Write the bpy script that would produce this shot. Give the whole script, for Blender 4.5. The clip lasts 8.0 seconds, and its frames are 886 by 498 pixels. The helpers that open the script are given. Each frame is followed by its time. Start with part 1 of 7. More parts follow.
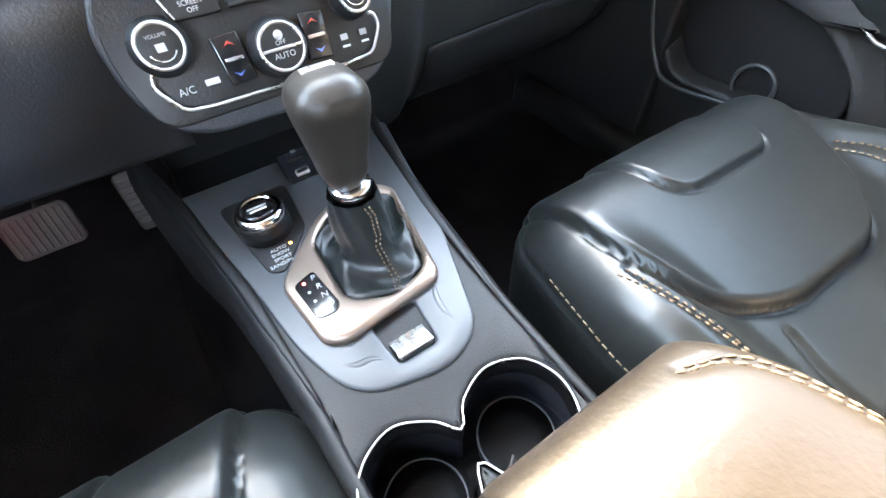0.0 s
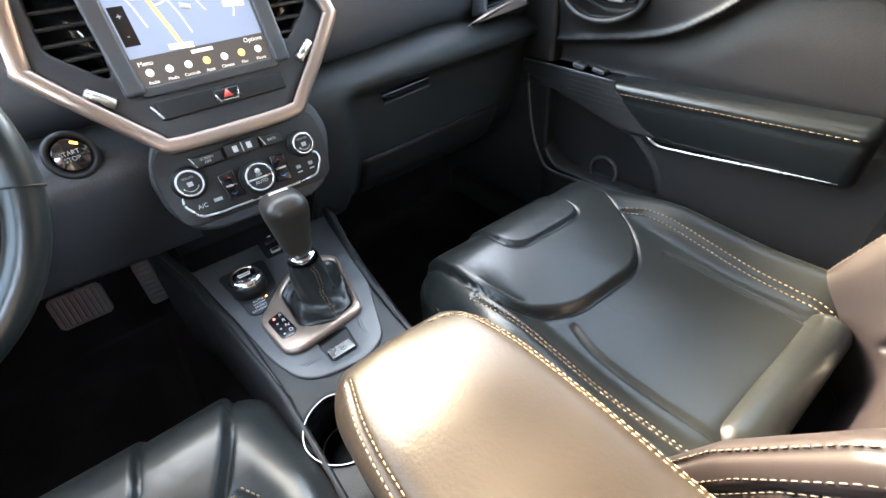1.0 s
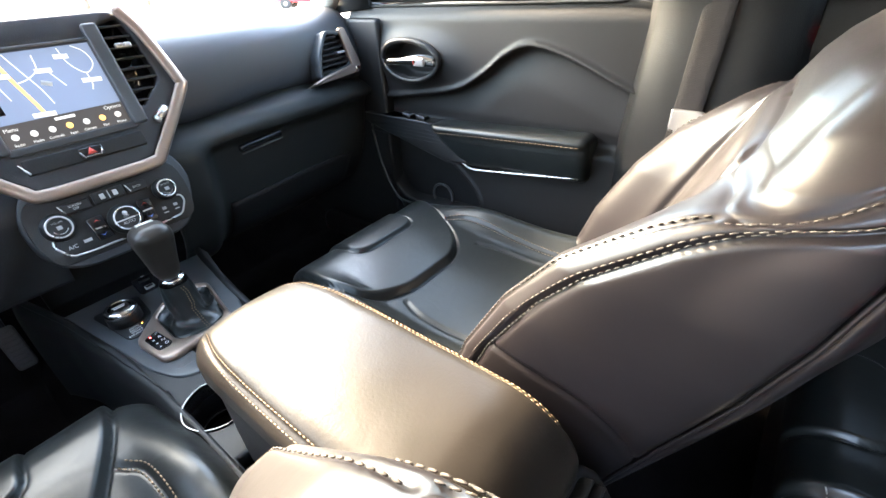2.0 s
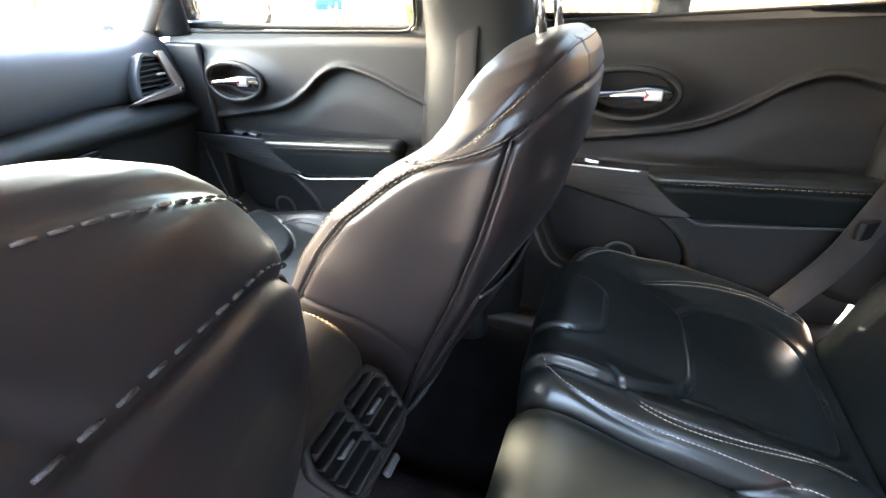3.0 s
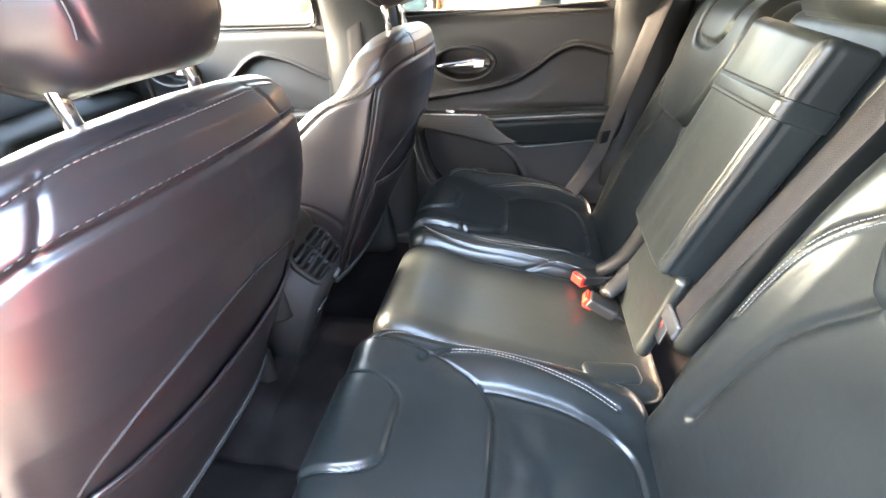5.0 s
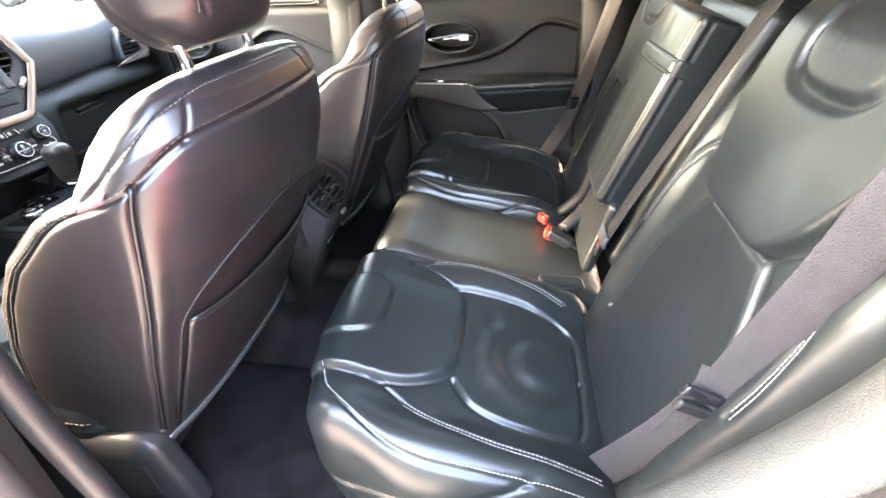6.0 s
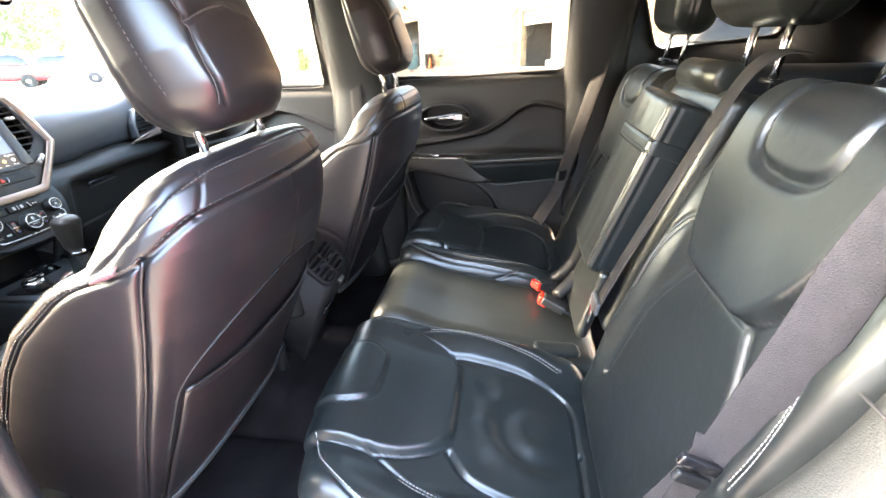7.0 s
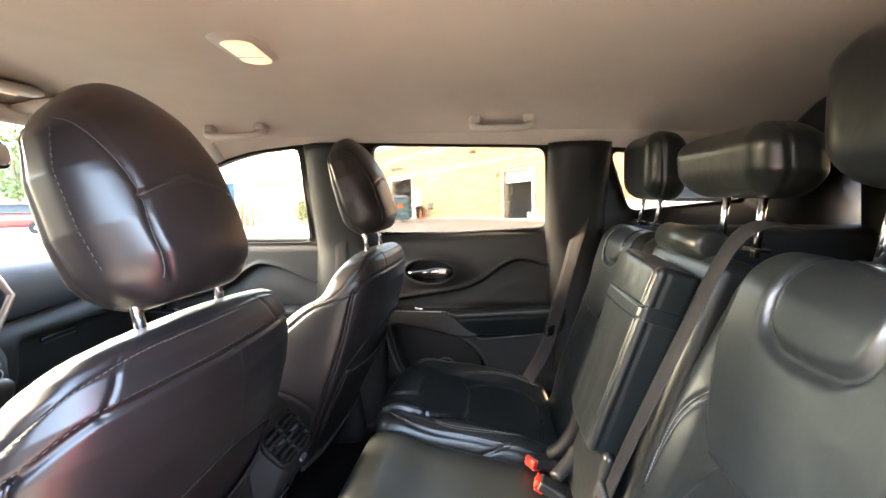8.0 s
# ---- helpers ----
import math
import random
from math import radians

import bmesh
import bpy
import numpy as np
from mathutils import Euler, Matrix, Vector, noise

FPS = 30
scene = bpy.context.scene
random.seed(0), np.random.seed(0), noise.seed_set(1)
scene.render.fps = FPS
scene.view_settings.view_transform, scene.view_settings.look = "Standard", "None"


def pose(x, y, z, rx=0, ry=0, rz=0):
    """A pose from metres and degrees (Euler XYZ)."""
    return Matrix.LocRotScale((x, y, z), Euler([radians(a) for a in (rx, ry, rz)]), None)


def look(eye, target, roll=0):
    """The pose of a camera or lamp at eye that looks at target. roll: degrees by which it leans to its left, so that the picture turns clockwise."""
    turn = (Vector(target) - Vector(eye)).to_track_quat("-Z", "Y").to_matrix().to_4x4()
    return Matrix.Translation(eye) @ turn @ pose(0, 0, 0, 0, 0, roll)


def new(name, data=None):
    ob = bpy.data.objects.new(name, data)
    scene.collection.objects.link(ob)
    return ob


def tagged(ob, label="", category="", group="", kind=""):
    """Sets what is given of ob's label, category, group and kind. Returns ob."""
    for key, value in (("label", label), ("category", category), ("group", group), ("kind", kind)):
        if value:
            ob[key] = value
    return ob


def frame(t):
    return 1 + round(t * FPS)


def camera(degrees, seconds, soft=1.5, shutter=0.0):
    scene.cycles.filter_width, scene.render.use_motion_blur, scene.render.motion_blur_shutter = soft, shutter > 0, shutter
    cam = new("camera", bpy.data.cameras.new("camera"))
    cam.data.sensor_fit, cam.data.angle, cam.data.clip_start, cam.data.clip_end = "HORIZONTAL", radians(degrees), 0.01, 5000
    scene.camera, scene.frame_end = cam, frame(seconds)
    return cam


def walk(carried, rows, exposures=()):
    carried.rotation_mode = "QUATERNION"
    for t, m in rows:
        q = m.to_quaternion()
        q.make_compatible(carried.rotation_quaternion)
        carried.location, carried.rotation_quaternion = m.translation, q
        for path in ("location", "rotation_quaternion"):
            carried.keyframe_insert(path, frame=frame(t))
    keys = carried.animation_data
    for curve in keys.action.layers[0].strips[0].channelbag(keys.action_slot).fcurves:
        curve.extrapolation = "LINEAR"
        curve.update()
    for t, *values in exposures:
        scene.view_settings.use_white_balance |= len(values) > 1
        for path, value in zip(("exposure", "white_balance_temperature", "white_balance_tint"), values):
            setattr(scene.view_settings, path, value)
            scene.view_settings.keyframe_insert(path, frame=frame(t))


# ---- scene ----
cam = camera(91.0, 8.0)
PATH = [
    (0, (-0.094, 0.129, 1.031), (0.606, 1.245, -0.474), -2.8),
    (0.5, (-0.095, 0.023, 1.121), (0.709, 1.262, -0.228), -4.1),
    (1, (-0.119, -0.097, 1.175), (0.773, 1.169, -0.091), -4.4),
    (1.2, (-0.13, -0.136, 1.187), (0.824, 1.133, -0.028), -4.5),
    (2.5, (-0.21, -0.43, 1.203), (1.283, 0.439, 0.195), -2.4),
    (3, (-0.26, -0.499, 1.195), (1.358, 0.132, 0.203), -0.5),
    (3.5, (-0.355, -0.57, 1.212), (1.323, -0.075, 0.244), -3.0),
    (4, (-0.455, -0.625, 1.249), (1.262, -0.252, 0.294), -2.8),
    (4.5, (-0.584, -0.661, 1.255), (1.122, -0.323, 0.267), -2.6),
    (5, (-0.695, -0.681, 1.252), (0.978, -0.385, 0.197), -1.7),
    (5.2, (-0.744, -0.698, 1.254), (0.909, -0.41, 0.166), -1.3),
    (6.5, (-0.954, -0.746, 1.283), (0.675, -0.473, 0.156), -1.5),
    (7, (-0.933, -0.745, 1.288), (0.85, -0.47, 0.424), -1.3),
    (7.5, (-0.883, -0.742, 1.287), (1.04, -0.473, 0.811), -1.1),
    (8, (-0.851, -0.755, 1.31), (1.118, -0.512, 1.063), -0.7),
]
walk(cam, [(t, look(eye, target, roll)) for t, eye, target, roll in PATH], [(0, 7.85, 8300, 13), (0.5, 7.55, 8300, 13), (1.0, 6.95, 8300, 13), (1.2, 6.8, 8200, 13), (2.5, 6.6, 7300, 10), (3.0, 7.15, 7500, 10), (3.5, 7.45, 7700, 11), (4.5, 7.65, 7800, 12), (5.2, 7.8, 7800, 12), (6.5, 7.3, 8200, 16), (7, 7.2, 7800, 12), (8, 6.5, 8000, 13)])

# ---- world, sun, exposure ----
SUN_AZ, SUN_EL = radians(88), radians(28)   # azimuth counted from +x towards +y


def make_world():
    w = bpy.data.worlds.new("sky")
    scene.world = w
    w.use_nodes = True
    nt = w.node_tree
    nt.nodes.clear()
    out = nt.nodes.new("ShaderNodeOutputWorld")
    bg = nt.nodes.new("ShaderNodeBackground")
    sky = nt.nodes.new("ShaderNodeTexSky")
    sky.sky_type = "NISHITA"
    sky.sun_disc = False
    sky.sun_elevation = SUN_EL
    sky.sun_rotation = radians(90) - SUN_AZ
    sky.air_density, sky.dust_density, sky.ozone_density = 1.0, 1.2, 0.7
    bg.inputs["Strength"].default_value = 0.15
    nt.links.new(sky.outputs[0], bg.inputs["Color"])
    nt.links.new(bg.outputs[0], out.inputs["Surface"])


make_world()
sun = new("sun", bpy.data.lights.new("sun", "SUN"))
sun.data.energy, sun.data.angle, sun.data.color = 0.7, radians(10), (1.0, 0.90, 0.74)
sun.matrix_world = look((20 * math.cos(SUN_AZ) * math.cos(SUN_EL), 20 * math.sin(SUN_AZ) * math.cos(SUN_EL), 20 * math.sin(SUN_EL)), (0, 0, 0))

# ---- materials ----
MATS = {}


def material(name, color, rough=0.5, metal=0.0, grain=0.0, grain_scale=400.0, mottle=0.0, mottle_scale=6.0, color2=None,
             spec=0.5, rough_var=0.0, kind="noise", coat=0.0, random_tint=0.0, wrinkle=0.0, wrinkle_scale=35.0):
    """A surface with variation at two scales: a fine relief and slow stains of colour and gloss."""
    m = bpy.data.materials.new(name)
    m.use_nodes = True
    nt = m.node_tree
    b = nt.nodes["Principled BSDF"]
    b.inputs["Base Color"].default_value = (*color, 1)
    b.inputs["Roughness"].default_value = rough
    b.inputs["Metallic"].default_value = metal
    b.inputs["Specular IOR Level"].default_value = spec
    b.inputs["Coat Weight"].default_value = coat
    tc = nt.nodes.new("ShaderNodeTexCoord")
    if grain:
        if kind == "cell":
            g = nt.nodes.new("ShaderNodeTexVoronoi")
            g.feature = "DISTANCE_TO_EDGE"
            h = g.outputs["Distance"]
        elif kind == "weave":
            g = nt.nodes.new("ShaderNodeTexWave")
            g.inputs["Distortion"].default_value = 1.5
            h = g.outputs["Fac"]
        else:
            g = nt.nodes.new("ShaderNodeTexNoise")
            g.inputs["Detail"].default_value = 3
            h = g.outputs["Fac"]
        g.inputs["Scale"].default_value = grain_scale
        nt.links.new(tc.outputs["Object"], g.inputs["Vector"])
        bump = nt.nodes.new("ShaderNodeBump")
        bump.inputs["Strength"].default_value = grain
        bump.inputs["Distance"].default_value = 0.001
        nt.links.new(h, bump.inputs["Height"])
        nt.links.new(bump.outputs[0], b.inputs["Normal"])
        if wrinkle:
            wn = nt.nodes.new("ShaderNodeTexNoise")
            wn.inputs["Scale"].default_value, wn.inputs["Detail"].default_value, wn.inputs["Distortion"].default_value = wrinkle_scale, 1.5, 0.8
            nt.links.new(tc.outputs["Object"], wn.inputs["Vector"])
            wb = nt.nodes.new("ShaderNodeBump")
            wb.inputs["Strength"].default_value, wb.inputs["Distance"].default_value = wrinkle, 0.004
            nt.links.new(wn.outputs["Fac"], wb.inputs["Height"])
            nt.links.new(wb.outputs[0], bump.inputs["Normal"])
    if mottle or color2 or rough_var:
        n = nt.nodes.new("ShaderNodeTexNoise")
        n.inputs["Scale"].default_value = mottle_scale
        n.inputs["Detail"].default_value = 5
        nt.links.new(tc.outputs["Object"], n.inputs["Vector"])
        ramp = nt.nodes.new("ShaderNodeMapRange")
        ramp.inputs["From Min"].default_value, ramp.inputs["From Max"].default_value = 0.35, 0.65
        nt.links.new(n.outputs["Fac"], ramp.inputs["Value"])
        if mottle or color2:
            mix = nt.nodes.new("ShaderNodeMix")
            mix.data_type = "RGBA"
            mix.inputs[6].default_value = (*color, 1)
            mix.inputs[7].default_value = (*(color2 or [c * (1 + mottle) for c in color]), 1)
            nt.links.new(ramp.outputs[0], mix.inputs[0])
            last = mix.outputs[2]
            if random_tint:
                info = nt.nodes.new("ShaderNodeObjectInfo")
                hsv = nt.nodes.new("ShaderNodeHueSaturation")
                mr = nt.nodes.new("ShaderNodeMapRange")
                mr.inputs["To Min"].default_value, mr.inputs["To Max"].default_value = 1 - random_tint, 1 + random_tint
                nt.links.new(info.outputs["Random"], mr.inputs["Value"])
                nt.links.new(mr.outputs[0], hsv.inputs["Value"])
                nt.links.new(last, hsv.inputs["Color"])
                last = hsv.outputs[0]
            nt.links.new(last, b.inputs["Base Color"])
        if rough_var:
            r = nt.nodes.new("ShaderNodeMapRange")
            r.inputs["To Min"].default_value, r.inputs["To Max"].default_value = rough - rough_var, rough + rough_var
            nt.links.new(ramp.outputs[0], r.inputs["Value"])
            nt.links.new(r.outputs[0], b.inputs["Roughness"])
    MATS[name] = m
    return m


def glow(name, color, strength):
    m = material(name, color, 0.4)
    b = m.node_tree.nodes["Principled BSDF"]
    b.inputs["Emission Color"].default_value = (*color, 1)
    b.inputs["Emission Strength"].default_value = strength
    return m


def glass_material(name, tint):
    """A thin pane: mostly clear, with a mirror's share at the surface."""
    m = bpy.data.materials.new(name)
    m.use_nodes = True
    nt = m.node_tree
    nt.nodes.clear()
    out = nt.nodes.new("ShaderNodeOutputMaterial")
    tr = nt.nodes.new("ShaderNodeBsdfTransparent")
    tr.inputs[0].default_value = (*tint, 1)
    gl = nt.nodes.new("ShaderNodeBsdfGlossy")
    gl.inputs["Roughness"].default_value = 0.02
    mix = nt.nodes.new("ShaderNodeMixShader")
    mix.inputs[0].default_value = 0.05
    nt.links.new(tr.outputs[0], mix.inputs[1])
    nt.links.new(gl.outputs[0], mix.inputs[2])
    nt.links.new(mix.outputs[0], out.inputs[0])
    MATS[name] = m
    return m


leather = material("leather", (0.0075, 0.0090, 0.0088), 0.32, grain=0.05, grain_scale=300, mottle=0.25, mottle_scale=9, rough_var=0.02, wrinkle=0.14, wrinkle_scale=34, spec=0.38)
leather_back = material("leather_back", (0.0095, 0.0078, 0.0082), 0.345, grain=0.05, grain_scale=300, mottle=0.25, mottle_scale=7, rough_var=0.02, wrinkle=0.08, wrinkle_scale=26, spec=0.48)
leather_lid = material("leather_lid", (0.013, 0.0105, 0.0082), 0.40, grain=0.2, grain_scale=330, mottle=0.3, mottle_scale=9, rough_var=0.03, wrinkle=0.06, wrinkle_scale=60, spec=0.3)
mark_dim = material("mark_dim", (0.30, 0.30, 0.30), 0.5, mottle=0.05)
plastic_panel = material("plastic_panel", (0.0125, 0.0135, 0.013), 0.50, grain=0.6, grain_scale=700, mottle=0.2, mottle_scale=5, rough_var=0.03, spec=0.24)
plastic = material("plastic", (0.0080, 0.0080, 0.0080), 0.48, grain=0.35, grain_scale=520, mottle=0.2, mottle_scale=5, rough_var=0.04, spec=0.35)
# Black plastic again, a touch lighter to carry the light on the doors.
plastic_door_lit = material("plastic_door_lit", (0.0100, 0.0092, 0.0088), 0.50, grain=0.45, grain_scale=520, mottle=0.2, mottle_scale=5, rough_var=0.04, spec=0.34)
plastic_dash = material("plastic_dash", (0.019, 0.021, 0.024), 0.50, grain=0.35, grain_scale=500, mottle=0.2, mottle_scale=4, rough_var=0.04)
plastic_grey = material("plastic_grey", (0.032, 0.033, 0.034), 0.42, grain=0.15, grain_scale=900, mottle=0.12, mottle_scale=8, rough_var=0.04)
# Black pedal rubber, coloured brown-grey as it looks when lit.
pedal_lit = material("pedal_lit", (0.055, 0.048, 0.043), 0.6, grain=0.3, grain_scale=300, mottle=0.4, mottle_scale=20)
plastic_silver = material("plastic_silver", (0.045, 0.048, 0.051), 0.38, mottle=0.1, mottle_scale=9)
gloss_black = material("gloss_black", (0.008, 0.008, 0.009), 0.12, mottle=0.3, mottle_scale=12, rough_var=0.04)
rubber = material("rubber", (0.009, 0.0085, 0.0085), 0.6, grain=0.2, grain_scale=300, mottle=0.3, spec=0.2)
carpet = material("carpet", (0.0052, 0.0043, 0.0043), 0.97, grain=1.0, grain_scale=420, mottle=0.9, mottle_scale=14, spec=0.04)
headliner = material("headliner", (0.47, 0.42, 0.36), 0.92, grain=0.5, grain_scale=900, mottle=0.08, mottle_scale=5, spec=0.15)
headliner_plastic = material("headliner_plastic", (0.45, 0.41, 0.36), 0.6, grain=0.2, grain_scale=700, mottle=0.06)
pillar_grey = material("pillar_grey", (0.42, 0.41, 0.39), 0.75, grain=0.4, grain_scale=800, mottle=0.06, mottle_scale=5)
chrome = material("chrome", (0.75, 0.76, 0.78), 0.12, metal=1.0, rough_var=0.05, mottle_scale=30)
satin = material("satin", (0.55, 0.54, 0.52), 0.3, metal=0.9, rough_var=0.06, mottle_scale=40)
champagne = material("champagne", (0.31, 0.235, 0.19), 0.36, metal=0.75, grain=0.05, grain_scale=1500, mottle=0.06, rough_var=0.04)
thread = material("thread", (0.15, 0.10, 0.06), 0.8, grain=0.4, grain_scale=2500, mottle=0.3, mottle_scale=200)
thread_grey = material("thread_grey", (0.19, 0.175, 0.16), 0.8, grain=0.4, grain_scale=2500, mottle=0.3, mottle_scale=200)
thread_dark = material("thread_dark", (0.03, 0.027, 0.026), 0.8, grain=0.4, grain_scale=2500, mottle=0.3, mottle_scale=200)
thread_back = material("thread_back", (0.062, 0.050, 0.043), 0.8, grain=0.4, grain_scale=2500, mottle=0.3, mottle_scale=200)
thread_seam = material("thread_seam", (0.018, 0.016, 0.015), 0.8, grain=0.4, grain_scale=2500, mottle=0.3, mottle_scale=200)
tag_cloth = material("tag_cloth", (0.065, 0.030, 0.032), 0.85, grain=0.6, grain_scale=500, mottle=1.2, mottle_scale=260)
webbing = material("webbing", (0.0155, 0.0138, 0.0140), 0.72, grain=0.7, grain_scale=380, kind="cell", mottle=0.2, mottle_scale=60, spec=0.18)
buckle_red = material("buckle_red", (0.62, 0.022, 0.012), 0.5, mottle=0.1, mottle_scale=30, spec=0.25)
car_red = material("car_red", (0.48, 0.008, 0.012), 0.22, coat=1.0, mottle=0.08, mottle_scale=3)
mark_white = material("mark_white", (0.45, 0.45, 0.45), 0.5, mottle=0.05)
mark_red = material("mark_red", (0.6, 0.05, 0.03), 0.4, mottle=0.05)
mark_blue = material("mark_blue", (0.05, 0.12, 0.4), 0.4, mottle=0.05)
led_red = glow("led_red", (1.0, 0.08, 0.08), 0.25)
led_amber = glow("led_amber", (1.0, 0.35, 0.05), 0.15)
lamp_on = glow("lamp_on", (1.0, 0.62, 0.40), 0.014)
screen_map = glow("screen_map", (0.075, 0.105, 0.17), 0.04)
screen_road = glow("screen_road", (0.85, 0.42, 0.12), 0.03)
screen_pale = glow("screen_pale", (0.5, 0.52, 0.52), 0.02)
screen_dark = glow("screen_dark", (0.010, 0.010, 0.011), 0.1)
glass = glass_material("glass", (0.66, 0.69, 0.68))
glass_dark = glass_material("glass_dark", (0.30, 0.30, 0.29))
glass_side = glass_material("glass_side", (0.50, 0.52, 0.51))
asphalt = material("asphalt", (0.24, 0.200, 0.163), 0.9, grain=0.8, grain_scale=60, mottle=0.25, mottle_scale=0.6, spec=0.2)
block = material("block", (0.43, 0.285, 0.175), 0.85, grain=0.9, grain_scale=25, mottle=0.25, mottle_scale=2.0, random_tint=0.15)
mortar = material("mortar", (0.28, 0.195, 0.125), 0.9, grain=0.6, grain_scale=30, mottle=0.15)
block_pale = material("block_pale", (0.55, 0.42, 0.27), 0.85, grain=0.8, grain_scale=25, mottle=0.2, mottle_scale=2.0)
concrete = material("concrete", (0.45, 0.42, 0.38), 0.85, grain=0.6, grain_scale=30, mottle=0.2, mottle_scale=1)
paint_white = material("paint_white", (0.75, 0.75, 0.73), 0.45, mottle=0.08, mottle_scale=2)
paint_blue = material("paint_blue", (0.02, 0.09, 0.28), 0.45, mottle=0.3, mottle_scale=2)
paint_green = material("paint_green", (0.10, 0.16, 0.15), 0.5, mottle=0.3, mottle_scale=3)
dark_wall = material("dark_wall", (0.13, 0.122, 0.115), 0.9, grain=0.6, grain_scale=30, mottle=0.4, mottle_scale=1.2)
dark_inside = material("dark_inside", (0.34, 0.34, 0.33), 0.8, mottle=0.3, mottle_scale=1)
timber = material("timber", (0.30, 0.20, 0.12), 0.8, grain=0.5, grain_scale=40, mottle=0.5, mottle_scale=5, random_tint=0.3)
orange = material("orange", (0.7, 0.16, 0.03), 0.5, mottle=0.2)
bark = material("bark", (0.10, 0.07, 0.05), 0.9, grain=0.8, grain_scale=30, mottle=0.4)
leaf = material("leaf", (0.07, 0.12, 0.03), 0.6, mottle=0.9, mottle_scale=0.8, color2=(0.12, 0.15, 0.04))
# Paler, bluer green than leaf: distance haze put into the colour.
leaf_hazed = material("leaf_hazed", (0.09, 0.13, 0.06), 0.8, mottle=0.6, mottle_scale=0.2)

from mathutils import bvhtree

# ---- mesh tools ----
def data_mesh(name, V, F, mat, smooth=True):
    me = bpy.data.meshes.new(name)
    me.from_pydata([tuple(map(float, v)) for v in V], [], [tuple(map(int, f)) for f in F])
    me.materials.append(mat)
    if smooth:
        me.polygons.foreach_set("use_smooth", [True] * len(me.polygons))
    me.update()
    return me

def part(name, geo, mat, parent=None, label="", smooth=True):
    """Links one mesh (vertices, faces) or bmesh as one object under a thing or part."""
    if isinstance(geo, bmesh.types.BMesh):
        me = bpy.data.meshes.new(name)
        geo.to_mesh(me)
        geo.free()
        me.materials.append(mat)
        me.polygons.foreach_set("use_smooth", [smooth] * len(me.polygons))
    else:
        me = data_mesh(name, geo[0], geo[1], mat, smooth)
    ob = new(name, me)
    if parent is not None:
        ob.parent = parent
    if label:
        ob["label"] = label
    if name in ("stitching", "piping"):
        ob["kind"] = "stuff"
    return ob

def thing(name, label, category, group="", kind="", at=(0, 0, 0)):
    ob = new(name)
    ob.location = at
    ob.empty_display_size = 0.05
    return tagged(ob, label, category, group, kind)

def join(*geos):
    V, F, n = [], [], 0
    for v, f in geos:
        V.extend(map(tuple, v))
        F.extend([tuple(i + n for i in q) for q in f])
        n += len(v)
    return np.array(V), F

def moved(geo, m):
    V = np.asarray(geo[0], float)
    R = np.array(m.to_3x3())
    out = V @ R.T + np.array(m.translation)
    return out, (geo[1] if m.determinant() > 0 else [tuple(reversed(f)) for f in geo[1]])

def axis_samples(h, r, n, k):
    """Samples from -h to h: n over the flat middle, k round each corner of radius r."""
    a = np.tan(np.linspace(0, math.pi / 4, k + 1)) * r
    mid = np.linspace(-(h - r), h - r, max(n, 1) + 1)
    return np.concatenate([-(h - r) - a[:0:-1], mid, (h - r) + a[1:]])

def rbox(hx, hy, hz, r, n=(6, 6, 6), k=3, deform=None):
    """A rounded block round the origin. r: one radius or three. deform(P, N) gives the new places."""
    rr = np.minimum(np.array(r if hasattr(r, "__len__") else (r, r, r), float), np.array([hx, hy, hz]) * 0.999)
    h = np.array([hx, hy, hz])
    S = [axis_samples(h[i], rr[i], n[i], k) for i in range(3)]
    index, P, F = {}, [], []

    def vid(p):
        key = tuple(np.round(p, 6))
        if key not in index:
            index[key] = len(P)
            P.append(p)
        return index[key]

    for ax in range(3):
        u, v = [(1, 2), (2, 0), (0, 1)][ax]
        for sgn in (-1, 1):
            ids = []
            for a in S[u]:
                row = []
                for b in S[v]:
                    p = np.zeros(3)
                    p[ax], p[u], p[v] = sgn * h[ax], a, b
                    row.append(vid(p))
                ids.append(row)
            for i in range(len(ids) - 1):
                for j in range(len(ids[0]) - 1):
                    q = (ids[i][j], ids[i + 1][j], ids[i + 1][j + 1], ids[i][j + 1])
                    F.append(q if sgn > 0 else q[::-1])
    P = np.array(P)
    c = np.clip(P, -(h - rr), h - rr)
    d = (P - c) / rr
    N = d / np.maximum(np.linalg.norm(d, axis=1, keepdims=True), 1e-9)
    P = c + N * rr
    N = N / rr
    N /= np.linalg.norm(N, axis=1, keepdims=True)
    if deform:
        P = deform(P, N)
    return P, F

def box(x0, x1, y0, y1, z0, z1, r=0.004, k=2):
    V, F = rbox((x1 - x0) / 2, (y1 - y0) / 2, (z1 - z0) / 2, min(r, 0.45 * min(x1 - x0, y1 - y0, z1 - z0)), (1, 1, 1), k)
    return V + np.array([(x0 + x1) / 2, (y0 + y1) / 2, (z0 + z1) / 2]), F

def spline(points, n=40, closed=False):
    """A smooth curve through the points, evenly sampled along its length."""
    p = np.array(points, float)
    if closed:
        p = np.vstack([p[-1:], p, p[:2]])
    else:
        p = np.vstack([2 * p[0] - p[1], p, 2 * p[-1] - p[-2]])
    out = []
    for i in range(1, len(p) - 2):
        t = np.linspace(0, 1, 24, endpoint=False)[:, None]
        a, b, c, d = p[i - 1], p[i], p[i + 1], p[i + 2]
        out.append(0.5 * (2 * b + (c - a) * t + (2 * a - 5 * b + 4 * c - d) * t**2 + (3 * b - a - 3 * c + d) * t**3))
    q = np.vstack(out + [p[-2:-1]])
    return resample(q, n)

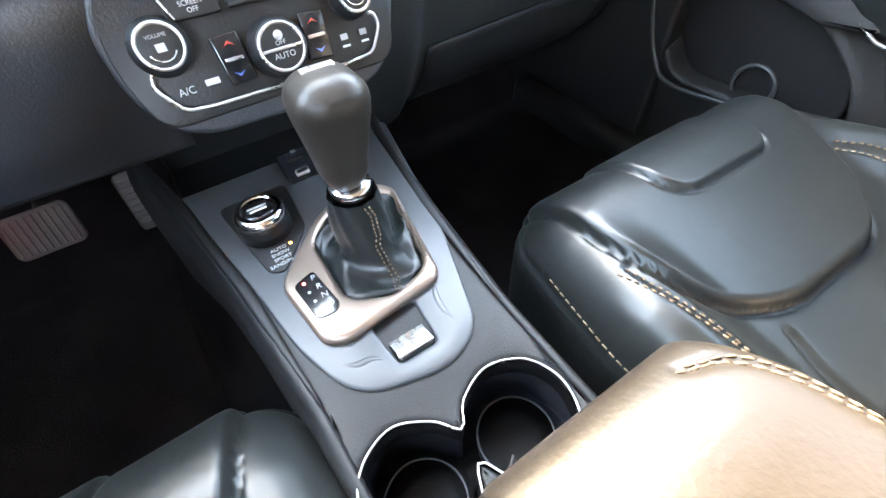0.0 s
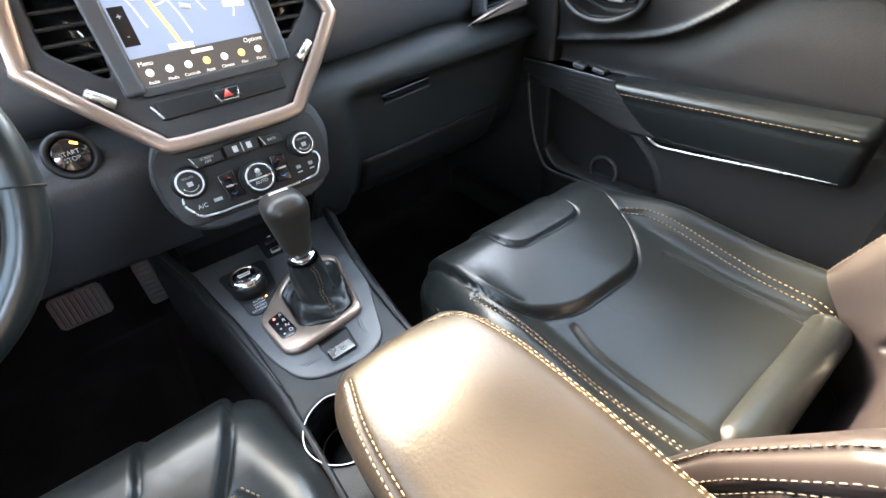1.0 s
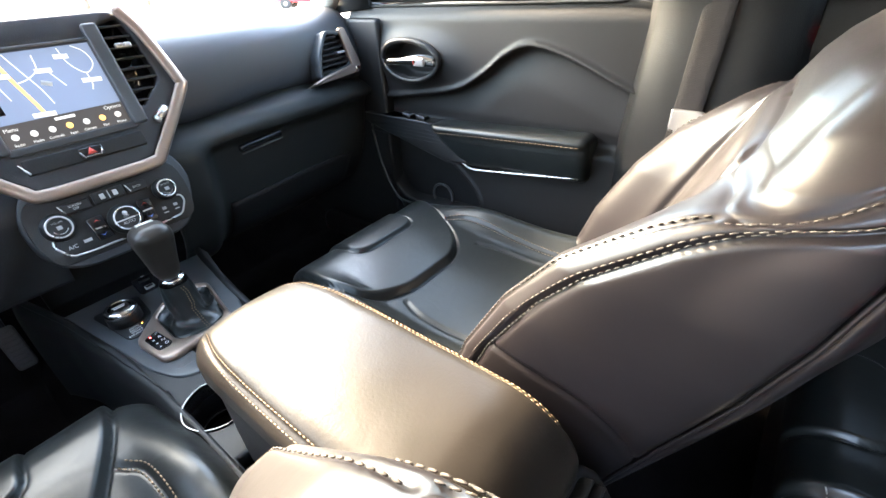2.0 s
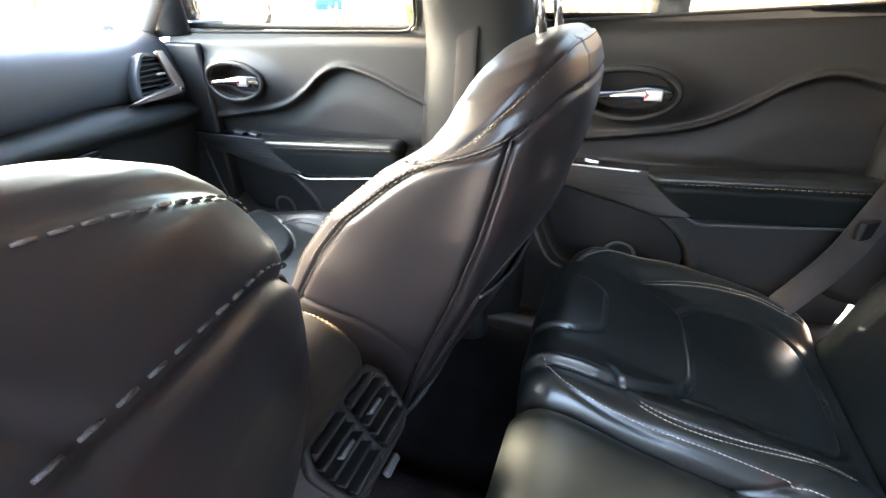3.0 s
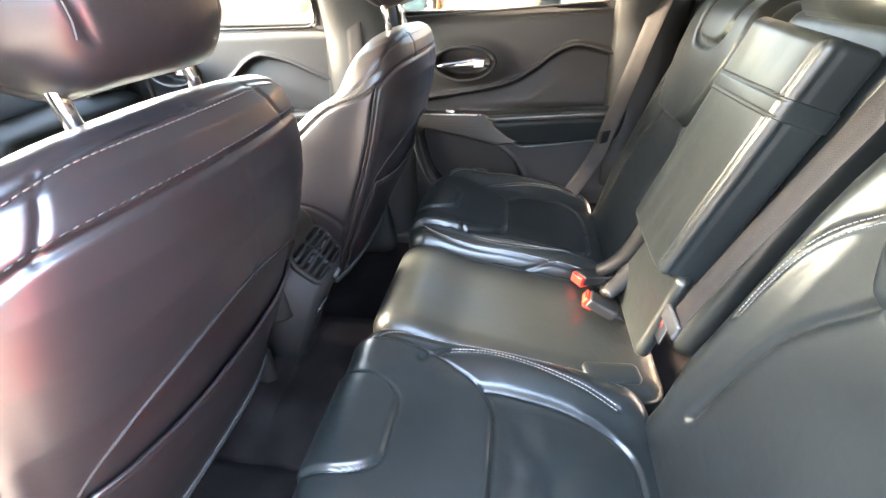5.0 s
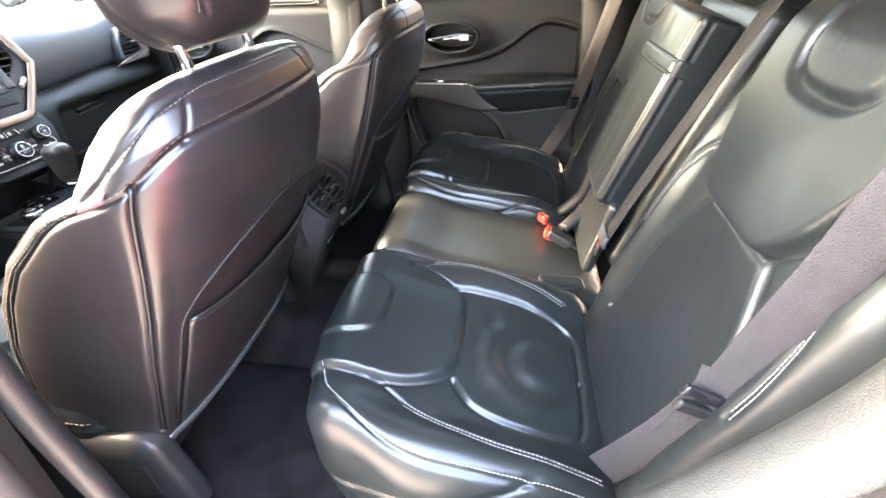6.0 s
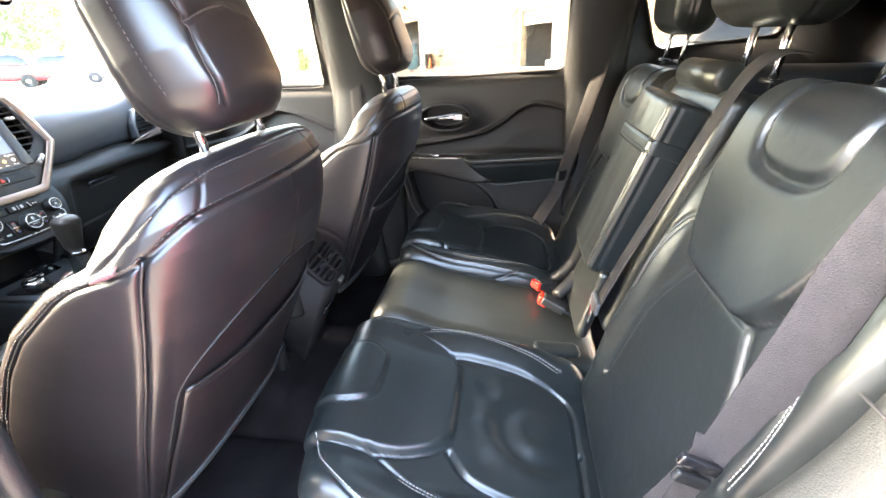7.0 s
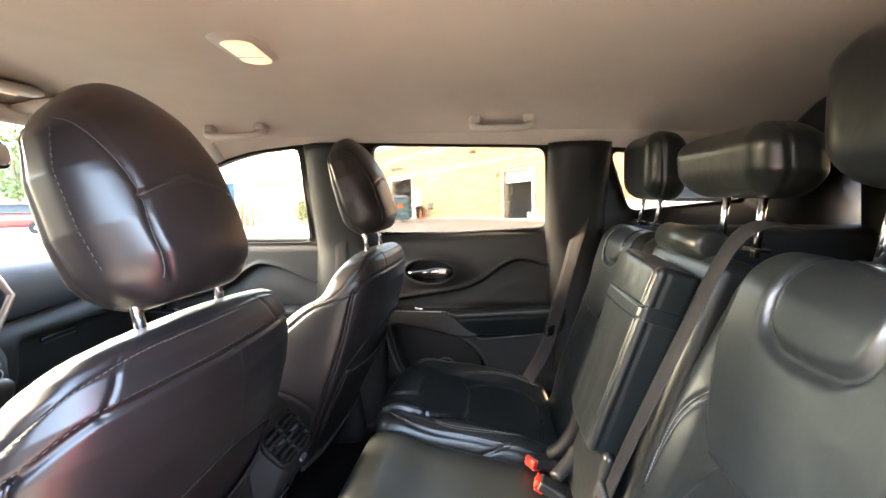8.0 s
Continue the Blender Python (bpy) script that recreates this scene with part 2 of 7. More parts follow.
def resample(q, n):
    q = np.asarray(q, float)
    s = np.concatenate([[0], np.cumsum(np.linalg.norm(np.diff(q, axis=0), axis=1))])
    w = np.linspace(0, s[-1], n)
    return np.stack([np.interp(w, s, q[:, i]) for i in range(q.shape[1])], 1)

def tube(points, radius, seg=8, closed=False, flat=1.0, up=(0, 0, 1)):
    """A pipe along the points. radius: one or one per point; flat: the height over the width."""
    p = np.asarray(points, float)
    n = len(p)
    rad = np.broadcast_to(np.asarray(radius, float), (n,))
    t = np.gradient(p, axis=0)
    if closed:
        t = np.roll(p, -1, 0) - np.roll(p, 1, 0)
    t /= np.maximum(np.linalg.norm(t, axis=1, keepdims=True), 1e-9)
    V, F = [], []
    u0 = np.array(up, float)
    for i in range(n):
        s = np.cross(t[i], u0)
        if np.linalg.norm(s) < 1e-3:
            s = np.cross(t[i], (1, 0, 0.1))
        s /= max(np.linalg.norm(s), 1e-9)
        w = np.cross(s, t[i])
        for a in np.linspace(0, 2 * math.pi, seg, endpoint=False):
            V.append(p[i] + rad[i] * (math.cos(a) * s + flat * math.sin(a) * w))
    m = n if closed else n - 1
    for i in range(m):
        for j in range(seg):
            a, b = i * seg + j, i * seg + (j + 1) % seg
            c, d = ((i + 1) % n) * seg + (j + 1) % seg, ((i + 1) % n) * seg + j
            F.append((a, b, c, d))
    if not closed:
        F += [tuple(range(seg))[::-1], tuple(range((n - 1) * seg, n * seg))]
    return np.array(V), F

def lathe(profile, seg=32):
    """Turns (radius, height) pairs round z."""
    V, F = [], []
    for r, z in profile:
        for a in np.linspace(0, 2 * math.pi, seg, endpoint=False):
            V.append((r * math.cos(a), r * math.sin(a), z))
    for i in range(len(profile) - 1):
        for j in range(seg):
            F.append((i * seg + j, i * seg + (j + 1) % seg, (i + 1) * seg + (j + 1) % seg, (i + 1) * seg + j))
    F += [tuple(range(seg))[::-1], tuple(range((len(profile) - 1) * seg, len(profile) * seg))]
    return np.array(V), F

def prism(outline, z0, z1, bevel=0.0, holes=()):
    """A plate with the outline (x, y) from z0 to z1, its upper edge bevelled. holes: outlines cut through it."""
    bm = bmesh.new()
    vs = [bm.verts.new((x, y, z1)) for x, y in outline]
    edges = [bm.edges.new((vs[i], vs[(i + 1) % len(vs)])) for i in range(len(vs))]
    for hole in holes:
        hv = [bm.verts.new((x, y, z1)) for x, y in hole]
        edges += [bm.edges.new((hv[i], hv[(i + 1) % len(hv)])) for i in range(len(hv))]
    if holes:
        bmesh.ops.triangle_fill(bm, use_beauty=True, use_dissolve=False, edges=edges, normal=(0, 0, 1))
    else:
        bm.faces.new(vs)
    bmesh.ops.recalc_face_normals(bm, faces=bm.faces)
    if bm.faces and sum(f.normal.z * f.calc_area() for f in bm.faces) < 0:
        bmesh.ops.reverse_faces(bm, faces=bm.faces)
    rim = [e for e in bm.edges if e.is_boundary]
    ret = bmesh.ops.extrude_face_region(bm, geom=list(bm.faces))
    for v in ret["geom"]:
        if isinstance(v, bmesh.types.BMVert):
            v.co.z = z0
    bmesh.ops.recalc_face_normals(bm, faces=bm.faces)
    if bevel:
        top = [e for e in bm.edges if all(abs(v.co.z - z1) < 1e-6 for v in e.verts) and len(e.link_faces) == 2
               and abs(e.link_faces[0].normal.z - e.link_faces[1].normal.z) > 0.5]
        bmesh.ops.bevel(bm, geom=top, offset=bevel, segments=3, affect="EDGES", profile=0.5)
    bm.verts.index_update()
    V = np.array([v.co[:] for v in bm.verts])
    F = [tuple(v.index for v in f.verts) for f in bm.faces]
    bm.free()
    return V, F

def rounded(points, r, n=5):
    """Rounds the corners of an outline of (x, y)."""
    p = [Vector(q) for q in points]
    out = []
    for i, b in enumerate(p):
        a, c = p[i - 1], p[(i + 1) % len(p)]
        k = r if not hasattr(r, "__len__") else r[i]
        d1, d2 = (a - b), (c - b)
        k = min(k, 0.45 * d1.length, 0.45 * d2.length)
        s, e = b + d1.normalized() * k, b + d2.normalized() * k
        for j in range(n + 1):
            t = j / n
            out.append(tuple((1 - t) ** 2 * s + 2 * t * (1 - t) * b + t * t * e))
    return out

def frame_at(o, ex, ey):
    """The matrix with origin o, x along ex and y near ey."""
    x = Vector(ex).normalized()
    z = x.cross(Vector(ey)).normalized()
    y = z.cross(x)
    m = Matrix((x, y, z)).transposed().to_4x4()
    m.translation = Vector(o)
    return m

def near_line(Q, line):
    """The distance of each point Q (n, 2) from a polyline (m, 2)."""
    a, b = line[:-1], line[1:]
    d = b - a
    L = np.maximum((d**2).sum(1), 1e-12)
    best = np.full(len(Q), 1e9)
    for i in range(len(a)):
        t = np.clip(((Q - a[i]) @ d[i]) / L[i], 0, 1)
        best = np.minimum(best, np.linalg.norm(Q - (a[i] + t[:, None] * d[i]), axis=1))
    return best

def inside(Q, poly):
    """Whether each point Q lies in the closed outline."""
    x, y = Q[:, 0], Q[:, 1]
    c = np.zeros(len(Q), bool)
    for (x0, y0), (x1, y1) in zip(poly, np.roll(poly, -1, 0)):
        if y0 != y1:
            c ^= ((y0 > y) != (y1 > y)) & (x < (x1 - x0) * (y - y0) / (y1 - y0) + x0)
    return c

def groove(line, width=0.006, depth=0.004):
    return lambda Q: -depth * np.exp(-((near_line(Q, line) / width) ** 2))

def raised(poly, height, soft=0.012):
    """A pad that stands proud inside an outline, with a soft shoulder."""
    closed = np.vstack([poly, poly[:1]])

    def f(Q):
        d = near_line(Q, closed)
        s = np.where(inside(Q, poly), d, -d)
        t = np.clip(s / soft, 0, 1)
        return height * t * (2 - t)

    return f

def sew(geo, lines, axis, sign, length=0.006, gap=0.003, r=0.0009, lift=0.0004, double=0.0):
    """Stitches along lines drawn on the two other axes, laid on the surface as seen along axis."""
    tree = bvhtree.BVHTree.FromPolygons([tuple(v) for v in geo[0]], [tuple(f) for f in geo[1]])
    other = [i for i in range(3) if i != axis]
    out = []
    for line in lines:
        line = np.asarray(line, float)
        if double:
            t = np.gradient(line, axis=0)
            t /= np.linalg.norm(t, axis=1, keepdims=True)
            nrm = np.stack([-t[:, 1], t[:, 0]], 1)
            rows = [line + nrm * double / 2, line - nrm * double / 2]
        else:
            rows = [line]
        for row in rows:
            fine = resample(row, max(8, int(np.linalg.norm(np.diff(row, axis=0), axis=1).sum() / 0.0015)))
            pts = []
            for a, b in fine:
                o = np.zeros(3)
                o[axis], o[other[0]], o[other[1]] = sign * 3, a, b
                way = np.zeros(3)
                way[axis] = -sign
                hit, nn, _, _ = tree.ray_cast(Vector(o), Vector(way))
                pts.append(np.array(hit) + lift * np.array(nn) if hit else None)
            if not gap:
                run = []
                for q in pts + [None]:
                    if q is not None and (not run or np.linalg.norm(q - run[-1]) < 0.004):
                        run.append(q)
                        continue
                    if len(run) > 6:
                        out.append(tube(np.array(run), r, 6))
                    run = [] if q is None else [q]
                continue
            step, size = max(2, round((length + gap) / 0.0015)), max(1, round(length / 0.0015))
            for i in range(0, len(pts) - size, step):
                run = [q for q in pts[i:i + size + 1] if q is not None]
                if len(run) > 1:
                    e = np.array([run[0], run[len(run) // 2], run[-1]])
                    out.append(tube(e, [r * 0.8, r * 1.15, r * 0.8], 5))
    return join(*out) if out else (np.zeros((0, 3)), [])

def patch(fn, us, vs, flip=False):
    """A sheet of points fn(u, v)."""
    V = [fn(u, v) for u in us for v in vs]
    n = len(vs)
    F = [(i * n + j, i * n + j + 1, (i + 1) * n + j + 1, (i + 1) * n + j) for i in range(len(us) - 1) for j in range(n - 1)]
    return np.array(V, float), ([f[::-1] for f in F] if flip else F)

def thick(geo, t):
    """Gives a sheet a thickness t against its normals."""
    bm = bmesh.new()
    vs = [bm.verts.new(tuple(v)) for v in geo[0]]
    for f in geo[1]:
        bm.faces.new([vs[i] for i in f])
    bm.normal_update()
    low = [bm.verts.new(v.co - v.normal * t) for v in vs]
    bm.verts.index_update()
    n = len(vs)
    F = [tuple(f) for f in geo[1]] + [tuple(n + i for i in reversed(f)) for f in geo[1]]
    for e in bm.edges:
        if e.is_boundary:
            lp = e.link_loops[0]
            a, b = lp.vert.index, lp.link_loop_next.vert.index
            F.append((b, a, n + a, n + b))
    V = np.array([v.co[:] for v in vs] + [v.co[:] for v in low])
    bm.free()
    return V, F


# ---- shell of the car ----
def side_x(z):
    """Where the side of the cabin lies at a height: upright to the sill, then leaning in."""
    return 0.735 - 0.30 * max(0.0, z - 1.13)


def floor_z(x, y):
    a = abs(x + 0.015)
    tunnel = 0.11 * max(0.0, min(1.0, (0.21 - a) / 0.07))
    z = 0.385 + tunnel * (1.0 if y > -0.2 else 0.75) - (0.02 if y > 0.0 else 0.0)
    z += 0.10 * max(0.0, (y - 0.95)) / 0.3 * 2.5 if y > 0.95 else 0
    if y < -0.52:
        z = max(z, min(0.55, z + 0.18 * (-0.52 - y) / 0.12))
    return z


floor_geo = patch(lambda x, y: (x, y, floor_z(x, y) + 0.003 * noise.noise((x * 25, y * 25, 0))), np.linspace(-0.74, 0.74, 90), np.linspace(-1.25, 1.3, 130))
floor = tagged(part("floor", thick(floor_geo, 0.03), carpet), "dark charcoal carpeted car floor with a low tunnel", "floor", kind="structure")


def roof_z(x, y):
    a = abs(x) / 0.63
    z = 1.625 - 0.045 * a**2 - 0.075 * a**7
    z -= 0.42 * max(0.0, y - 0.15) ** 2 + 0.07 * max(0.0, -0.9 - y) ** 2
    return z


ceil_geo = patch(lambda x, y: (x, y, roof_z(x, y)), np.linspace(-0.635, 0.635, 60), np.linspace(-1.98, 0.60, 80), flip=True)
ceiling = tagged(part("ceiling", thick(ceil_geo, 0.012), headliner), "warm grey fabric headliner, softly curved towards the sides", "ceiling", kind="structure")
roof_geo = patch(lambda x, y: (x, y, roof_z(min(0.63, max(-0.63, x * 0.93)), y) + 0.05), np.linspace(-0.68, 0.68, 30), np.linspace(-2.05, 0.64, 40))
tagged(part("roof_skin", thick(roof_geo, 0.01), car_red), "glossy red painted steel roof of the car", "roof", kind="structure")

FRONT_WIN = [(-0.055, 1.135), (0.64, 1.125), (0.70, 1.155), (0.508, 1.296), (0.40, 1.375), (0.22, 1.437), (0.10, 1.465), (-0.07, 1.482)]
REAR_WIN = [(-0.315, 1.155), (-0.325, 1.483), (-0.915, 1.462), (-0.932, 1.19)]
QUARTER_WIN = [(-1.115, 1.445), (-1.20, 1.245), (-1.56, 1.285), (-1.50, 1.425)]


def side_plate(outline, holes, x_in, t, sgn):
    """A wall plate drawn in (y, z) with openings, following the lean of the side."""
    V, F = prism(outline, 0.0, t, 0.003, holes)
    W = np.stack([np.array([side_x(b) for b in V[:, 1]]) + x_in + V[:, 2], V[:, 0], V[:, 1]], 1)
    if sgn < 0:
        W[:, 0] *= -1
        F = [tuple(reversed(f)) for f in F]
    return W, F


def glass_pane(name, outline, sgn, parent, inset=0.012, mat=None):
    V, F = side_plate(rounded(outline, 0.03), [], inset, 0.004, sgn)
    ob = part(name, (V, F), mat or glass, parent, "clear window glass" if mat is not glass_dark else "dark tinted window glass")
    ob.visible_shadow = False
    return ob


def grown(outline, d):
    c = np.mean(outline, axis=0)
    return [tuple(np.array(p) + d * (np.array(p) - c) / np.linalg.norm(np.array(p) - c)) for p in outline]


def seal(parent, outline, sgn):
    """The rubber lip round a window."""
    pts = np.array([((side_x(z) - 0.004) * sgn, y, z) for y, z in rounded(outline, 0.035, 6)])
    part("rubber_seal", tube(resample(np.vstack([pts, pts[:1]]), 90), 0.0035, 6, closed=False), rubber, parent, "black rubber window seal")


upper_outline = [(0.66, 1.10), (0.80, 1.14), (0.52, 1.36), (0.30, 1.46), (0.10, 1.51), (-0.5, 1.525), (-1.2, 1.50), (-1.75, 1.46), (-2.02, 1.44), (-2.02, 1.0), (-1.02, 1.0), (-1.0, 1.10), (-0.28, 1.10), (-0.10, 1.10)]
tagged(part("wall_right", side_plate(upper_outline, [rounded(o, 0.035) for o in (FRONT_WIN, REAR_WIN, QUARTER_WIN)], 0.0, 0.05, 1), plastic),
                "dark window surrounds and pillars of the passenger side", "wall", kind="structure")
for nm, o in (("window_1", FRONT_WIN), ("window_2", REAR_WIN), ("window_3", QUARTER_WIN)):
    w = thing(nm, "side window with clear glass and a black rubber seal" if o is FRONT_WIN else "side window with dark tinted glass and rubber seal", "window", kind="structure")
    glass_pane("pane", grown(o, 0.01), 1, w, 0.02, glass_side if o is FRONT_WIN else glass_dark)
    seal(w, o, 1)

left_outline = [(0.66, 0.40), (0.80, 1.14), (0.52, 1.36), (0.30, 1.46), (0.10, 1.51), (-0.5, 1.55), (-1.2, 1.53), (-1.75, 1.46), (-2.02, 1.44), (-2.02, 0.62), (-0.92, 0.62), (-1.06, 1.10),
                (-1.06, 1.40), (-0.95, 1.485), (-0.42, 1.50), (-0.36, 1.45), (-0.33, 1.10), (-0.24, 0.62), (-0.24, 0.40)]
tagged(part("wall_left", side_plate(left_outline, [rounded(o, 0.035) for o in (FRONT_WIN, QUARTER_WIN)], 0.0, 0.05, -1), plastic),
                "dark trim of the driver's side round the open rear doorway", "wall", kind="structure")
w = thing("window_4", "driver's side window with clear glass", "window", kind="structure")
glass_pane("pane", grown(FRONT_WIN, 0.01), -1, w, 0.02)
w = thing("window_5", "small rear side window with dark tinted glass", "window", kind="structure")
glass_pane("pane", grown(QUARTER_WIN, 0.01), -1, w, 0.02, glass_dark)

# windscreen
ws = thing("windscreen", "wide raked windscreen of clear glass", "windscreen", kind="structure")
ws_geo = patch(lambda u, v: (u * (0.645 + 0.10 * v), 0.57 + 0.68 * v - 0.06 * u * u, 1.505 - 0.42 * v - 0.01 * u * u), np.linspace(-1, 1, 24), np.linspace(0, 1, 12), flip=True)
pane = part("pane", thick(ws_geo, 0.004), glass, ws, "clear raked glass")
pane.visible_shadow = False
for s in (-1, 1):
    line = spline([(s * 0.735, 0.84, 1.10), (s * 0.70, 0.64, 1.26), (s * 0.665, 0.44, 1.39), (s * 0.63, 0.22, 1.48)], 24)
    tagged(part("pillar_front_" + ("right" if s > 0 else "left"), tube(line, np.linspace(0.038, 0.034, 24), 12, flat=1.1), pillar_grey),
           "light grey trim of the raked front pillar", "pillar", kind="structure")
tagged(part("header_trim", tube(spline([(-0.60, 0.53, 1.515), (0, 0.50, 1.535), (0.60, 0.53, 1.515)], 24), 0.025, 10), headliner_plastic),
       "pale trim along the top of the windscreen", "trim", kind="structure")


def pillar_b(s):
    """The centre pillar: a padded column that widens towards the floor."""
    ys, zs = np.linspace(-1, 1, 13), np.linspace(0.40, 1.49, 36)

    def f(z, u):
        half = (0.115 + 0.02 * max(0, (0.8 - z)) if s < 0 else 0.105 + 0.12 * max(0, min(0.2, 1.1 - z))) - 0.012 * max(0, z - 1.1) / 0.4
        mid = (-0.185 if s < 0 else -0.20) + (0.08 * max(0.0, 1.0 - z) * 0.9 if s < 0 else -0.02 * max(0.0, min(0.3, 1.1 - z)))
        x = side_x(z) - 0.035 * (1 - abs(u) ** 3.5) - (0.04 * max(0, 0.9 - z))
        return (s * (x - 0.002), mid + u * half, z)

    return patch(f, zs, ys, flip=(s < 0))


tagged(part("pillar_centre_right", thick(pillar_b(1), 0.02), plastic), "dark grey padded trim of the centre pillar", "pillar", kind="structure")
tagged(part("pillar_centre_left", thick(pillar_b(-1), 0.02), plastic), "dark grainy trim of the centre pillar at the doorway", "pillar", kind="structure")


def pillar_c(s):
    def f(z, u):
        y = -1.02 + u * 0.085 - 0.06 * max(0, 1.25 - z)
        return (s * (side_x(z) - 0.03 * (1 - abs(u) ** 4) - 0.002), y, z)

    return patch(f, np.linspace(0.66, 1.475, 30), np.linspace(-1, 1, 13), flip=(s < 0))


RAIL_Y = [-1.75, -1.5, -1.115, -0.915, -0.325, -0.07, 0.10, 0.22, 0.36, 0.50, 0.62]
RAIL_Z = [1.40, 1.435, 1.455, 1.466, 1.487, 1.487, 1.470, 1.442, 1.404, 1.31, 1.225]


def roof_rail(s):
    """The pale soft edge of the roof lining, down to the tops of the windows."""
    def f(y, u):
        zt = float(np.interp(y, RAIL_Y, RAIL_Z))
        x0, z0 = 0.585, roof_z(0.585, y) - 0.002
        x1, z1 = side_x(zt) - 0.012, zt
        b = u * u * (3 - 2 * u)
        return (s * (x0 + (x1 - x0) * (0.35 * u + 0.65 * u**0.6)), y, z0 + (z1 - z0) * (0.5 * u + 0.5 * b))

    return patch(f, np.linspace(-1.72, 0.50, 70), np.linspace(0, 1, 12), flip=(s > 0))


for s in (-1, 1):
    tagged(part("roof_rail_" + ("right" if s > 0 else "left"), thick(roof_rail(s), 0.006), headliner), "pale soft edge of the roof lining above the windows", "trim", kind="structure")
tagged(part("pillar_rear_right", thick(pillar_c(1), 0.02), plastic), "black trim of the rear pillar behind the door", "pillar", kind="structure")

# sills, rear doorway of the driver's side
for s in (-1, 1):
    tagged(part("sill_" + ("right" if s > 0 else "left"), box(min(s * 0.66, s * 0.80), max(s * 0.66, s * 0.80), -0.95, 0.95, 0.33, 0.46, 0.025, 4), plastic),
           "black plastic sill trim along the door opening", "trim", kind="structure")
DOORWAY = spline([(-0.64, 0.55), (-0.70, 0.665), (-0.775, 0.775), (-0.875, 0.905), (-0.955, 1.05), (-0.985, 1.20), (-0.99, 1.40)], 60)


def doorway(rows):
    """A strip swept along the rear edge of the doorway; rows: x and the step back from the edge."""
    t = np.gradient(DOORWAY, axis=0)
    t /= np.linalg.norm(t, axis=1, keepdims=True)
    nrm = np.stack([-t[:, 1], t[:, 0]], 1)
    V = [(x, p[0] + d * n[0], p[1] + d * n[1]) for p, n in zip(DOORWAY, nrm) for x, d in rows]
    n = len(rows)
    F = [(i * n + j, i * n + j + 1, (i + 1) * n + j + 1, (i + 1) * n + j) for i in range(len(DOORWAY) - 1) for j in range(n - 1)]
    return np.array(V), F


wheelhouse = thing("wheelhouse_trim", "grained dark plastic panel along the rear doorway edge", "trim", kind="structure")
part("panel", doorway([(-0.645, 0.12), (-0.675, 0.05), (-0.697, 0.010), (-0.712, 0.0), (-0.735, 0.004), (-0.752, 0.012), (-0.757, 0.02)]), plastic_panel, wheelhouse, "grained dark panel")
part("panel_joint", tube(np.array([(-0.6990, -0.9630, 1.0900), (-0.7220, -0.9680, 1.0850), (-0.7420, -0.9740, 1.0770)]), 0.0012, 6), rubber, wheelhouse, "dark joint between two panels")
rim = doorway([(-0.766, 0.016)])[0]
part("door_seal", tube(rim, 0.012, 10), rubber, wheelhouse, "black rubber door seal")
part("body_edge", doorway([(-0.770, 0.022), (-0.79, 0.030), (-0.83, 0.035), (-0.87, 0.040), (-0.90, 0.060), (-0.91, 0.12), (-0.915, 0.3)]), car_red, wheelhouse, "glossy red painted body edge")

bpost = thing("door_post", "red painted door post with a rubber seal", "door post", kind="structure")
post_line = spline([(-0.235, 0.40), (-0.25, 0.62), (-0.29, 0.85), (-0.315, 1.10), (-0.325, 1.45)], 40)
part("door_seal", tube(np.array([(-0.765 + 0.3 * max(0, z - 1.15), y + 0.005, z) for y, z in post_line]), 0.014, 10), rubber, bpost, "black rubber door seal")
V = [(x + 0.3 * max(0, z - 1.15), y + d, z) for y, z in post_line for x, d in ((-0.76, 0.03), (-0.79, 0.03), (-0.84, 0.035), (-0.875, 0.05), (-0.885, 0.09), (-0.89, 0.2))]
part("body_edge", (np.array(V), [(i * 6 + j, (i + 1) * 6 + j, (i + 1) * 6 + j + 1, i * 6 + j + 1) for i in range(39) for j in range(5)]), car_red, bpost, "glossy red painted steel")
latch = part("striker", tube(spline([(-0.80, -0.225, 0.72), (-0.815, -0.25, 0.72), (-0.84, -0.25, 0.72), (-0.85, -0.225, 0.72)], 16), 0.006, 8), satin, bpost, "steel door striker")

tagged(part("post_skin_right", box(0.765, 0.86, -0.36, -0.04, 0.30, 1.12, 0.02, 3), car_red), "red painted body side between the doors", "wall", kind="structure")

# boot and tailgate
tagged(part("boot_floor", box(-0.70, 0.70, -1.98, -1.14, 0.66, 0.70), carpet), "black carpeted boot floor behind the rear seats", "floor", kind="structure")
gate_hole = rounded([(-0.40, 1.22), (0.40, 1.22), (0.36, 1.40), (-0.36, 1.40)], 0.05)
V, F = prism([(-0.72, 0.62), (0.72, 0.62), (0.64, 1.52), (-0.64, 1.52)], 0, 0.06, 0.004, [gate_hole])
gate = thing("tailgate", "closed tailgate with black trim and a window", "tailgate", kind="structure")
part("panel", (np.stack([V[:, 0], -1.99 + 0.35 * np.maximum(0, V[:, 1] - 1.1) - V[:, 2], V[:, 1]], 1), [tuple(reversed(f)) for f in F]), plastic, gate, "black plastic trim")
arch_line = np.array([(x, -1.60, 1.595 - 0.55 * max(0.0, abs(x) - 0.28)) for x in np.linspace(-0.60, 0.60, 31)])
tagged(part("tailgate_header", join(tube(arch_line + np.array([0, -0.03, 0.02]), 0.030, 10, flat=1.6), tube(arch_line + np.array([0, -0.14, 0.0]), 0.085, 10, flat=0.6)), plastic), "black trim along the top of the tailgate opening", "trim", kind="structure")
gp_ = prism(gate_hole, 0.02, 0.024)
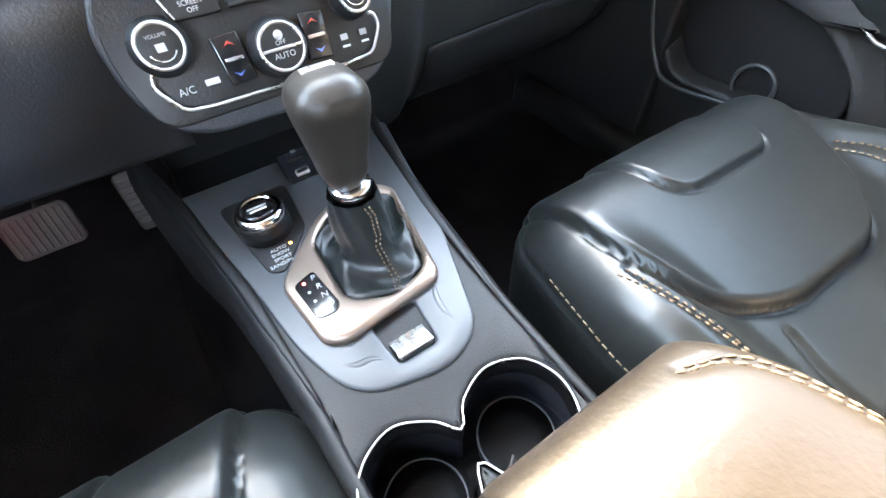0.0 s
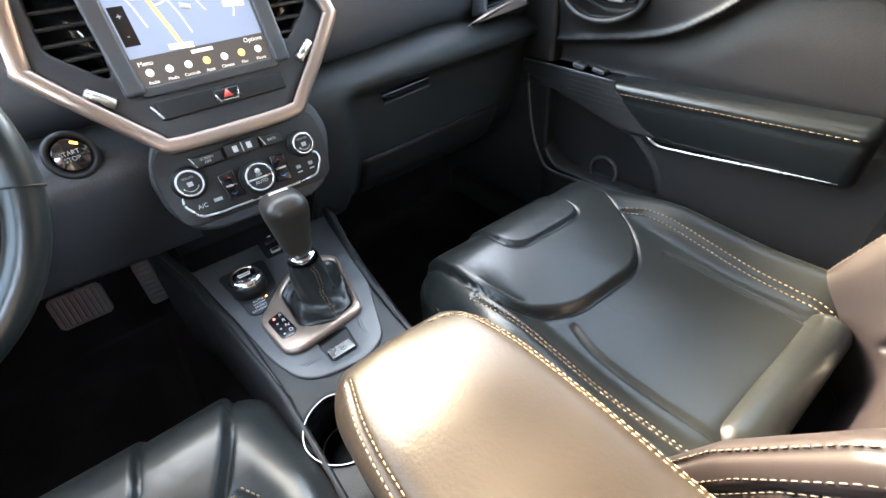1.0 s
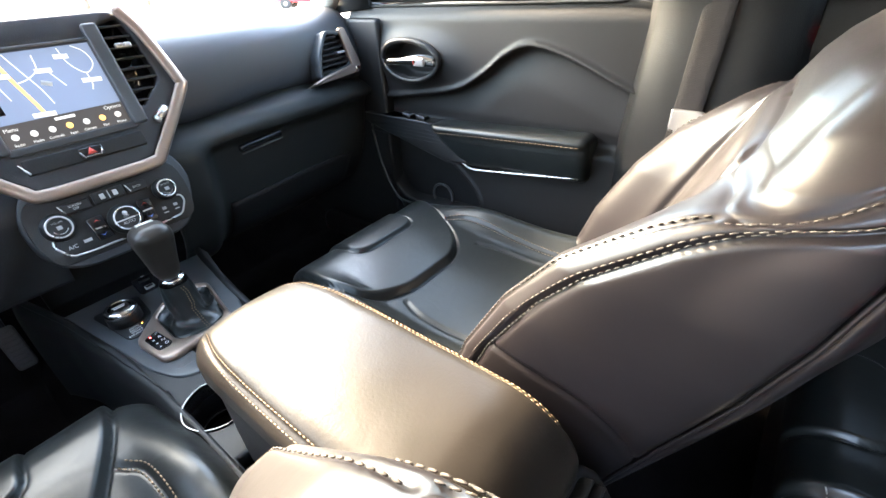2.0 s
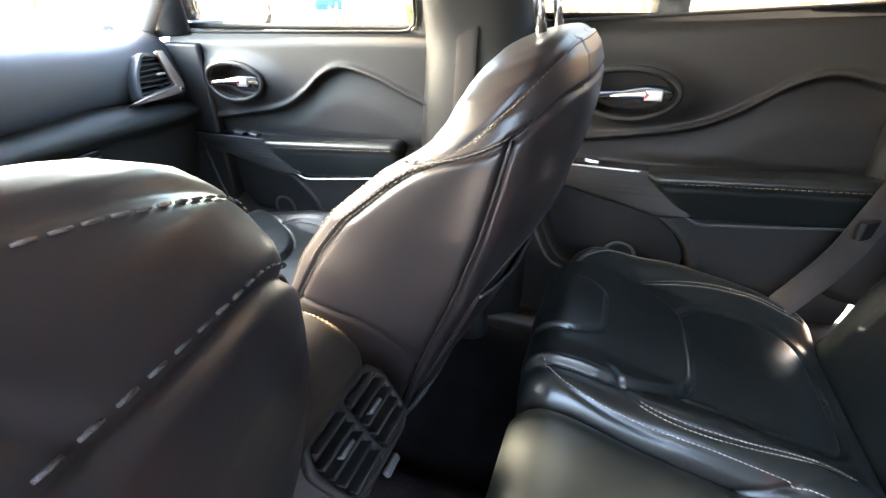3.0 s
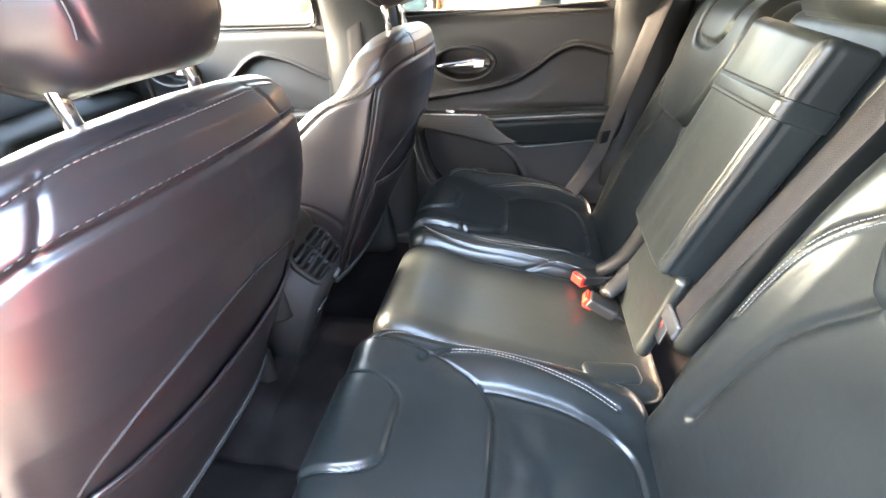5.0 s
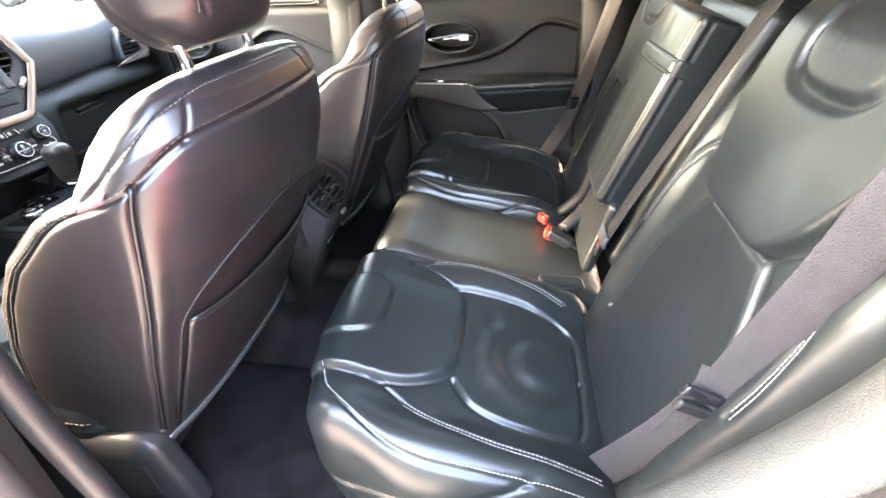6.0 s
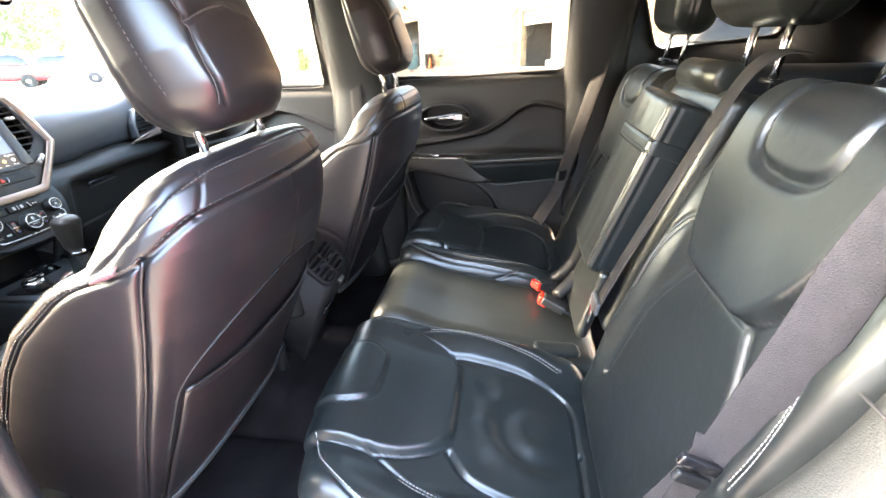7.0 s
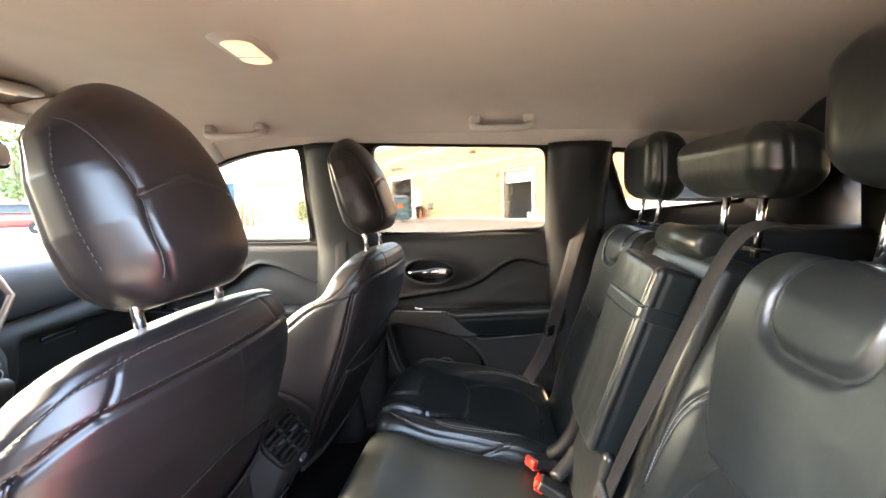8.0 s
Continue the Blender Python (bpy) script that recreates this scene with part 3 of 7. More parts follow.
pane = part("pane", (np.stack([gp_[0][:, 0], -1.99 + 0.35 * np.maximum(0, gp_[0][:, 1] - 1.1) - gp_[0][:, 2], gp_[0][:, 1]], 1), [tuple(reversed(f)) for f in gp_[1]]), glass_dark, gate, "dark tinted rear glass")
pane.visible_shadow = False
for s in (-1, 1):
    tagged(part("boot_wall_" + ("right" if s > 0 else "left"), box(min(s * 0.62, s * 0.74), max(s * 0.62, s * 0.74), -1.97, -1.13, 0.66, 1.20, 0.04, 4), plastic),
           "black moulded side wall of the boot", "wall", kind="structure")
tagged(part("bulkhead", box(-0.74, 0.74, 1.28, 1.33, 0.33, 1.08), plastic), "dark panel below the windscreen", "wall", kind="structure")
for s in (-1, 1):
    tagged(part("kick_panel_" + ("right" if s > 0 else "left"), box(min(s * 0.70, s * 0.75), max(s * 0.70, s * 0.75), 0.58, 1.32, 0.34, 1.10, 0.01), plastic),
           "dark moulded footwell side panel", "trim", kind="structure")


# ---- doors ----
SWOOSH = spline([(0.70, 0.885), (0.50, 0.915), (0.345, 0.945), (0.265, 0.985), (0.205, 1.030), (0.145, 1.052), (0.06, 1.035), (-0.03, 0.998), (-0.14, 0.955)], 60)
POCKET = np.array(rounded([(0.635, 0.815), (0.60, 0.67), (0.55, 0.60), (0.255, 0.615), (0.285, 0.70), (0.37, 0.765), (0.50, 0.80)], 0.04))


def smooth(t):
    t = np.clip(t, 0, 1)
    return t * t * (3 - 2 * t)


def door_panel(y0, y1, z0, z1):
    ys, zs = np.linspace(y0, y1, 170), np.linspace(0, 1, 150)
    sill = lambda y: z1[0] + (z1[1] - z1[0]) * (y - y0) / (y1 - y0)
    Q = np.array([(y, z0 + (sill(y) - z0) * t) for y in ys for t in zs])
    line_z = np.interp(Q[:, 0], SWOOSH[::-1, 0], SWOOSH[::-1, 1])
    x = np.full(len(Q), 0.716)
    x += 0.016 * smooth((line_z - Q[:, 1]) / 0.010 + 0.5) - 0.010 * np.exp(-(((line_z - Q[:, 1]) + 0.004) / 0.007) ** 2)
    x -= 0.010 * smooth((line_z - 0.01 - Q[:, 1]) / 0.08) * smooth((Q[:, 1] - 0.86) / 0.04)
    x += 0.017 * smooth((Q[:, 1] - sill(Q[:, 0]) + 0.045) / 0.045) ** 2
    x -= 0.022 * np.exp(-(((Q[:, 0] - 0.47) / 0.13) ** 2 + ((Q[:, 1] - 1.01) / 0.06) ** 2) ** 2)
    oval = np.sqrt(((Q[:, 0] - 0.47) / 0.088) ** 2 + ((Q[:, 1] - 1.01) / 0.044) ** 2)
    x += 0.045 * smooth((1.08 - oval) / 0.22)
    x -= 0.020 * smooth((0.87 - Q[:, 1]) / 0.03) * smooth((Q[:, 1] - 0.52) / 0.1)
    d = near_line(Q, np.vstack([POCKET, POCKET[:1]]))
    inn = inside(Q, POCKET)
    x += np.where(inn, 0.070 * smooth(d / 0.025), 0)
    x -= 0.006 * np.exp(-((d / 0.006) ** 2))
    V = np.stack([x, Q[:, 0], Q[:, 1]], 1)
    n = len(zs)
    F = [(i * n + j, (i + 1) * n + j, (i + 1) * n + j + 1, i * n + j + 1) for i in range(len(ys) - 1) for j in range(n - 1)]
    return V, F


def car_door(name, dy, dz, y0, y1, label, zsill, has_switches):
    d = thing(name, label, "car door", kind="structure", at=(0, dy, dz))
    panel = part("panel", door_panel(y0, y1, 0.42, zsill), plastic_door_lit, d, "dark grained plastic door panel")
    part("outer_skin", box(0.80, 0.88, y0, y1, 0.30, 1.10, 0.03, 3), car_red, d, "red painted outer door skin")
    part("sill_strip", tube(np.array([(0.755, y, 1.14) for y in np.linspace(y0, y1, 12)]), 0.008, 6), rubber, d, "black window sill strip")

    def arm(P, N):
        Q = P.copy()
        u = (P[:, 2] + 0.055) / 0.11
        Q[:, 0] += 0.028 * (1 - np.clip(u, 0, 1)) ** 1.4
        Q[:, 1] -= 0.105 * (1 - np.clip(u, 0, 1)) * smooth((P[:, 1] - 0.02) / 0.18)
        Q += N * (groove(np.array([(-0.26, 0.028), (0.26, 0.028)]), 0.004, 0.003)(P[:, [1, 2]]) * (N[:, 0] < -0.3))[:, None]
        return Q

    geo = rbox(0.045, 0.215, 0.055, (0.022, 0.02, 0.016), (4, 30, 16), 4, arm)
    geo = (geo[0] + np.array([0.712, 0.198, 0.822]), geo[1])
    geo[0][:, 2] += 0.07 * (0.198 - geo[0][:, 1])
    a = part("armrest", geo, leather, d, "padded black leather armrest with tan stitching")
    part("stitching", sew(geo, [[(0.0, 0.873), (0.40, 0.845)]], 0, -1, 0.007, 0.003, 0.0008), thread, a, "tan thread")
    part("armrest_trim", tube(spline([(0.690, 0.360, 0.800), (0.688, 0.31, 0.772), (0.689, 0.285, 0.761), (0.690, 0.25, 0.763), (0.690, 0.15, 0.776), (0.692, 0.0, 0.796)], 30), 0.0024, 6), satin if has_switches else plastic_silver, d, "thin trim line under the armrest")
    V, F = prism(rounded([(0.655, 0.862), (0.400, 0.862), (0.385, 0.850), (0.290, 0.772), (0.36, 0.762), (0.50, 0.795), (0.60, 0.818), (0.660, 0.835)], 0.010), 0.0, 0.050, 0.006)
    grip = part("pull_grip", (np.stack([0.736 - V[:, 2], V[:, 0], V[:, 1]], 1), [tuple(reversed(f)) for f in F]), plastic, d, "dark grained door pull")
    part("grip_edge", tube(np.array([(0.6865, y, 0.8605) for y in np.linspace(0.402, 0.652, 12)]), 0.0022, 6), satin if not has_switches else plastic_silver, d, "thin bright line along the pull")
    plate = part("switch_plate", box(0.690, 0.728, 0.43, 0.63, 0.857, 0.862, 0.002) if has_switches else box(0.692, 0.722, 0.47, 0.56, 0.857, 0.861, 0.002), gloss_black, d, "gloss black switch plate")
    for k in range(2 if has_switches else 1):
        y = 0.455 + 0.05 * k if has_switches else 0.515
        part("window_switch", moved(rbox(0.011, 0.016, 0.006, 0.004, (2, 2, 1), 3), pose(0.708, y, 0.866, 8)), plastic_grey if has_switches else chrome, plate, "small rocker switch")
    edge = [(0.640, 0.845), (0.645, 0.80), (0.625, 0.70), (0.590, 0.625), (0.545, 0.595), (0.40, 0.610), (0.30, 0.620)]
    part("pocket_edge", tube(spline([(0.700, y, z) for y, z in edge], 40), 0.004, 6), plastic_grey, d, "raised pocket edge")
    # A dark sheet inside the pocket stands for the shade of its depth.
    mid_p = POCKET.mean(axis=0)
    V, F = prism([tuple(mid_p + (q - mid_p) * 0.90) for q in POCKET], 0.0, 0.012, 0.004)
    part("pocket_lining", (np.stack([0.752 - V[:, 2], V[:, 0], V[:, 1]], 1), [tuple(reversed(f)) for f in F]), rubber, d, "dark sheet set in the door pocket for its shade")
    # ribs along the door pull
    for k in range(5):
        part("grip_rib", box(0.6856, 0.6868, 0.392 - 0.011 * k, 0.640, 0.850 - 0.010 * k, 0.8520 - 0.010 * k, 0.0008), plastic, grip)
    # handle: an oval bowl with a chrome lever
    ring = np.array([(0.690 + 0.004 * math.cos(2 * a), 0.47 + 0.092 * math.cos(a) * (1 + 0.06 * math.sin(a)), 1.01 + 0.047 * math.sin(a)) for a in np.linspace(0, 2 * math.pi, 72, endpoint=False)])
    bez = part("handle_bezel", tube(ring, 0.0065, 8, closed=True, up=(1, 0, 0)), plastic, d, "dark oval handle surround")
    lever_line = spline([(0.684, 0.548, 1.004), (0.680, 0.52, 1.006), (0.678, 0.49, 1.009), (0.682, 0.455, 1.012), (0.692, 0.415, 1.012), (0.702, 0.395, 1.010)], 24)
    lev = part("handle_lever", tube(lever_line, np.interp(np.linspace(0, 1, 24), [0, 0.1, 0.45, 0.7, 1], [0.004, 0.008, 0.009, 0.016, 0.013]), 12, flat=1.0, up=(1, 0, 0)), chrome, d, "polished chrome pull lever")
    part("lock_button", moved(rbox(0.004, 0.017, 0.010, 0.003, (1, 2, 2), 3), pose(0.675, 0.425, 1.012)), satin, lev, "silver lock button with a red mark")
    part("lock_mark", box(0.6700, 0.6715, 0.4365, 0.4395, 1.006, 1.018, 0.0004), mark_red, lev, "red lock mark")
    part("speaker_ring", moved((tube(np.array([(0.035 * math.cos(a), 0.035 * math.sin(a), 0) for a in np.linspace(0, 2 * math.pi, 32, endpoint=False)]), 0.004, 6, closed=True)), frame_at((0.735, 0.42, 0.632), (0, 1, 0), (0, 0, 1))), plastic_grey, d, "round ring in the door pocket")
    return d


car_door("door_1", 0.0, 0.0, -0.085, 0.70, "front passenger door panel, dark plastic with padded leather armrest", (1.139, 1.127), True)
car_door("door_2", -0.985, 0.025, -0.03, 0.665, "rear passenger door panel, dark plastic with padded leather armrest", (1.172, 1.134), False)
# Unseen driver's door, added closed so that light stays out on this side.
drv = thing("door_3", "driver's door, unseen, added closed to shut out light", "car door", kind="structure")
part("panel", box(-0.735, -0.70, -0.10, 0.70, 0.42, 1.14, 0.01), plastic, drv, "dark plastic door panel")
part("outer_skin", box(-0.88, -0.80, -0.12, 0.72, 0.30, 1.10, 0.03, 3), car_red, drv, "red painted outer door skin")
# wing mirror outside the passenger window
wm = thing("wing_mirror", "red wing mirror housing with a bright glass face", "mirror")
mm = frame_at((0.95, 0.71, 1.190), (0.93, -0.36, 0), (0, 0, 1))
part("housing", moved(rbox(0.138, 0.080, 0.05, (0.05, 0.05, 0.04), (6, 4, 3), 5), mm), car_red, wm, "glossy red housing")
part("mirror_rim", moved(rbox(0.134, 0.077, 0.012, (0.050, 0.050, 0.006), (6, 4, 1), 5), mm @ pose(0, 0, 0.048)), gloss_black, wm, "black rim")
mg = material("mirror_glass", (0.85, 0.87, 0.88), 0.03, metal=1.0)
part("mirror_face", moved(rbox(0.119, 0.062, 0.004, (0.045, 0.045, 0.002), (6, 4, 1), 5), mm @ pose(0, 0, 0.058)), mg, wm, "mirror glass")
V, F = prism(rounded([(0.82, 1.10), (0.625, 1.122), (0.605, 1.20), (0.548, 1.300), (0.570, 1.325), (0.70, 1.225)], 0.006), 0.0, 0.012, 0.002)
part("mirror_sail", (np.stack([np.array([side_x(b) for b in V[:, 1]]) - 0.012 + V[:, 2], V[:, 0], V[:, 1]], 1), F), plastic, wm, "black triangle at the foot of the pillar")
part("stalk", box(0.78, 0.90, 0.66, 0.72, 1.12, 1.15, 0.01, 3), gloss_black, wm, "black stalk")


# ---- seats ----
BACK_Z = [0.60, 0.70, 0.80, 0.90, 0.97, 1.03, 1.056, 1.08, 1.118, 1.145, 1.160, 1.168]
BACK_REAR = [-0.275, -0.322, -0.375, -0.417, -0.446, -0.465, -0.470, -0.474, -0.475, -0.466, -0.454, -0.440]
BACK_SEAM = [-0.245, -0.283, -0.322, -0.364, -0.388, -0.403, -0.408, -0.412, -0.417, -0.422, -0.422, -0.420]
BACK_EDGE = [-0.035, -0.050, -0.085, -0.140, -0.195, -0.268, -0.311, -0.318, -0.328, -0.345, -0.360, -0.372]
BACK_FRONT = [-0.150, -0.172, -0.205, -0.243, -0.270, -0.290, -0.297, -0.302, -0.315, -0.332, -0.348, -0.362]
BACK_HALF = [0.232, 0.238, 0.243, 0.246, 0.246, 0.243, 0.240, 0.236, 0.224, 0.205, 0.186, 0.165]


def back_level(z, n):
    """Half of the seat back's outline at a height, from the middle behind to the middle in front."""
    r, d, f, c, h = (float(np.interp(z, BACK_Z, t)) for t in (BACK_REAR, BACK_SEAM, BACK_EDGE, BACK_FRONT, BACK_HALF))
    w = h / 0.243
    p = np.array([(0, r), (0.10 * w, r + 0.05 * (d - r)), (0.165 * w, r + 0.27 * (d - r)), (0.208 * w, r + 0.60 * (d - r)), (0.233 * w, d), (0.243 * w, d + 0.36 * (f - d)), (0.241 * w, d + 0.78 * (f - d)),
                  (0.224 * w, f), (0.190 * w, f - 0.10 * (f - c)), (0.155 * w, c + 0.35 * (f - c)), (0.115 * w, c), (0, c)])
    q = np.vstack([p[1] * np.array([-1, 1]), p, p[-2] * np.array([-1, 1])])
    k = np.clip(np.asarray(n, float), 0, 11)
    i = np.minimum(k.astype(int), 10)
    t = (k - i)[:, None]
    A, B, C, D = q[i], q[i + 1], q[i + 2], q[i + 3]
    return 0.5 * (2 * B + (C - A) * t + (2 * A - 5 * B + 4 * C - D) * t**2 + (3 * B - A - 3 * C + D) * t**3)


def back_warp(P):
    """Lets the top of the back fall towards the front and the shoulders."""
    P = P.copy()
    g = smooth((P[:, 2] - 1.04) / 0.09)
    P[:, 2] -= g * (0.26 + 0.16 * (P[:, 0] / 0.2) ** 2) * np.maximum(0.0, P[:, 1] + 0.450)
    return P


def back_line(kz, sgn, n=60):
    """A line on the seat back through places (k, z): k from 0 behind over 4 at the corner seam to 11 in front."""
    line = spline(kz, n)
    P = back_warp(np.array([(*back_level(z, [k])[0], z) for k, z in line]))
    e = 0.004
    N = []
    for (k, z), p in zip(line, P):
        a, b = back_level(z, [min(k + 0.05, 11)])[0], back_level(z, [max(k - 0.05, 0)])[0]
        u = back_level(z + e, [k])[0] - back_level(z - e, [k])[0]
        t1, t2 = np.array([*(a - b), 0.0]), np.array([*u, 2 * e])
        v = np.cross(t1, t2)
        N.append(v / np.linalg.norm(v))
    N = np.array(N)
    m = np.array([sgn, 1, 1])
    return P * m, N * m


SEAM_TOP = [(0, 1.163), (1.5, 1.162), (2.6, 1.156), (3.6, 1.146), (4.8, 1.122), (5.7, 1.092), (6.5, 1.056)]
SEAM_BAND = [(0, 1.118), (1.5, 1.117), (2.8, 1.108), (4, 1.089), (5.4, 1.066), (5.87, 1.043), (6.1, 1.002), (6.3, 0.936), (6.38, 0.85), (6.42, 0.72)]
SEAM_TIE_IN = [(1.30, 1.162), (1.26, 1.140), (1.36, 1.117)]
SEAM_TIE_OUT = [(2.35, 1.157), (2.30, 1.136), (2.42, 1.111)]
SEAM_DOWN = [(4, 1.089), (4.02, 1.0), (4.0, 0.88), (3.95, 0.75), (3.9, 0.64)]
SEAM_CREASE = [(0.10, 1.116), (0.16, 1.07), (0.20, 1.02), (0.18, 0.975)]
SEAM_EDGE = [(6.75, 1.05), (6.95, 1.0), (7.0, 0.93), (7.0, 0.82), (7.0, 0.70)]
SEAM_HEM = [(4.0, 0.755), (4.5, 0.795), (5.1, 0.822), (5.8, 0.833), (6.3, 0.836)]
SEAM_FRONT = [(9.4, 0.70), (9.4, 0.90), (9.5, 1.05), (10.0, 1.11), (11, 1.12)]
POCKET_TOP, POCKET_LIP = 0.972, 0.868


def back_geo(inner):
    """The front seat's back, level by level, with its seams pressed in. inner: the side that has a hem."""
    half = np.linspace(0, 11, 190)
    zs = np.concatenate([np.linspace(0.60, 1.04, 150), np.linspace(1.04, 1.168, 60)[1:]])
    V = []
    for z in zs:
        h = back_level(z, half)
        ring = np.vstack([h, h[-2:0:-1] * np.array([-1, 1])])
        V.append(np.column_stack([ring, np.full(len(ring), z)]))
    n = len(V[0])
    last = V[-1]
    mid = last.mean(0)
    for s, up in ((0.93, 0.0022), (0.82, 0.0042), (0.6, 0.0062), (0.35, 0.0075), (0.1, 0.008)):
        r = mid + (last - mid) * s
        r[:, 2] = 1.168 + up
        V.append(r)
    m = len(V)
    V = back_warp(np.vstack(V))
    G = V.reshape(m, n, 3)
    tu = np.roll(G, -1, 1) - np.roll(G, 1, 1)
    tv = np.gradient(G, axis=0)
    N = np.cross(tu, tv).reshape(-1, 3)
    N /= np.maximum(np.linalg.norm(N, axis=1, keepdims=True), 1e-9)
    dis = np.zeros(len(V))
    for sgn in (-1, 1):
        seams = [(SEAM_TOP, 0.0035, 0.0025), (SEAM_BAND, 0.0040, 0.0045), (SEAM_DOWN, 0.0045, 0.0060), (SEAM_EDGE, 0.0035, 0.0025), (SEAM_TIE_IN if sgn == inner else SEAM_TIE_OUT, 0.0030, 0.0022), (SEAM_FRONT, 0.006, 0.005)]
        seams += [(SEAM_CREASE, 0.003, 0.0018)] if sgn > 0 else []
        seams += [(SEAM_HEM, 0.004, 0.004)] if sgn == inner else []
        for kz, wd, dp in seams:
            P, _ = back_line(kz, sgn)
            dis -= dp * np.exp(-((near_line(V, P) / wd) ** 2))
    dis += 0.0011 * np.array([noise.noise((p[0] * 9, p[1] * 9, p[2] * 9)) for p in V])
    x, z = V[:, 0], V[:, 2]
    behind = N[:, 1] < -0.3
    arch = (x / 0.205) ** 2 + (np.maximum(z - 0.86, 0) / (POCKET_TOP - 0.86)) ** 2
    dis -= np.where(behind, 0.006 * smooth((1.0 - arch) / 0.10) * smooth((z - 0.60) / 0.03), 0)
    V = V + N * dis[:, None]
    F = [(i * n + j, i * n + (j + 1) % n, (i + 1) * n + (j + 1) % n, (i + 1) * n + j) for i in range(m - 1) for j in range(n)]
    F += [tuple(range(n))[::-1], tuple(range((m - 1) * n, m * n))]
    return V, F


def run_stitches(P, N, length, gap, r, lift=0.0006):
    """Stitches along a line of points with their normals."""
    L = np.linalg.norm(np.diff(P, axis=0), axis=1).sum()
    c = max(2, int(L / (length + gap)))
    s = np.concatenate([[0], np.cumsum(np.linalg.norm(np.diff(P, axis=0), axis=1))])
    out = []
    for i in range(c):
        w = np.array([i, i + 0.5 * length / (length + gap), i + length / (length + gap)]) * L / c
        e = np.stack([np.interp(w, s, P[:, j] + lift * N[:, j]) for j in range(3)], 1)
        out.append(tube(e, [r * 0.75, r * 1.15, r * 0.75], 5))
    return join(*out)


def tongue_pads(Q, pads):
    return sum(raised(np.asarray(p), h, s)(Q) for p, h, s in pads)


def front_cushion():
    tongue = np.array(rounded([(-0.105, 0.42), (-0.090, 0.270), (0.080, 0.266), (0.095, 0.42)], 0.035))
    pad = np.array(rounded([(-0.215, 0.45), (-0.195, 0.25), (-0.165, 0.175), (-0.10, 0.137), (0.05, 0.133), (0.11, 0.18), (0.185, 0.30), (0.215, 0.45)], 0.05))
    bol = spline([(0.155, 0.235), (0.172, 0.195), (0.172, 0.10), (0.160, -0.10)], 30)
    bol_l = spline([(-0.200, 0.245), (-0.188, 0.15), (-0.180, 0.03), (-0.172, -0.10)], 30)
    ins = spline([(0.118, 0.125), (0.128, 0.09), (0.130, 0.04), (0.125, -0.10)], 30)
    edge = np.array([(-0.30, 0.665), (0.50, 0.665)])

    def f(P, N):
        Q = P + np.array([0, 0.135, 0.60])
        x, y = Q[:, 0].copy(), Q[:, 1].copy()
        up = np.clip(N[:, 2], 0, 1)
        Q[:, 2] += up * (0.045 * smooth((np.abs(x) - 0.14) / 0.09) * smooth((0.33 - y) / 0.2) + 0.012 * smooth((y - 0.1) / 0.2) - 0.02 * smooth((y - 0.30) / 0.1) - 0.012 * np.exp(-((y - 0.02) / 0.12) ** 2))
        Q[:, 0] *= np.interp(y, [-0.12, 0.2, 0.39], [1.0, 0.99, 0.90])
        A = np.stack([x, y], 1)
        B = np.stack([np.abs(x), y], 1)
        dis = up * (tongue_pads(A, [(pad, 0.014, 0.010), (tongue, 0.007, 0.006)]) + groove(np.vstack([pad, pad[:1]]), 0.0032, 0.004)(A) + groove(np.vstack([tongue, tongue[:1]]), 0.003, 0.003)(A) + groove(bol, 0.004, 0.004)(A) + groove(bol_l, 0.004, 0.004)(A) + groove(ins, 0.004, 0.004)(A) + groove(ins * np.array([-1, 1]), 0.004, 0.004)(A))
        rim = np.stack([y, Q[:, 2]], 1)
        dis = dis + np.clip(np.hypot(N[:, 0], N[:, 1]), 0, 1) * groove(edge, 0.004, 0.004)(rim) * (np.abs(N[:, 2]) < 0.9)
        dis = dis + 0.002 * np.array([noise.noise((p[0] * 8, p[1] * 8, 3)) for p in Q]) * up
        return Q + N * dis[:, None]

    geo = rbox(0.25, 0.255, 0.10, (0.07, 0.06, 0.06), (140, 140, 8), 14, f)
    return geo, (bol_l, bol)


def headrest_geo(hx, hy, hz, lines, dome=False):
    def f(P, N):
        Q = P.copy()
        u = P[:, 2] / hz
        A = np.stack([np.abs(P[:, 0]), P[:, 2]], 1)
        dis = np.clip(-N[:, 1], 0, 1) * (sum(groove(l, 0.0035, 0.0035)(A) for l in lines) if lines else 0.0)
        S = np.stack([P[:, 1], P[:, 2]], 1)
        dis = dis + np.clip(np.abs(N[:, 0]), 0, 1) * groove(np.array([(0.012, -hz), (0.02, hz)]), 0.004, 0.003)(S)
        Q = Q + N * dis[:, None]
        if dome:
            Q[:, 0] *= np.interp(u, [-1, -0.75, -0.3, 0.2, 0.6, 0.85, 1.0], [0.80, 0.90, 0.98, 0.97, 0.86, 0.72, 0.58])
            Q[:, 1] *= np.interp(u, [-1, -0.6, 0.1, 0.7, 1.0], [1.05, 1.1, 1.0, 0.72, 0.5])
            Q[:, 1] += 0.016 * np.maximum(u, 0) ** 2 + 0.030 * np.abs(P[:, 0] / hx) ** 3
            Q[:, 2] -= 0.022 * (P[:, 0] / hx) ** 2 * np.maximum(u, 0)
        else:
            Q[:, 0] *= np.interp(u, [-1, -0.3, 0.6, 1], [0.86, 0.98, 1.0, 0.92])
            Q[:, 1] += 0.010 * u + 0.008 * (P[:, 0] / hx) ** 2
        return Q

    r = (0.045, hy * 0.80, 0.06) if dome else (0.055, min(0.046, hy * 0.9), min(0.046, hz * 0.82))
    return rbox(hx, hy, hz, r, (64 if dome else 34, 6, 64 if dome else 30), 10, f)


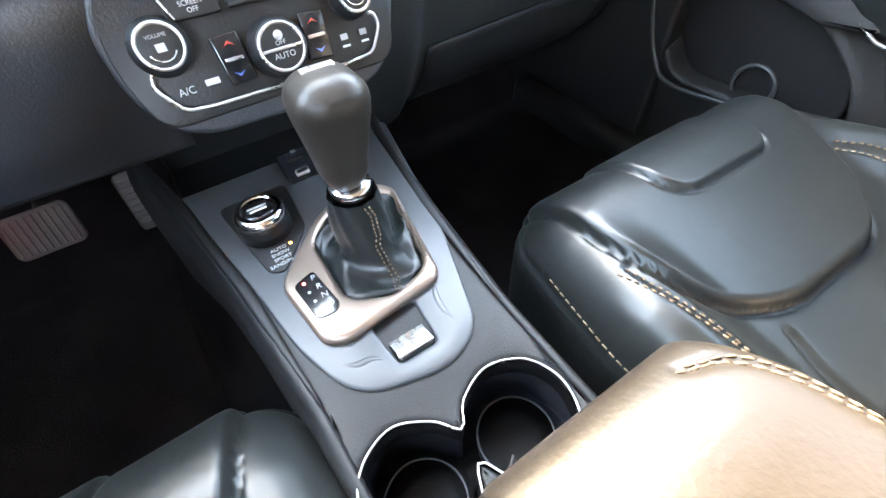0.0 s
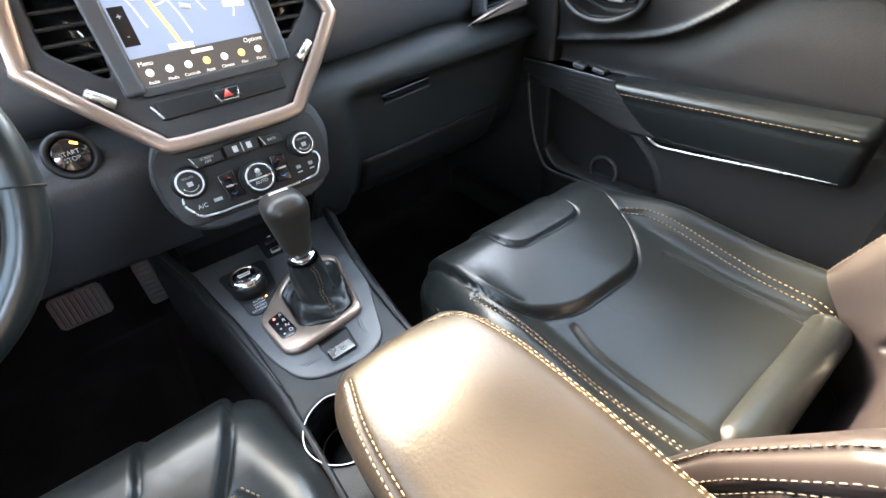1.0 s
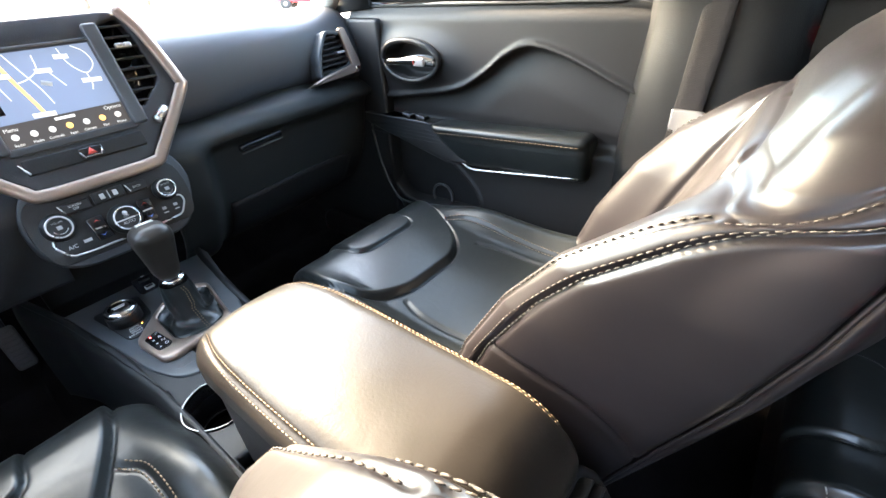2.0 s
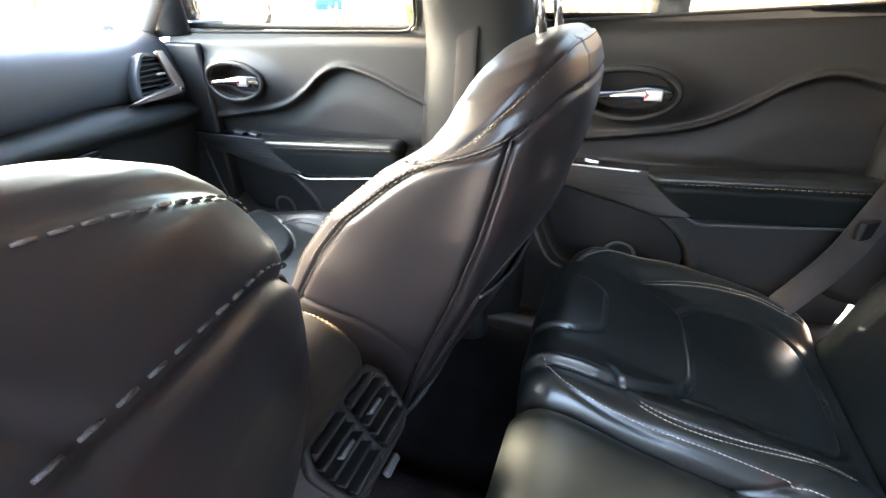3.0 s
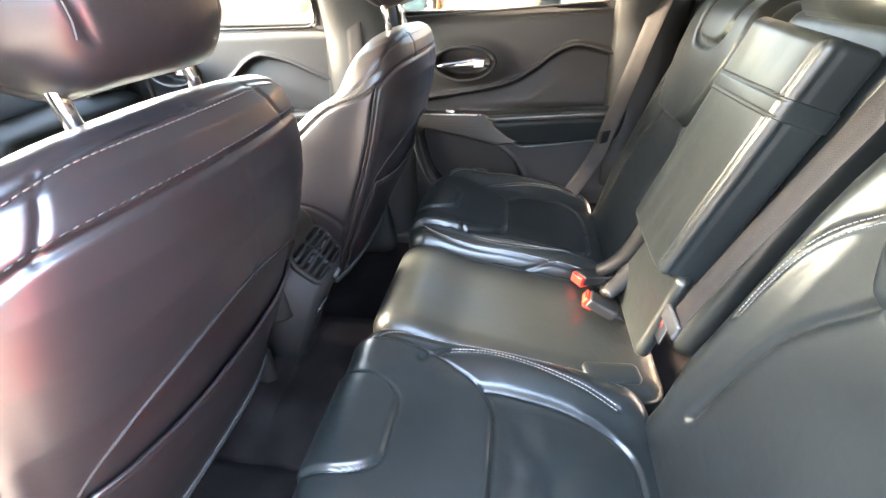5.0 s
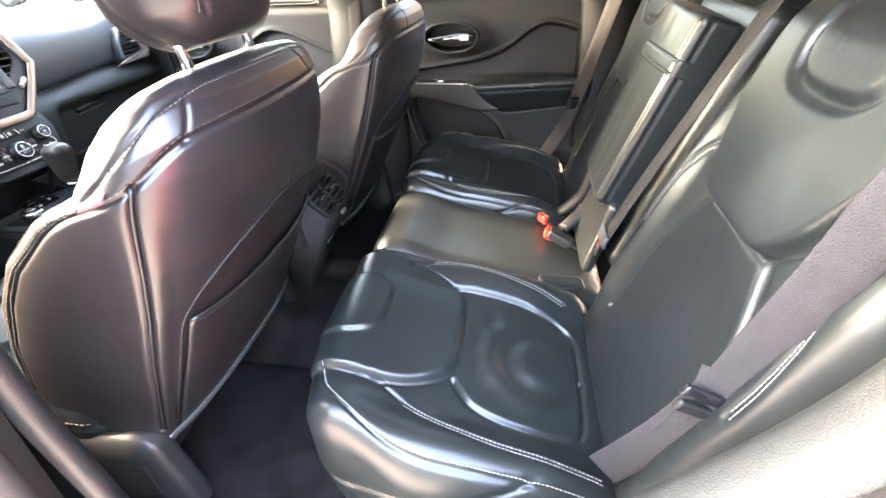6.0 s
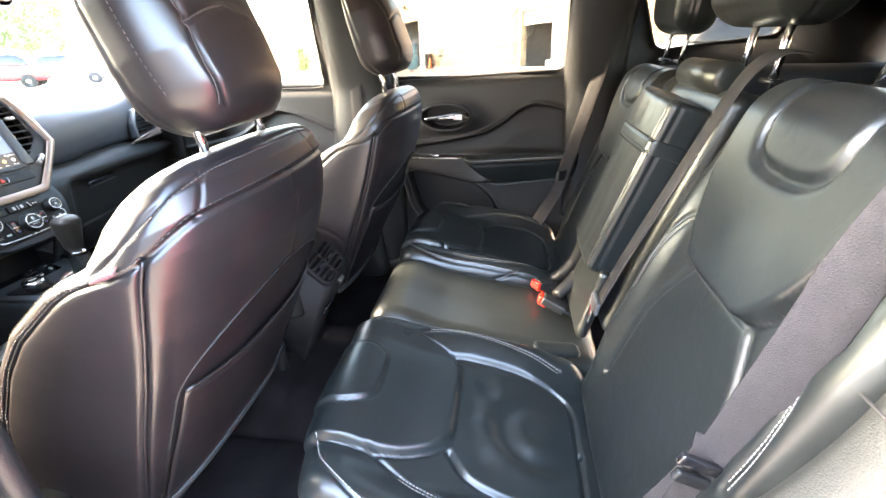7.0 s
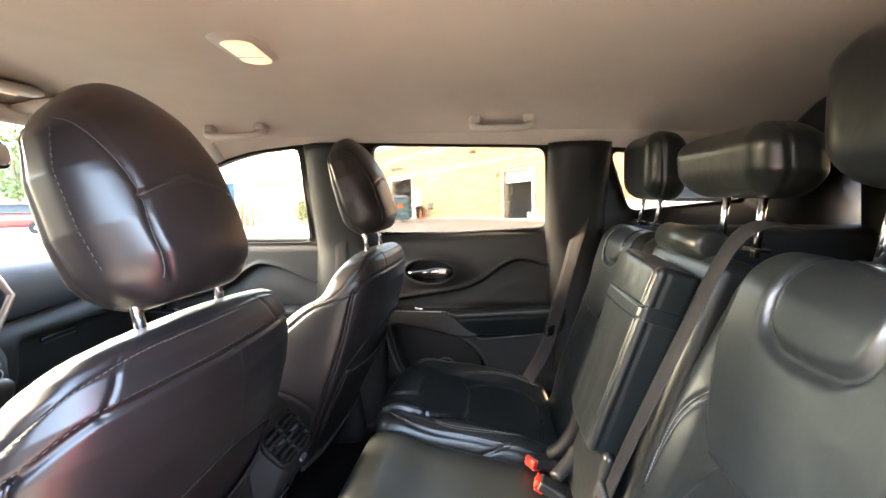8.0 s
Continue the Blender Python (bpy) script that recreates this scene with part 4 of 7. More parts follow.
def seat_posts(parent, m, xs, z0, z1, r=0.0065):
    for x in xs:
        p = part("post", moved(tube(np.array([(x, 0, z0), (x, 0, (z0 + z1) / 2), (x, 0, z1)]), r, 14), m), chrome, parent, "polished chrome headrest post")
        part("post_collar", moved(rbox(0.02, 0.013, 0.004, 0.0035, (3, 2, 1), 3), m @ pose(x, 0, z0 + 0.012)), gloss_black, parent, "black plastic collar")


def front_seat(xc, label, back=(0, 0), cush=(0, 0), head=0.0, head_y=0.0, head_x=0.0):
    s = thing("front_seat", label, "seat", "front seats", at=(xc, 0, 0))
    geo, seams = front_cushion()
    geo = (geo[0] + np.array([0, cush[0], cush[1]]), geo[1])
    M = Matrix.Translation((0, back[0], back[1]))
    c = part("cushion", geo, leather, s, "black leather cushion with a raised front pad")
    for line in seams:
        for d in (-0.005, 0.005):
            part("stitching", sew(geo, [line + np.array([d, cush[0]])], 2, 1, 0.005, 0.002, 0.0011), thread, c, "tan stitching")
    for sgn in (-1, 1):
        part("stitching", sew(geo, [[(-0.08 + cush[0], 0.672 + cush[1]), (0.30 + cush[0], 0.672 + cush[1])]], 0, sgn, 0.006, 0.003, 0.001), thread, c, "tan thread")
    part("seat_base", box(-0.21, 0.21, -0.10, 0.30, 0.42, 0.53, 0.02, 3), plastic, s, "black plastic seat base")
    for sgn in (-1, 1):
        part("side_shield", moved(rbox(0.018, 0.26, 0.055, 0.018, (1, 8, 3), 4, lambda P, N: P + np.array([0, 0, 1]) * (0.05 * smooth((-P[:, 1] - 0.1) / 0.15))[:, None]), pose(sgn * 0.245, 0.06, 0.50)), plastic, s, "black plastic side shield")
        part("rail", box(sgn * 0.19 - 0.02, sgn * 0.19 + 0.02, -0.10, 0.22, 0.375, 0.425, 0.006), plastic_grey, s, "dark steel seat rail")
    bgeo = back_geo(1 if xc < 0 else -1)
    b = part("backrest", moved(bgeo, M), leather_back, s, "dark leather seat back with stitched seams")
    for k in (-1, 1):
        for kz, dk, dz, ln, gap, r, mat, lab in ((SEAM_TOP, 0, -0.006, 0.0045, 0.002, 0.0006, thread_back, "pale brown thread"), (SEAM_BAND, 0, 0.007, 0.005, 0.003, 0.0007, thread_seam, "dark brown thread"),
                                                 (SEAM_EDGE, 0.12, 0, 0.005, 0.003, 0.0008, thread_back, "pale brown thread"), (SEAM_BAND[3:], 0.16, 0.004, 0.005, 0.003, 0.0007, thread_back, "pale brown thread")):
            P, N = back_line([(q + dk, z + dz) for q, z in kz], k)
            part("stitching", moved(run_stitches(P, N, ln, gap, r, 0.0002), M), mat, b, lab)
        P, N = back_line(SEAM_DOWN, k)
        part("piping", moved(tube(P - 0.0025 * N, 0.0022, 6), M), leather_back, b, "piped corner seam")
    # map pocket: a slack panel below an arched seam
    def pocket(x, w):
        z = 0.615 + (POCKET_LIP - 0.010 * math.cos(math.pi * x / 0.41) - 0.615) * w
        k = float(np.interp(abs(x), [0, 0.10, 0.165, 0.208], [0, 1, 2, 3]))
        q = back_level(z, [k])[0]
        slack = 0.005 * (1 - (x / 0.2) ** 2) * w**2
        return (x, q[1] + 0.0010 - slack, z)

    xs = np.linspace(-0.193, 0.193, 40)
    pk = part("pocket", moved(thick(patch(pocket, xs, np.linspace(0, 1, 16), flip=True), 0.003), M), leather_back, b, "slack leather map pocket")
    part("pocket_lip", moved(tube(np.array([pocket(x, 1.0) for x in xs]), 0.0030, 8), M), leather_back, pk, "rolled pocket edge")
    arch = [(0.205 * math.cos(t), 0.86 + (POCKET_TOP - 0.86) * math.sin(t)) for t in np.linspace(0.0, math.pi, 60)]
    arch = [(0.205, 0.66), (0.205, 0.76)] + arch + [(-0.205, 0.76), (-0.205, 0.66)]
    rim = []
    for x, z in arch:
        q = back_level(z, [float(np.interp(abs(x), [0, 0.10, 0.165, 0.208, 0.233], [0, 1, 2, 3, 4]))])[0]
        rim.append((x, q[1] - 0.0008, z))
    part("pocket_rim", moved(tube(np.array(rim), 0.0022, 8), M), rubber, b, "arched piping round the pocket")
    strip_ = [(*back_level(0.606, [k])[0], 0.606) for k in np.linspace(0, 3.9, 20)]
    strip_ = [(-x, y, z) for x, y, z in strip_[:0:-1]] + strip_
    part("lower_trim", moved(tube(np.array(strip_) + np.array([0, -0.002, 0]), 0.010, 8, flat=0.3, up=(0, 1, 0.3)), M), plastic_grey, s, "grey plastic strip under the back")
    part("lower_roll", moved(rbox(0.15, 0.03, 0.03, 0.029, (8, 2, 2), 5), M @ pose(0.02, -0.095, 0.672)), leather, s, "rounded leather roll at the foot of the back")
    for k in (-1 if xc < 0 else 1,):
        part("hinge_cover", moved(rbox(0.030, 0.110, 0.115, (0.022, 0.05, 0.04), (2, 4, 5), 6), M @ pose(k * 0.232, -0.165, 0.520, -8)), plastic, s, "black plastic hinge cover")
    lines = [spline([(0.098, 0.10), (0.090, 0.04), (0.080, -0.018)], 20), spline([(0.080, -0.018), (0.084, -0.06), (0.082, -0.11)], 12), spline([(0.080, -0.018), (0.04, -0.006), (0.0, 0.0)], 12)]
    HM = M @ Matrix.Translation((head_x, -0.352 + head_y, 1.308 + head)) @ pose(0, 0, 0, -17)
    hgeo = headrest_geo(0.121, 0.050, 0.138, lines, True)
    h = part("headrest", moved(hgeo, HM), leather_back, s, "padded black leather headrest with seams")
    for k in (-1, 1):
        for line in lines:
            part("piping", moved(sew(hgeo, [line * np.array([k * 0.97, 1])], 1, -1, 0.012, 0.0, 0.0009), HM), thread_dark, h, "thin sewn seam")
    for k in (-1, 1):
        part("stitching", moved(sew(hgeo, [[(0.006, -0.085), (0.013, 0.085)]], 0, k, 0.005, 0.003, 0.0008), HM), thread_dark, h, "dark thread")
    seat_posts(s, M @ Matrix.Translation((0, -0.405, 1.160)) @ pose(0, 0, 0, -10), (-0.071, 0.071), -0.02, 0.055 + head)
    return s


passenger = front_seat(0.368, "black leather front passenger seat with pale stitching", (0, 0), (0, 0), 0.034, -0.034)
driver = front_seat(-0.349, "black leather driver's seat with a small cloth tag", (0.047, 0.003), (-0.03, -0.008), 0.009, -0.028, 0.004)
P, N = back_line([(4.75, 1.0805), (5.1, 1.0735), (5.45, 1.0655)], -1, 12)
P2, N2 = back_line([(4.75, 1.0965), (5.1, 1.0905), (5.45, 1.0825)], -1, 12)
tag_v = [q + m * h + np.array([0, 0.047, 0.003]) for p, n, p2, n2 in zip(P, N, P2, N2) for q, m, h in ((p, n, 0.0006), ((p + p2) / 2, n, 0.0030), (p2, n2, 0.0012))]
tag_f = [(i * 3 + j, (i + 1) * 3 + j, (i + 1) * 3 + j + 1, i * 3 + j + 1) for i in range(11) for j in range(2)]
part("cloth_tag", thick((np.array(tag_v), tag_f), 0.001), tag_cloth, driver, "small woven tag in the seam")


def belt(parent, pts, width=0.047, name="webbing", mat=None, facing=(0, 1, 0.3)):
    """A flat strap along the points, its broad side towards facing."""
    line = spline(pts, 50)
    t = np.gradient(line, axis=0)
    t /= np.linalg.norm(t, axis=1, keepdims=True)
    V, F = [], []
    for p, d in zip(line, t):
        s = np.cross(d, np.array(facing))
        s /= np.linalg.norm(s)
        n = np.cross(s, d)
        for a, b in ((-0.5, 0), (-0.48, 0.0008), (-0.2, 0.0011), (0.2, 0.0011), (0.48, 0.0008), (0.5, 0), (0.48, -0.0008), (-0.48, -0.0008)):
            V.append(p + s * a * width + n * b)
    for i in range(len(line) - 1):
        for j in range(8):
            F.append((i * 8 + j, i * 8 + (j + 1) % 8, (i + 1) * 8 + (j + 1) % 8, (i + 1) * 8 + j))
    return part(name, (np.array(V), F), mat or webbing, parent, "ribbed dark grey belt webbing")


# rear bench: three seats
RB_M = lambda xc: frame_at((xc, -0.925, 0.69), (1, 0, 0), (0, 0.957, 0.29))


def rear_cushion(hw, outer, creased):
    """hw: half width; outer: -1 or 1, the side at the door; 0 for the plain middle seat."""
    px = -0.035 * outer
    at = np.array([px, 0])
    tongue = np.array(rounded([(-0.085, -0.36), (-0.078, -0.50), (-0.055, -0.540), (0.055, -0.540), (0.078, -0.50), (0.085, -0.36)], 0.03)) + at
    pad = np.array(rounded([(-0.160, -0.36), (-0.155, -0.57), (-0.105, -0.678), (0.105, -0.678), (0.155, -0.57), (0.160, -0.36)], 0.05)) + at
    wing_in = spline([(0.165, -0.555), (0.200, -0.590), (0.214, -0.65), (0.210, -0.72), (0.192, -0.80), (0.175, -0.87)], 30) * np.array([-outer or 1, 1])
    wing_out = spline([(0.115, -0.545), (0.148, -0.62), (0.176, -0.72), (0.186, -0.80), (0.190, -0.90)], 30) * np.array([outer or 1, 1])
    insert_in = spline([(0.150, -0.648), (0.153, -0.70), (0.145, -0.80), (0.108, -0.882), (0.0, -0.893)], 40) * np.array([-outer or 1, 1])
    insert_out = spline([(0.075, -0.672), (0.112, -0.705), (0.130, -0.76), (0.132, -0.85), (0.10, -0.886), (0.0, -0.893)], 40) * np.array([outer or 1, 1])
    ring_out = spline([(0.224, -0.925), (0.226, -0.80), (0.226, -0.62), (0.212, -0.53), (0.175, -0.478), (0.12, -0.458)], 40) * np.array([outer or 1, 1])
    ring_in = spline([(0.232, -0.925), (0.234, -0.80), (0.234, -0.60), (0.222, -0.50), (0.19, -0.462)], 40) * np.array([-outer or 1, 1])

    def drawn(A):
        """The shift of the outer front corner in plan."""
        x, y = A[:, 0], A[:, 1]
        front = smooth((y + 0.68) / 0.24)
        return np.stack([-outer * 0.045 * front * np.clip(outer * x / hw, 0, 1) ** 2, -0.040 * np.clip((outer * x + 0.02) / 0.27, 0, 1) ** 2 * front], 1)

    def f(P, N):
        Q = P + np.array([0, -0.685, 0.585])
        x, y = Q[:, 0].copy(), Q[:, 1].copy()
        up = np.clip(N[:, 2], 0, 1)
        A = np.stack([x, y], 1)
        Q[:, 2] += up * (0.012 * smooth((y + 0.62) / 0.12) - 0.018 * smooth((y + 0.52) / 0.12) - 0.02 * smooth((-0.8 - y) / 0.12))
        Q[:, 2] += 0.19 * (y + 0.52) * smooth((P[:, 2] + 0.10) / 0.15)
        fwd = np.clip(N[:, 1], 0, 1)
        Q[:, 1] -= 0.05 * smooth((0.60 - Q[:, 2]) / 0.2) * (N[:, 1] > 0.1)
        if outer or creased:
            # the outer front corner is drawn in, and the bolsters rise beside the insert
            Q[:, :2] += drawn(Q[:, :2])
            Q[:, 2] += up * 0.028 * smooth((np.abs(x) - 0.13) / 0.07) * (0.35 + 0.65 * smooth((-0.5 - y) / 0.2))
            lines = ((wing_in, 0.0045, 0.005), (wing_out, 0.0045, 0.005), (insert_in, 0.005, 0.009), (insert_out, 0.005, 0.009))
            dis = up * (tongue_pads(A, [(pad, 0.015, 0.012), (tongue, 0.007, 0.007)]) + groove(np.vstack([pad, pad[:1]]), 0.0032, 0.004)(A) + groove(np.vstack([tongue, tongue[:1]]), 0.003, 0.004)(A) + sum(groove(l, w, d)(A) for l, w, d in lines))
            sd = np.clip(np.abs(N[:, 0]) + fwd, 0, 1)
            B = np.stack([y, Q[:, 2]], 1)
            dis = dis + np.clip(N[:, 2] * 2, 0, 1) * (groove(ring_out, 0.0035, 0.0035)(A) + groove(ring_in, 0.0035, 0.0022)(A)) + sd * groove(np.array([(-1.0, 0.705), (-0.80, 0.690), (-0.50, 0.585), (-0.3, 0.575)]), 0.004, 0.006)(B)
            if creased:
                r = np.hypot(x - 0.005, (y + 0.80) * 0.95)
                ang = np.arctan2(y + 0.80, x - 0.005)
                wr = np.exp(-((r - 0.055) / 0.04) ** 2) * (0.55 + 0.45 * np.sin(ang - 0.6))
                field = (np.abs(x) < 0.13) * smooth((-0.69 - y) / 0.03)
                dis = dis + up * field * (0.0075 * np.sin(r / 0.012 + 1.6 * np.sin(ang)) * wr)
                fan = np.exp(-((r - 0.10) / 0.035) ** 2) * smooth((y + 0.79) / 0.05)
                dis = dis + up * field * 0.0016 * np.sin(11 * ang + 25 * r) * fan
        else:
            dis = up * 0.004 * (1 - (x / hw) ** 2)
        dis = dis + 0.002 * np.array([noise.noise((p[0] * 8, p[1] * 8, 5)) for p in Q]) * up
        return Q + N * dis[:, None]

    geo = rbox(hw, 0.25, 0.135, (0.05, 0.05, 0.045), (150 if outer else 30, 150 if outer else 60, 40 if outer else 12), 12, f)
    shift = lambda q: q + drawn(q) if outer else q
    return geo, (shift(wing_in), shift(wing_out), shift(ring_out), shift(ring_in)), [shift(np.vstack([q, q[:1]])) for q in (pad, tongue)]


def rear_back(hw, plain):
    top_u = spline([(0.088, 0.62), (0.074, 0.520), (0.05, 0.489), (0.0, 0.482)], 30)
    low_v = np.array([(-0.160, 0.60), (-0.150, 0.46), (-0.118, 0.378), (-0.080, 0.326), (0.080, 0.326), (0.118, 0.378), (0.150, 0.46), (0.160, 0.60)])
    low = np.array(rounded([tuple(p) for p in low_v], 0.018))
    wing = spline([(0.132, 0.402), (0.155, 0.380), (0.174, 0.354), (0.189, 0.312), (0.197, 0.255), (0.198, 0.20)], 40)
    ins = spline([(0.085, 0.322), (0.122, 0.255), (0.143, 0.18), (0.146, 0.05)], 20)

    def f(P, N):
        Q = P.copy()
        Q[:, 2] += 0.245
        Q[:, 1] -= 0.06
        w = Q[:, 2].copy()
        front = np.clip(N[:, 1], 0, 1)
        Q[:, 0] *= np.interp(w, [0, 0.4, 0.52, 0.59], [1, 1, 0.95, 0.86])
        A, B = np.stack([P[:, 0], w], 1), np.stack([np.abs(P[:, 0]), w], 1)
        dis = front * (raised(low, 0.024, 0.010)(A) + groove(np.vstack([low, low[:1]]), 0.004, 0.007)(A) - 0.010 * np.exp(-((near_line(B, top_u)) / 0.007) ** 2) + groove(wing, 0.005, 0.005)(B) + groove(ins, 0.006, 0.007)(B))
        Q[:, 1] += front * 0.018 * smooth((np.abs(P[:, 0]) - 0.15) / 0.06) * np.interp(w, [0, 0.1, 0.35, 0.5], [0.4, 1, 0.8, 0])
        dis = dis + front * 0.003 * np.array([noise.noise((p[0] * 7, 1, p[2] * 7)) for p in Q])
        return Q + N * dis[:, None]

    return rbox(hw, 0.06, 0.345, (0.055, 0.05, 0.06), (100, 4, 136), 12, f), wing


def rear_seat(name_label, xc, hw, outer, creased, bx, bw):
    s = thing("bench_seat", name_label, "seat", "rear seats", at=(0, 0, 0))
    geo, wing, rims = rear_cushion(hw, outer, creased)
    geo = (geo[0] + np.array([xc, 0, 0]), geo[1])
    c = part("cushion", geo, leather, s, "black leather cushion with a stitched front pad")
    off = np.array([xc, 0])
    for rim in rims:
        part("piping", sew(geo, [rim + off], 2, 1, 0.012, 0.0, 0.0014, -0.0006), leather, c, "rolled edge of the pad")
    for i, line in enumerate(wing):
        for d in (-0.0038, 0.0038) if i < 2 else (-0.005,):
            side = np.array([d * (1 if line[0, 0] > 0 else -1), 0])
            part("stitching", sew(geo, [(line[5:] if i < 2 else line) + off + side], 2, 1, 0.0045, 0.0015, 0.0008), thread_grey, c, "pale stitching")
    m = Matrix.Translation((0, -0.020, -0.038) if outer > 0 else (0, -0.007, -0.018)) @ RB_M(bx)
    bg, bwing = rear_back(bw, False)
    b = part("backrest", moved(bg, m), leather, s, "black leather backrest with a moulded upper pad")
    for k in (-1, 1):
        for d in (-0.0030, 0.0030):
            part("stitching", moved(sew(bg, [bwing * np.array([k, 1]) + np.array([d, d])], 1, 1, 0.0045, 0.002, 0.0006), m), thread_grey, b, "pale thread")
    hg = headrest_geo(0.135, 0.05, 0.085, [])
    hm = Matrix.Translation((bx, -1.175, 1.375 + (0.02 if outer < 0 else 0))) @ pose(0, 0, 0, 6)
    part("headrest", moved(hg, hm), leather, s, "padded black leather headrest")
    seat_posts(s, Matrix.Translation((bx, -1.165, 1.235)) @ pose(0, 0, 0, 8), (-0.065, 0.065), -0.02, 0.09, 0.006)
    return s


left_seat = rear_seat("black leather rear seat by the open door, cushion creased", -0.375, 0.25, -1, True, -0.400, 0.235)
rear_seat("black leather rear seat on the passenger side", 0.415, 0.25, 1, False, 0.395, 0.222)
part("cloth_tag", moved(rbox(0.002, 0.017, 0.011, 0.0015, (1, 3, 3), 2), pose(-0.622, -0.86, 0.655, 0, 5, 2)), thread_grey, left_seat, "small pale woven tag")

part("belt_pocket", moved(rbox(0.020, 0.052, 0.006, (0.012, 0.012, 0.005), (4, 8, 1), 4), pose(-0.130, -0.872, 0.664, 10, -10, 12)), leather, left_seat, "flat leather pocket for the buckle")
mid = thing("bench_seat", "black leather middle rear seat with folded armrest", "seat", "rear seats")
g, _, _ = rear_cushion(0.16, 0, False)
g[0][:, 1] = np.where(g[0][:, 1] < -0.75, -0.75 + (g[0][:, 1] + 0.75) * 1.25, g[0][:, 1])
part("cushion", (g[0] + np.array([0.02, 0, -0.006]), g[1]), leather, mid, "plain black leather cushion")
MM = RB_M(0.05)
part("backrest", moved(rbox(0.155, 0.04, 0.27, (0.03, 0.03, 0.03), (8, 3, 10), 4), MM @ pose(0, -0.075, 0.28)), leather, mid, "recessed black leather backrest")


def arm_deform(P, N):
    f = np.clip(N[:, 1], 0, 1)
    side = np.clip(np.abs(N[:, 0]), 0, 1)
    d = -0.0035 * f * np.exp(-((np.abs(P[:, 0]) - 0.095) / 0.0025) ** 2) - 0.003 * side * np.exp(-((P[:, 1] - 0.018) / 0.003) ** 2)
    d = d + 0.0018 * f * np.array([noise.noise((p[0] * 22, 0, p[2] * 9)) for p in P])
    Q = P + N * d[:, None]
    Q[:, 1] += f * 0.006 * (1 - (P[:, 0] / 0.11) ** 2)
    return Q


AM_ = MM @ pose(-0.022, 0.008, 0.325, 0, -2.5)
part("armrest", moved(rbox(0.106, 0.037, 0.185, (0.014, 0.013, 0.016), (70, 12, 90), 8, arm_deform), AM_), leather, mid, "folded-up leather armrest with a pull strap")


def strap_deform(P, N):
    Q = P.copy()
    Q[:, 1] += np.clip(N[:, 1], 0, 1) * (0.006 * (1 - (P[:, 0] / 0.11) ** 2) - 0.0022 * np.exp(-((np.abs(P[:, 2]) - 0.011) / 0.0018) ** 2))
    return Q


strap = part("pull_strap", moved(rbox(0.1085, 0.0395, 0.0145, (0.014, 0.014, 0.002), (40, 10, 24), 6, strap_deform), AM_ @ pose(0, 0, 0.093, 0, 3)), leather, mid, "stitched leather pull strap")
for k in (-1, 1):
    part("strap_edge", moved(tube(np.array([(x, 0.0395 + 0.006 * (1 - (x / 0.11) ** 2), k * 0.0145) for x in np.linspace(-0.094, 0.094, 20)]), 0.0012, 6), AM_ @ pose(0, 0, 0.093, 0, 3)), rubber, strap, "thin dark piping")
part("armrest_hinge", moved(rbox(0.112, 0.014, 0.090, (0.016, 0.013, 0.014), (6, 3, 6), 7), MM @ pose(-0.026, -0.004, 0.062, -5)), leather, mid, "leather flap below the armrest")
for pts in ([(0.150, -0.885, 0.690), (0.140, -0.905, 0.712), (0.128, -0.930, 0.755), (0.112, -0.945, 0.81), (0.100, -0.955, 0.86)], [(0.062, -0.885, 0.688), (0.078, -0.905, 0.698), (0.10, -0.93, 0.712), (0.122, -0.95, 0.735)]):
    part("belt_guide", tube(spline(pts, 24), np.linspace(0.017, 0.026, 24), 12, flat=0.75, up=(0, 0.6, 0.8)), plastic, mid, "dark grey curved belt guide")
part("bolster", moved(tube(np.array([(-0.10, 0, 0), (-0.095, 0, 0), (0.095, 0, 0), (0.10, 0, 0)]), [0.02, 0.03, 0.03, 0.02], 20), pose(0.055, -1.13, 1.215)), leather, mid, "round leather bolster above the armrest")
part("headrest", moved(headrest_geo(0.165, 0.055, 0.056, []), Matrix.Translation((-0.035, -1.175, 1.355)) @ pose(0, 0, 0, 4)), leather, mid, "wide low leather headrest")
seat_posts(mid, Matrix.Translation((-0.055, -1.165, 1.225)) @ pose(0, 0, 0, 4), (-0.055, 0.055), -0.02, 0.10)


def buckle(x, y, z, rx, ry, rz, name_label, red_out):
    b = thing("belt_buckle", name_label, "belt buckle", "rear belt buckles", at=(x, y, z))
    b.rotation_euler = tuple(radians(a) for a in (rx, ry, rz))
    part("body", rbox(0.019, 0.012, 0.032, 0.006, (3, 2, 4), 4), plastic, b, "black plastic body")
    part("release_button", moved(rbox(0.016, 0.0095, 0.006, 0.003, (3, 2, 1), 3), pose(0, 0.001, 0.034)), buckle_red, b, "bright red release button")
    part("release_face", moved(rbox(0.0165, 0.002, 0.010, 0.0015, (3, 1, 2), 2), pose(0, 0.0125, 0.026)), buckle_red, b, "bright red release button")
    part("slot", moved(rbox(0.012, 0.0015, 0.002, 0.001, (1, 1, 1), 2), pose(0, -0.006, 0.0395)), gloss_black, b)
    part("stem", moved(rbox(0.012, 0.004, 0.03, 0.003, (1, 1, 1), 2), pose(0, 0, -0.055)), plastic, b, "black stem")
    return b


buckle(0.145, -0.865, 0.672, -75, 0, 35, "black belt buckle with a red button on the bench", 1)
buckle(0.045, -0.878, 0.672, -65, 0, -10, "black belt buckle with a red button beside the armrest", 1)

